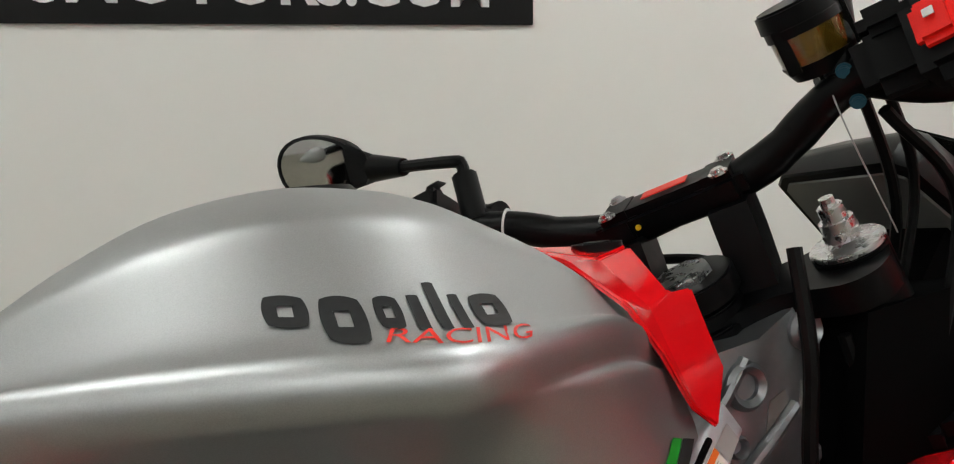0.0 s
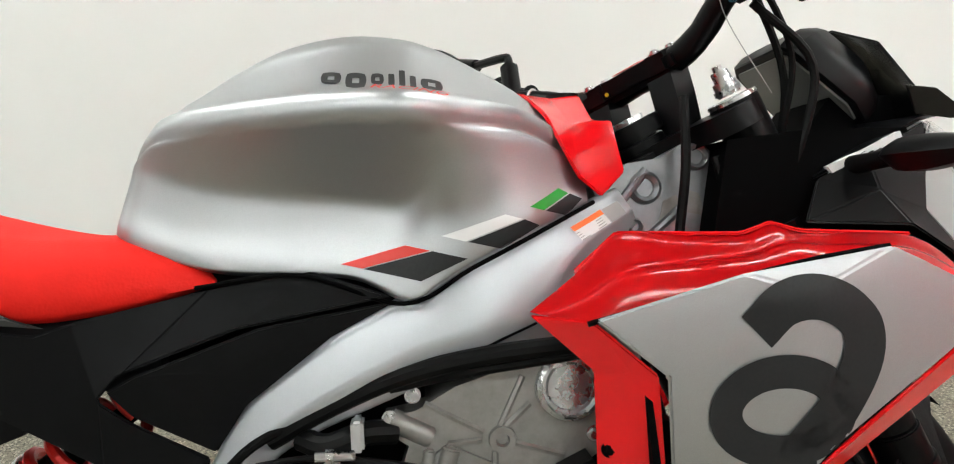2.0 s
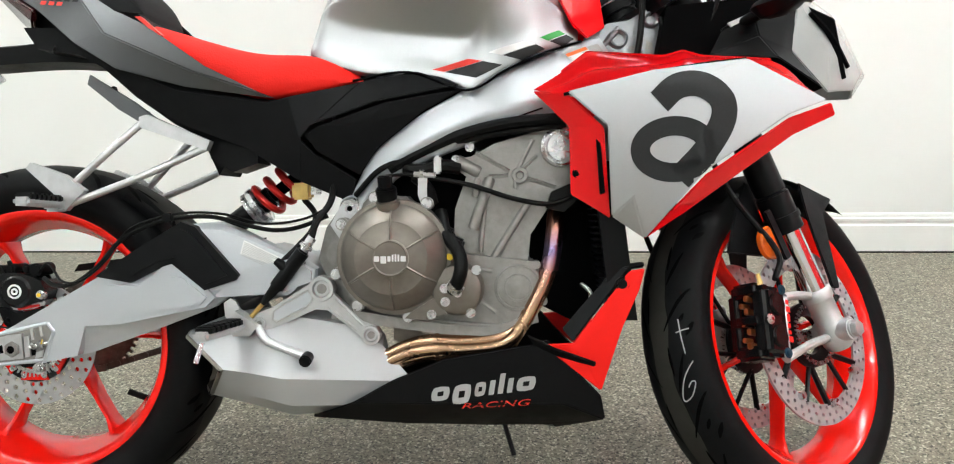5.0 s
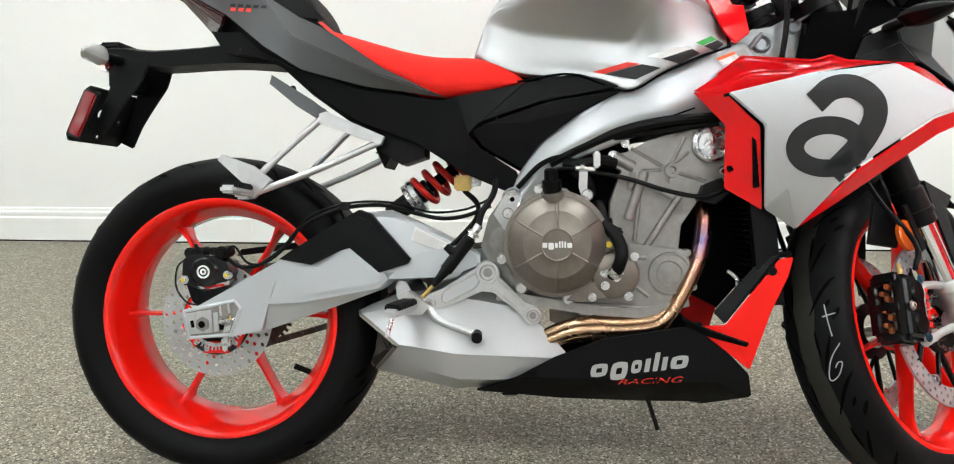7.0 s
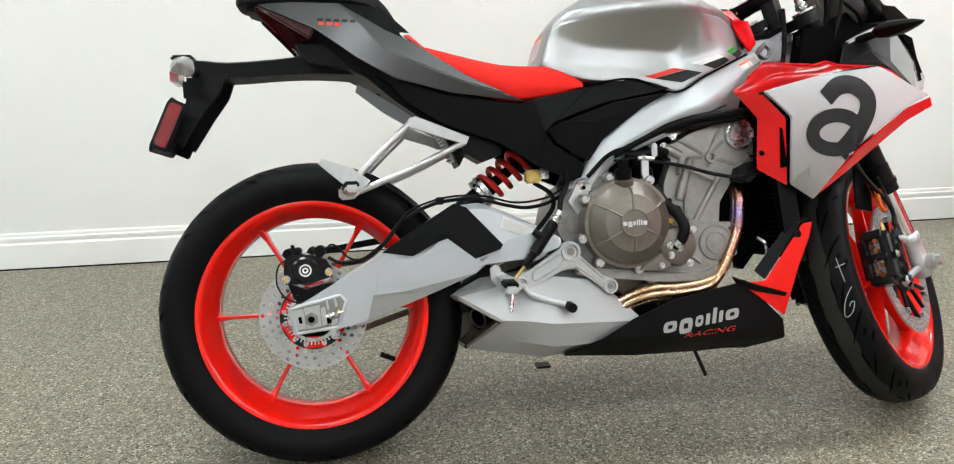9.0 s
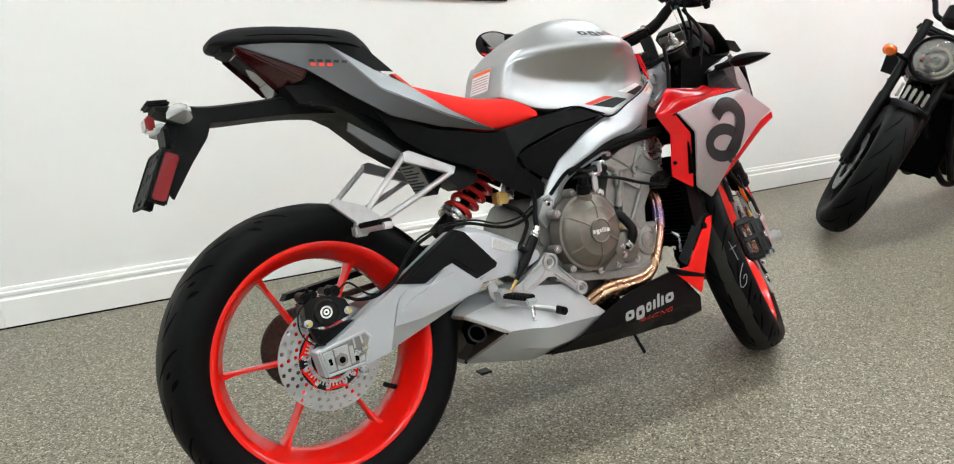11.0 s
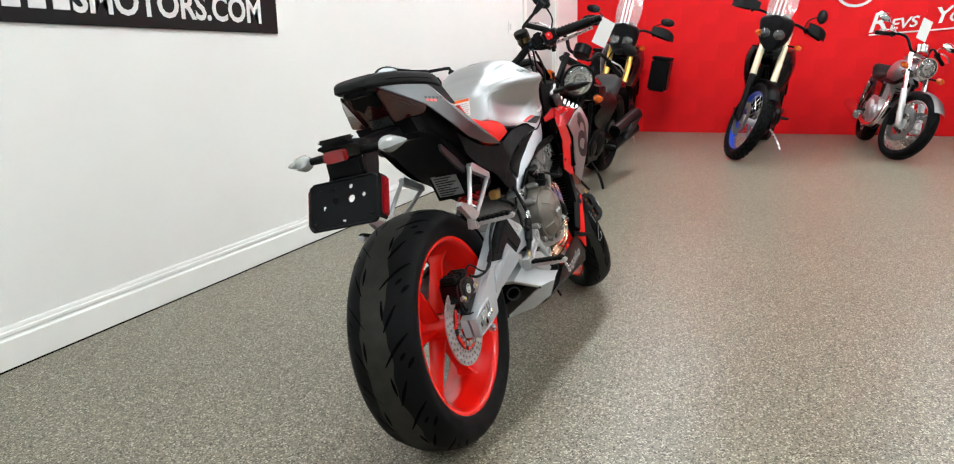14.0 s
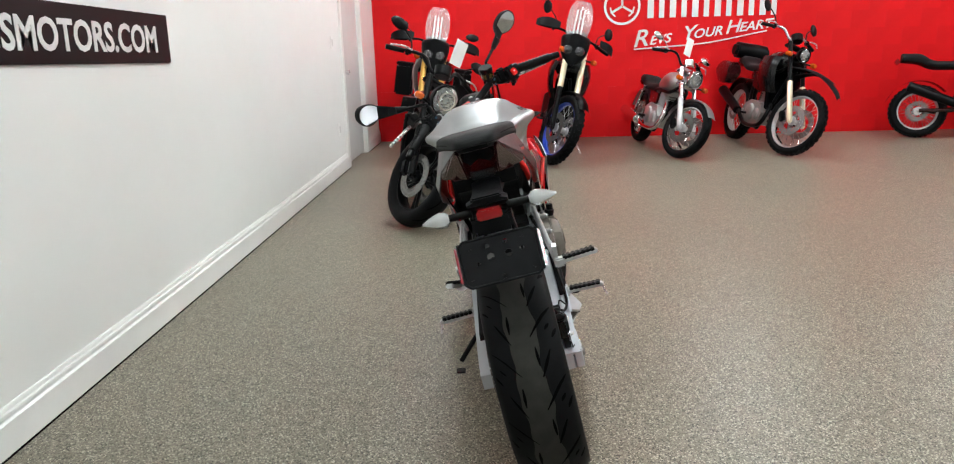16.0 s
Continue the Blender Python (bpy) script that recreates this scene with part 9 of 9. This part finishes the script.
        bowl = lathe([(0.012, 0.075), (hr * 0.4, 0.06), (hr * 0.7, 0.035), (hr * 0.93, 0.006)], 9, closed=False)
        bowl.transform(mk)
        part("lamp_bowl", turn(bowl), CHROME, hl_, "", 10)
        bl = join(*[lathe([(hr * a, -0.006), (hr * (a + 0.12), -0.004), (hr * (a + 0.12), 0.0), (hr * a, -0.002)], 28) for a in (0.2, 0.5)])
        bl.transform(mk @ Matrix.Translation((0, -0.022, 0)))
        part("reflector", turn(bl), CHROME, hl_)
        gg = lathe([(0.001, -0.055), (0.05, -0.055), (0.058, -0.045), (0.06, 0.02), (0.001, 0.03)], 28, closed=False)
        gg.transform(Matrix.Translation(q(0.05, 0, top + 0.08)) @ pose(0, 0, 0, 60, 0, 90))
        part("gauge", turn(gg), o.get("lamp_mat", CHROME), root)
    for s in (1, -1):
        ia = q(0.10, -0.19 * s, hk - 0.03)
        st_ = part("indicator", turn(loft([[ia + Vector((x, y * hw, z * hw)) for y, z in ((1, 0), (0.6, 0.7), (-0.6, 0.7), (-1, 0), (-0.6, -0.7), (0.6, -0.7))] for x, hw in ((-0.035, 0.012), (-0.015, 0.03), (0.02, 0.032), (0.035, 0.02))], 2, 2, True)), AMBER, root)
        part("stalk", turn(cyl(ia, q(0.06, -0.08 * s, hk - 0.03), 0.009, seg=10)), SATIN_BLACK, st_)
    # tank, seat, tail
    tz, tw, tl = o["tank"]
    tx1 = wb - 0.52 + o.get("tank_dx", 0)
    part("fuel_tank", loft([ring_section(x, hw, z0, z1, zc, 0.8) for x, hw, z0, z1, zc in ((tx1 + 0.19 * tl, tw * 0.45, tz - 0.12, tz - 0.03, tz - 0.02), (tx1 + 0.10 * tl, tw * 0.9, tz - 0.17, tz - 0.02, tz + 0.0), (tx1 - 0.08 * tl, tw, tz - 0.18, tz - 0.03, tz + 0.01), (tx1 - 0.28 * tl, tw * 0.75, tz - 0.19, tz - 0.08, tz - 0.05), (tx1 - 0.40 * tl, tw * 0.35, tz - 0.20, tz - 0.14, tz - 0.12))], 3, 2, True), o["paint"], root, "", 60)
    sz, x_s0, x_s1 = o["seat"]
    part("seat", loft([ring_section(x, hw, z0, z1, zc, 0.8) for x, hw, z0, z1, zc in ((x_s0, 0.09, sz + 0.02, sz + 0.10, sz + 0.11), (x_s0 + 0.18, 0.12, sz + 0.0, sz + 0.09, sz + 0.10), (x_s0 + 0.30, 0.13, sz - 0.05, sz + 0.02, sz + 0.03), (x_s0 + 0.48, 0.12, sz - 0.06, sz + 0.01, sz + 0.02), (x_s1, 0.07, sz - 0.04, sz + 0.03, sz + 0.03))], 3, 2, True), o.get("seat_mat", SEAT_BLACK), root, "", 60)
    gmat = o["rear_mat"]
    rg = []
    for i in range(7):
        a = radians(40 + 20 * i)
        rg.append([rax + Vector(((rr + 0.05) * math.cos(a) , y, (rr + o.get("rear_gap", 0.05)) * math.sin(a))) for y in [o["wr"] * u for u in (-1.1, -0.7, 0, 0.7, 1.1)]])
    rb3 = loft(rg, 2, 1)
    bmesh.ops.solidify(rb3, geom=rb3.faces[:], thickness=0.004)
    part("rear_mudguard", rb3, gmat, root, "", 40)
    part("tail_lamp", box((-0.24, 0, sz + 0.02), (0.05, 0.12, 0.06), 0.015), RED_LENS, root)
    # frame, engine, exhaust
    fr_mat = o.get("frame_mat", SATIN_BLACK)
    for s in (1, -1):
        part("frame_tube", tube([q(0, 0, top * 0.8), (tx1 + 0.1, -0.09 * s, tz - 0.2), (0.52, -0.11 * s, sz - 0.05), (0.48, -0.11 * s, rr + 0.02), (wb * 0.55, -0.11 * s, 0.20), (wb - 0.52, -0.09 * s, 0.28), q(0, -0.02 * s, top * 0.62)], 0.017, 10), fr_mat, root, "", 60)
        part("swingarm", tube([(0, -0.12 * s, rr), (0.25, -0.13 * s, rr + 0.01), (0.52, -0.11 * s, rr + 0.05)], 0.022, 10), o.get("swing_mat", fr_mat), root, "", 60)
        part("shock", join(cyl((0.05, -0.14 * s, rr + 0.04), (0.22, -0.14 * s, sz - 0.02), 0.014, seg=12), cyl((0.08, -0.14 * s, rr + 0.10), (0.20, -0.14 * s, sz - 0.08), 0.026, seg=14)) if o.get("twin_shock") else tube([(0.36, -0.05 * s, rr + 0.1), (0.45, -0.05 * s, sz - 0.1)], 0.03, 10), CHROME if o.get("twin_shock") else SATIN_BLACK, root)
        part("foot_peg", cyl((0.62, -0.13 * s, 0.33), (0.60, -0.26 * s, 0.33), 0.013, seg=12), HOSE, root)
    em = o["engine_mat"]
    ex = wb * 0.5
    eng = part("crankcase", prism([(ex - 0.22, 0.30), (ex - 0.24, 0.42), (ex - 0.10, 0.48), (ex + 0.14, 0.46), (ex + 0.22, 0.36), (ex + 0.16, 0.24), (ex - 0.12, 0.22)], -0.15, 0.15, 0.02), em, root)
    for s in (1, -1):
        part("engine_cover", lathe([(0.001, -0.19 * s), (0.06, -0.19 * s), (0.085, -0.175 * s), (0.092, -0.15 * s)], 32, (ex - 0.05, 0, 0.35), closed=False), em, eng)
        part("engine_cover", lathe([(0.001, -0.18 * s), (0.04, -0.18 * s), (0.06, -0.165 * s), (0.064, -0.15 * s)], 28, (ex + 0.11, 0, 0.34), closed=False), em, eng)
    cyls = ((25, ex + 0.05), (-35, ex - 0.06)) if o.get("vtwin") else ((15, ex + 0.06),)
    for ang, cx in cyls:
        for i in range(7):
            cm = Matrix.Translation((cx, 0, 0.44)) @ pose(0, 0, 0, 0, ang, 0)
            fb = box((0, 0, 0.02 + i * 0.024), (0.17 - 0.012 * (i % 2), 0.21, 0.013), 0.004)
            fb.transform(cm)
            part("cooling_fin", fb, em, eng)
        hd = box((0, 0, 0.205), (0.16, 0.20, 0.05), 0.018)
        hd.transform(cm)
        part("cylinder_head", hd, em, eng)
    px = o["pipe"]
    pipe_mat = o["pipe_mat"]
    part("exhaust_pipe", tube([(ex + 0.16, -0.06, 0.52), (ex + 0.27, -0.10, 0.42), (ex + 0.22, -0.15, 0.24), (ex - 0.10, -0.17, 0.22), (0.35, -0.18, 0.27 + px * 0.4)], 0.022, 12), pipe_mat, root, "", 60)
    part("silencer", join(cyl((0.38, -0.19, 0.26 + px * 0.35), (-0.14, -0.20, 0.31 + px), 0.048, 0.055, seg=22, bev=0.006)), o.get("can_mat", pipe_mat), root, "", 60)
    if o.get("twin_pipes"):
        for dz in (0.0, 0.115):
            part("silencer", cyl((0.42, 0.19, 0.30 + dz), (-0.10, 0.23, 0.40 + dz), 0.045, 0.055, seg=22, bev=0.008), o.get("can_mat", pipe_mat), root, "", 60)
        part("heat_shield", prism([(0.30, 0.36), (0.02, 0.42), (-0.08, 0.50), (0.20, 0.47)], 0.225, 0.275, 0.015), SATIN_BLACK, root)
    part("side_stand", tube([(ex - 0.02, 0.13, 0.22), (ex - 0.02, 0.22, 0.12), (ex + 0.04, 0.20 + 0.30 * math.sin(radians(o["lean"])) + 0.04, 0.012 - (0.24 + 0.2) * math.tan(radians(o["lean"])) * 0.0)], 0.011, 10), o.get("stand_mat", SATIN_BLACK), root)
    part("side_panel", prism([(0.42, sz - 0.05), (0.70, sz - 0.07), (0.66, sz - 0.26), (0.48, sz - 0.22)], -0.13, 0.13, 0.02), o.get("panel_mat", o["paint"]), root)
    part("airbox_core", box((wb * 0.5, 0, tz - 0.28), (0.36, 0.16, 0.26), 0.03), DARK, root)
    if o.get("radiator"):
        part("radiator", box((wb - 0.46, 0, 0.55), (0.04, 0.30, 0.30), 0.012, pose(0, 0, 0, 0, -18, 0)), DARK, root)
        for s in (1, -1):
            part("shroud", loft([[(x, -y * s, z) for y, z in ((yy, tz - 0.05), (yy + 0.03, tz - 0.16), (yy + 0.01, tz - 0.32), (yy - 0.03, tz - 0.42))] for x, yy in ((wb - 0.75, 0.14), (wb - 0.58, 0.19), (wb - 0.42, 0.17), (wb - 0.36, 0.12))], 3, 3), o.get("panel_mat", o["paint"]), root, "", 50)
    if o.get("scoop"):
        for s in (1, -1):
            part("air_scoop", loft([ring for ring in [[(x, -(0.16 + a * k) * s, tz - 0.09 + b * k) for a, b in ((-0.04, 0.05), (0.05, 0.045), (0.06, -0.04), (-0.03, -0.05))] for x, k in ((tx1 - 0.15, 0.4), (tx1 + 0.05, 1.0), (tx1 + 0.18, 1.05))]], 2, 1, True), SATIN_BLACK, root)
    if o.get("panniers"):
        for s in (1, -1):
            cs = part("pannier", box((0.02, -0.33 * s, 0.74), (0.36, 0.20, 0.34), 0.02), SATIN_BLACK, root, "black aluminium pannier")
            part("lid", box((0.02, -0.33 * s, 0.92), (0.37, 0.21, 0.03), 0.008), PLASTIC, cs)
    if o.get("bags"):
        for s in (1, -1):
            part("saddle_bag", loft([ring_section(x, 0.08, z0, z1, None, 0.7) for x, z0, z1 in ((-0.24, 0.68, 0.82), (-0.16, 0.62, 0.85), (0.02, 0.62, 0.85), (0.10, 0.68, 0.82))], 2, 2, True), MAROON, root, "dark soft saddle bag", 60).location = (0, -0.22 * s, 0)
        part("roll_bag", cyl((-0.1, -0.2, sz + 0.16), (-0.1, 0.2, sz + 0.16), 0.09, seg=22, bev=0.03), SATIN_BLACK, root, "black rolled bag")
    if o.get("tag"):
        tg = box((0, 0, 0), (0.004, 0.11, 0.18), 0.0, pose(0, 0, 0, 0, -12, 8))
        tg.transform(Matrix.Translation(q(0.06, o["tag"], top + 0.26)))
        tagc = part("price_tag", turn(tg), PAPER, root, "white paper price tag")
    if o.get("slats"):
        for i in range(5):
            part("chrome_slat", turn(box(q(0.10, -0.06 + 0.03 * i, top * 0.52), (0.02, 0.014, 0.07), 0.004, pose(0, 0, 0, 0, -o["rake"], 0))), CHROME, root)
        part("cooler", box((wb - 0.44, 0, 0.48), (0.05, 0.34, 0.44), 0.015, pose(0, 0, 0, 0, -22, 0)), DARK, root)
        for s in (1, -1):
            part("cooler_frame", tube([(wb - 0.36, -0.17 * s, 0.70), (wb - 0.40, -0.18 * s, 0.45), (wb - 0.52, -0.17 * s, 0.26)], 0.016, 10), SATIN_BLACK, root)
            part("side_cover", loft([[(x, -yy * s, z) for yy, z in ((0.10, z1), (0.17, z1 - 0.03), (0.185, (z0 + z1) / 2), (0.15, z0))] for x, z0, z1 in ((0.50, 0.50, 0.72), (0.66, 0.46, 0.74), (0.86, 0.50, 0.74), (0.98, 0.58, 0.72))], 3, 3), SATIN_BLACK, root, "", 50)
    return root


BASE = dict(lean=11, steer=26, rake=27, rf=0.31, rr=0.31, wf=0.062, wr=0.085, rimf=0.235, rimr=0.235, rim=SATIN_BLACK, fork_low=SATIN_BLACK, fork_high=SATIN_BLACK, fork_top=0.72, guard=(50, 140, 0.335), guard_mat=SATIN_BLACK, bar=(0.38, 0.06, 0.06), mirror=0.10, lamp=(0.60, 0.085), tank=(0.88, 0.15, 1.0), paint=BLACK_PAINT, seat=(0.68, -0.20, 0.62), rear_mat=SATIN_BLACK, engine_mat=SATIN_BLACK, pipe=0.0, pipe_mat=SATIN_BLACK)


def mix(**k):
    d = dict(BASE)
    d.update(k)
    return d


other_bike("black muscle cruiser motorcycle with a round chrome headlamp", (2.45, 1.20), (4.02, 1.18), mix(slats=True, twin_pipes=True, lean=10, steer=40, rake=31, rf=0.335, rr=0.335, wf=0.072, wr=0.10, rimf=0.235, rimr=0.235, cast=True, fork_top=0.74, guard=(80, 135, 0.350), bar=(0.40, 0.09, 0.10), mirror=0.14, lamp=(0.56, 0.105), lamp_mat=SATIN_BLACK, tank=(0.86, 0.17, 1.1), paint=MAROON, scoop=True, seat=(0.70, 0.0, 0.80), vtwin=True, radiator=False, pipe=0.06, tag=0.10, panel_mat=SATIN_BLACK))
other_bike("black and red adventure touring motorcycle with side cases", (5.08, 1.42), (6.43, 1.51), mix(lean=9, steer=8, rake=28, rf=0.335, rr=0.325, wf=0.058, wr=0.08, rimf=0.245, rimr=0.235, knobs=True, lens_mat=HEADLIGHT, fork_low=SATIN_BLACK, fork_high=GOLD, usd=True, fork_top=0.88, guard=(50, 150, 0.352), bar=(0.44, 0.08, 0.05), mirror=0.13, lamp=(0.80, 0.09), fairing="fixed", guards=True, tank=(1.06, 0.20, 1.1), paint=MAROON, seat=(0.86, -0.1, 0.78), radiator=True, panniers=True, pipe=0.22, stand_mat=STEEL))
other_bike("black adventure motorcycle with a blue wheel rim and tall clear screen", (4.88, 0.11), (6.32, -0.04), mix(lean=11, steer=30, rake=27, rf=0.35, rr=0.33, wf=0.05, wr=0.075, rimf=0.275, rimr=0.24, rim=BLUE_RIM, knobs=True, fork_low=SATIN_BLACK, fork_high=PALE, usd=True, fork_top=0.90, guard=(45, 140, 0.385), bar=(0.43, 0.07, 0.05), mirror=0.16, tall_mirror=True, lamp=(0.80, 0.08), fairing="fixed", guards=True, tank=(1.02, 0.16, 1.1), paint=BLACK_PAINT, seat=(0.84, -0.1, 0.80), radiator=True, pipe=0.2, stand_mat=STEEL))
other_bike("small silver cruiser motorcycle with wire wheels and chrome forks", (5.06, -1.16), (6.40, -1.00), mix(lean=12, steer=26, rake=30, rf=0.295, rr=0.28, wf=0.045, wr=0.065, rimf=0.232, rimr=0.20, rim=CHROME, fork_low=ALLOY, fork_high=CHROME, yoke=CHROME, fork_top=0.66, guard=(35, 160, 0.313), guard_mat=SILVER, bar=(0.38, 0.12, 0.10), bar_mat=SATIN_BLACK, mirror=0.10, mirror_mat=CHROME, lamp=(0.52, 0.085), tank=(0.82, 0.13, 0.95), paint=SILVER, seat=(0.66, -0.15, 0.62), seat_mat=SEAT_BLACK, rear_mat=SILVER, engine_mat=ALLOY, vtwin=True, twin_shock=True, pipe=0.02, pipe_mat=CHROME, tag=-0.02, panel_mat=MAROON))
other_bike("black dual-sport motorcycle with saddle bags and a high front mudguard", (5.12, -2.25), (6.46, -2.12), mix(lean=11, steer=24, rake=28, rf=0.335, rr=0.325, wf=0.042, wr=0.06, rimf=0.27, rimr=0.245, rim=ALLOY, knobs=True, fork_low=PALE, fork_high=SATIN_BLACK, usd=False, fork_top=0.86, guard=(60, 130, 0.50), beak=True, guard_mat=PLASTIC, bar=(0.41, 0.10, 0.06), bar_mat=STEEL, mirror=0.17, tall_mirror=True, lamp=(0.70, 0.07), lamp_mat=SATIN_BLACK, tank=(1.00, 0.14, 1.05), paint=BLACK_PAINT, seat=(0.84, -0.15, 0.74), radiator=True, bags=True, pipe=0.22, engine_mat=CAST, swing_mat=ALLOY))
other_bike("black and red trail motorcycle parked facing along the wall", (5.75, -5.36), (6.20, -4.08), mix(lean=10, steer=10, rake=28, rf=0.31, rr=0.29, wf=0.042, wr=0.055, rimf=0.25, rimr=0.212, rim=ALLOY, knobs=True, fork_low=ALLOY, fork_high=SATIN_BLACK, fork_top=0.84, guard=(60, 130, 0.42), beak=True, guard_mat=PLASTIC, bar=(0.40, 0.09, 0.06), mirror=0.12, lamp=(0.68, 0.07), lamp_mat=SATIN_BLACK, tank=(0.98, 0.12, 1.0), paint=BLACK_PAINT, seat=(0.82, -0.2, 0.72), bags=False, pipe=0.24, engine_mat=CAST, swing_mat=MAROON, rear_mat=MAROON))
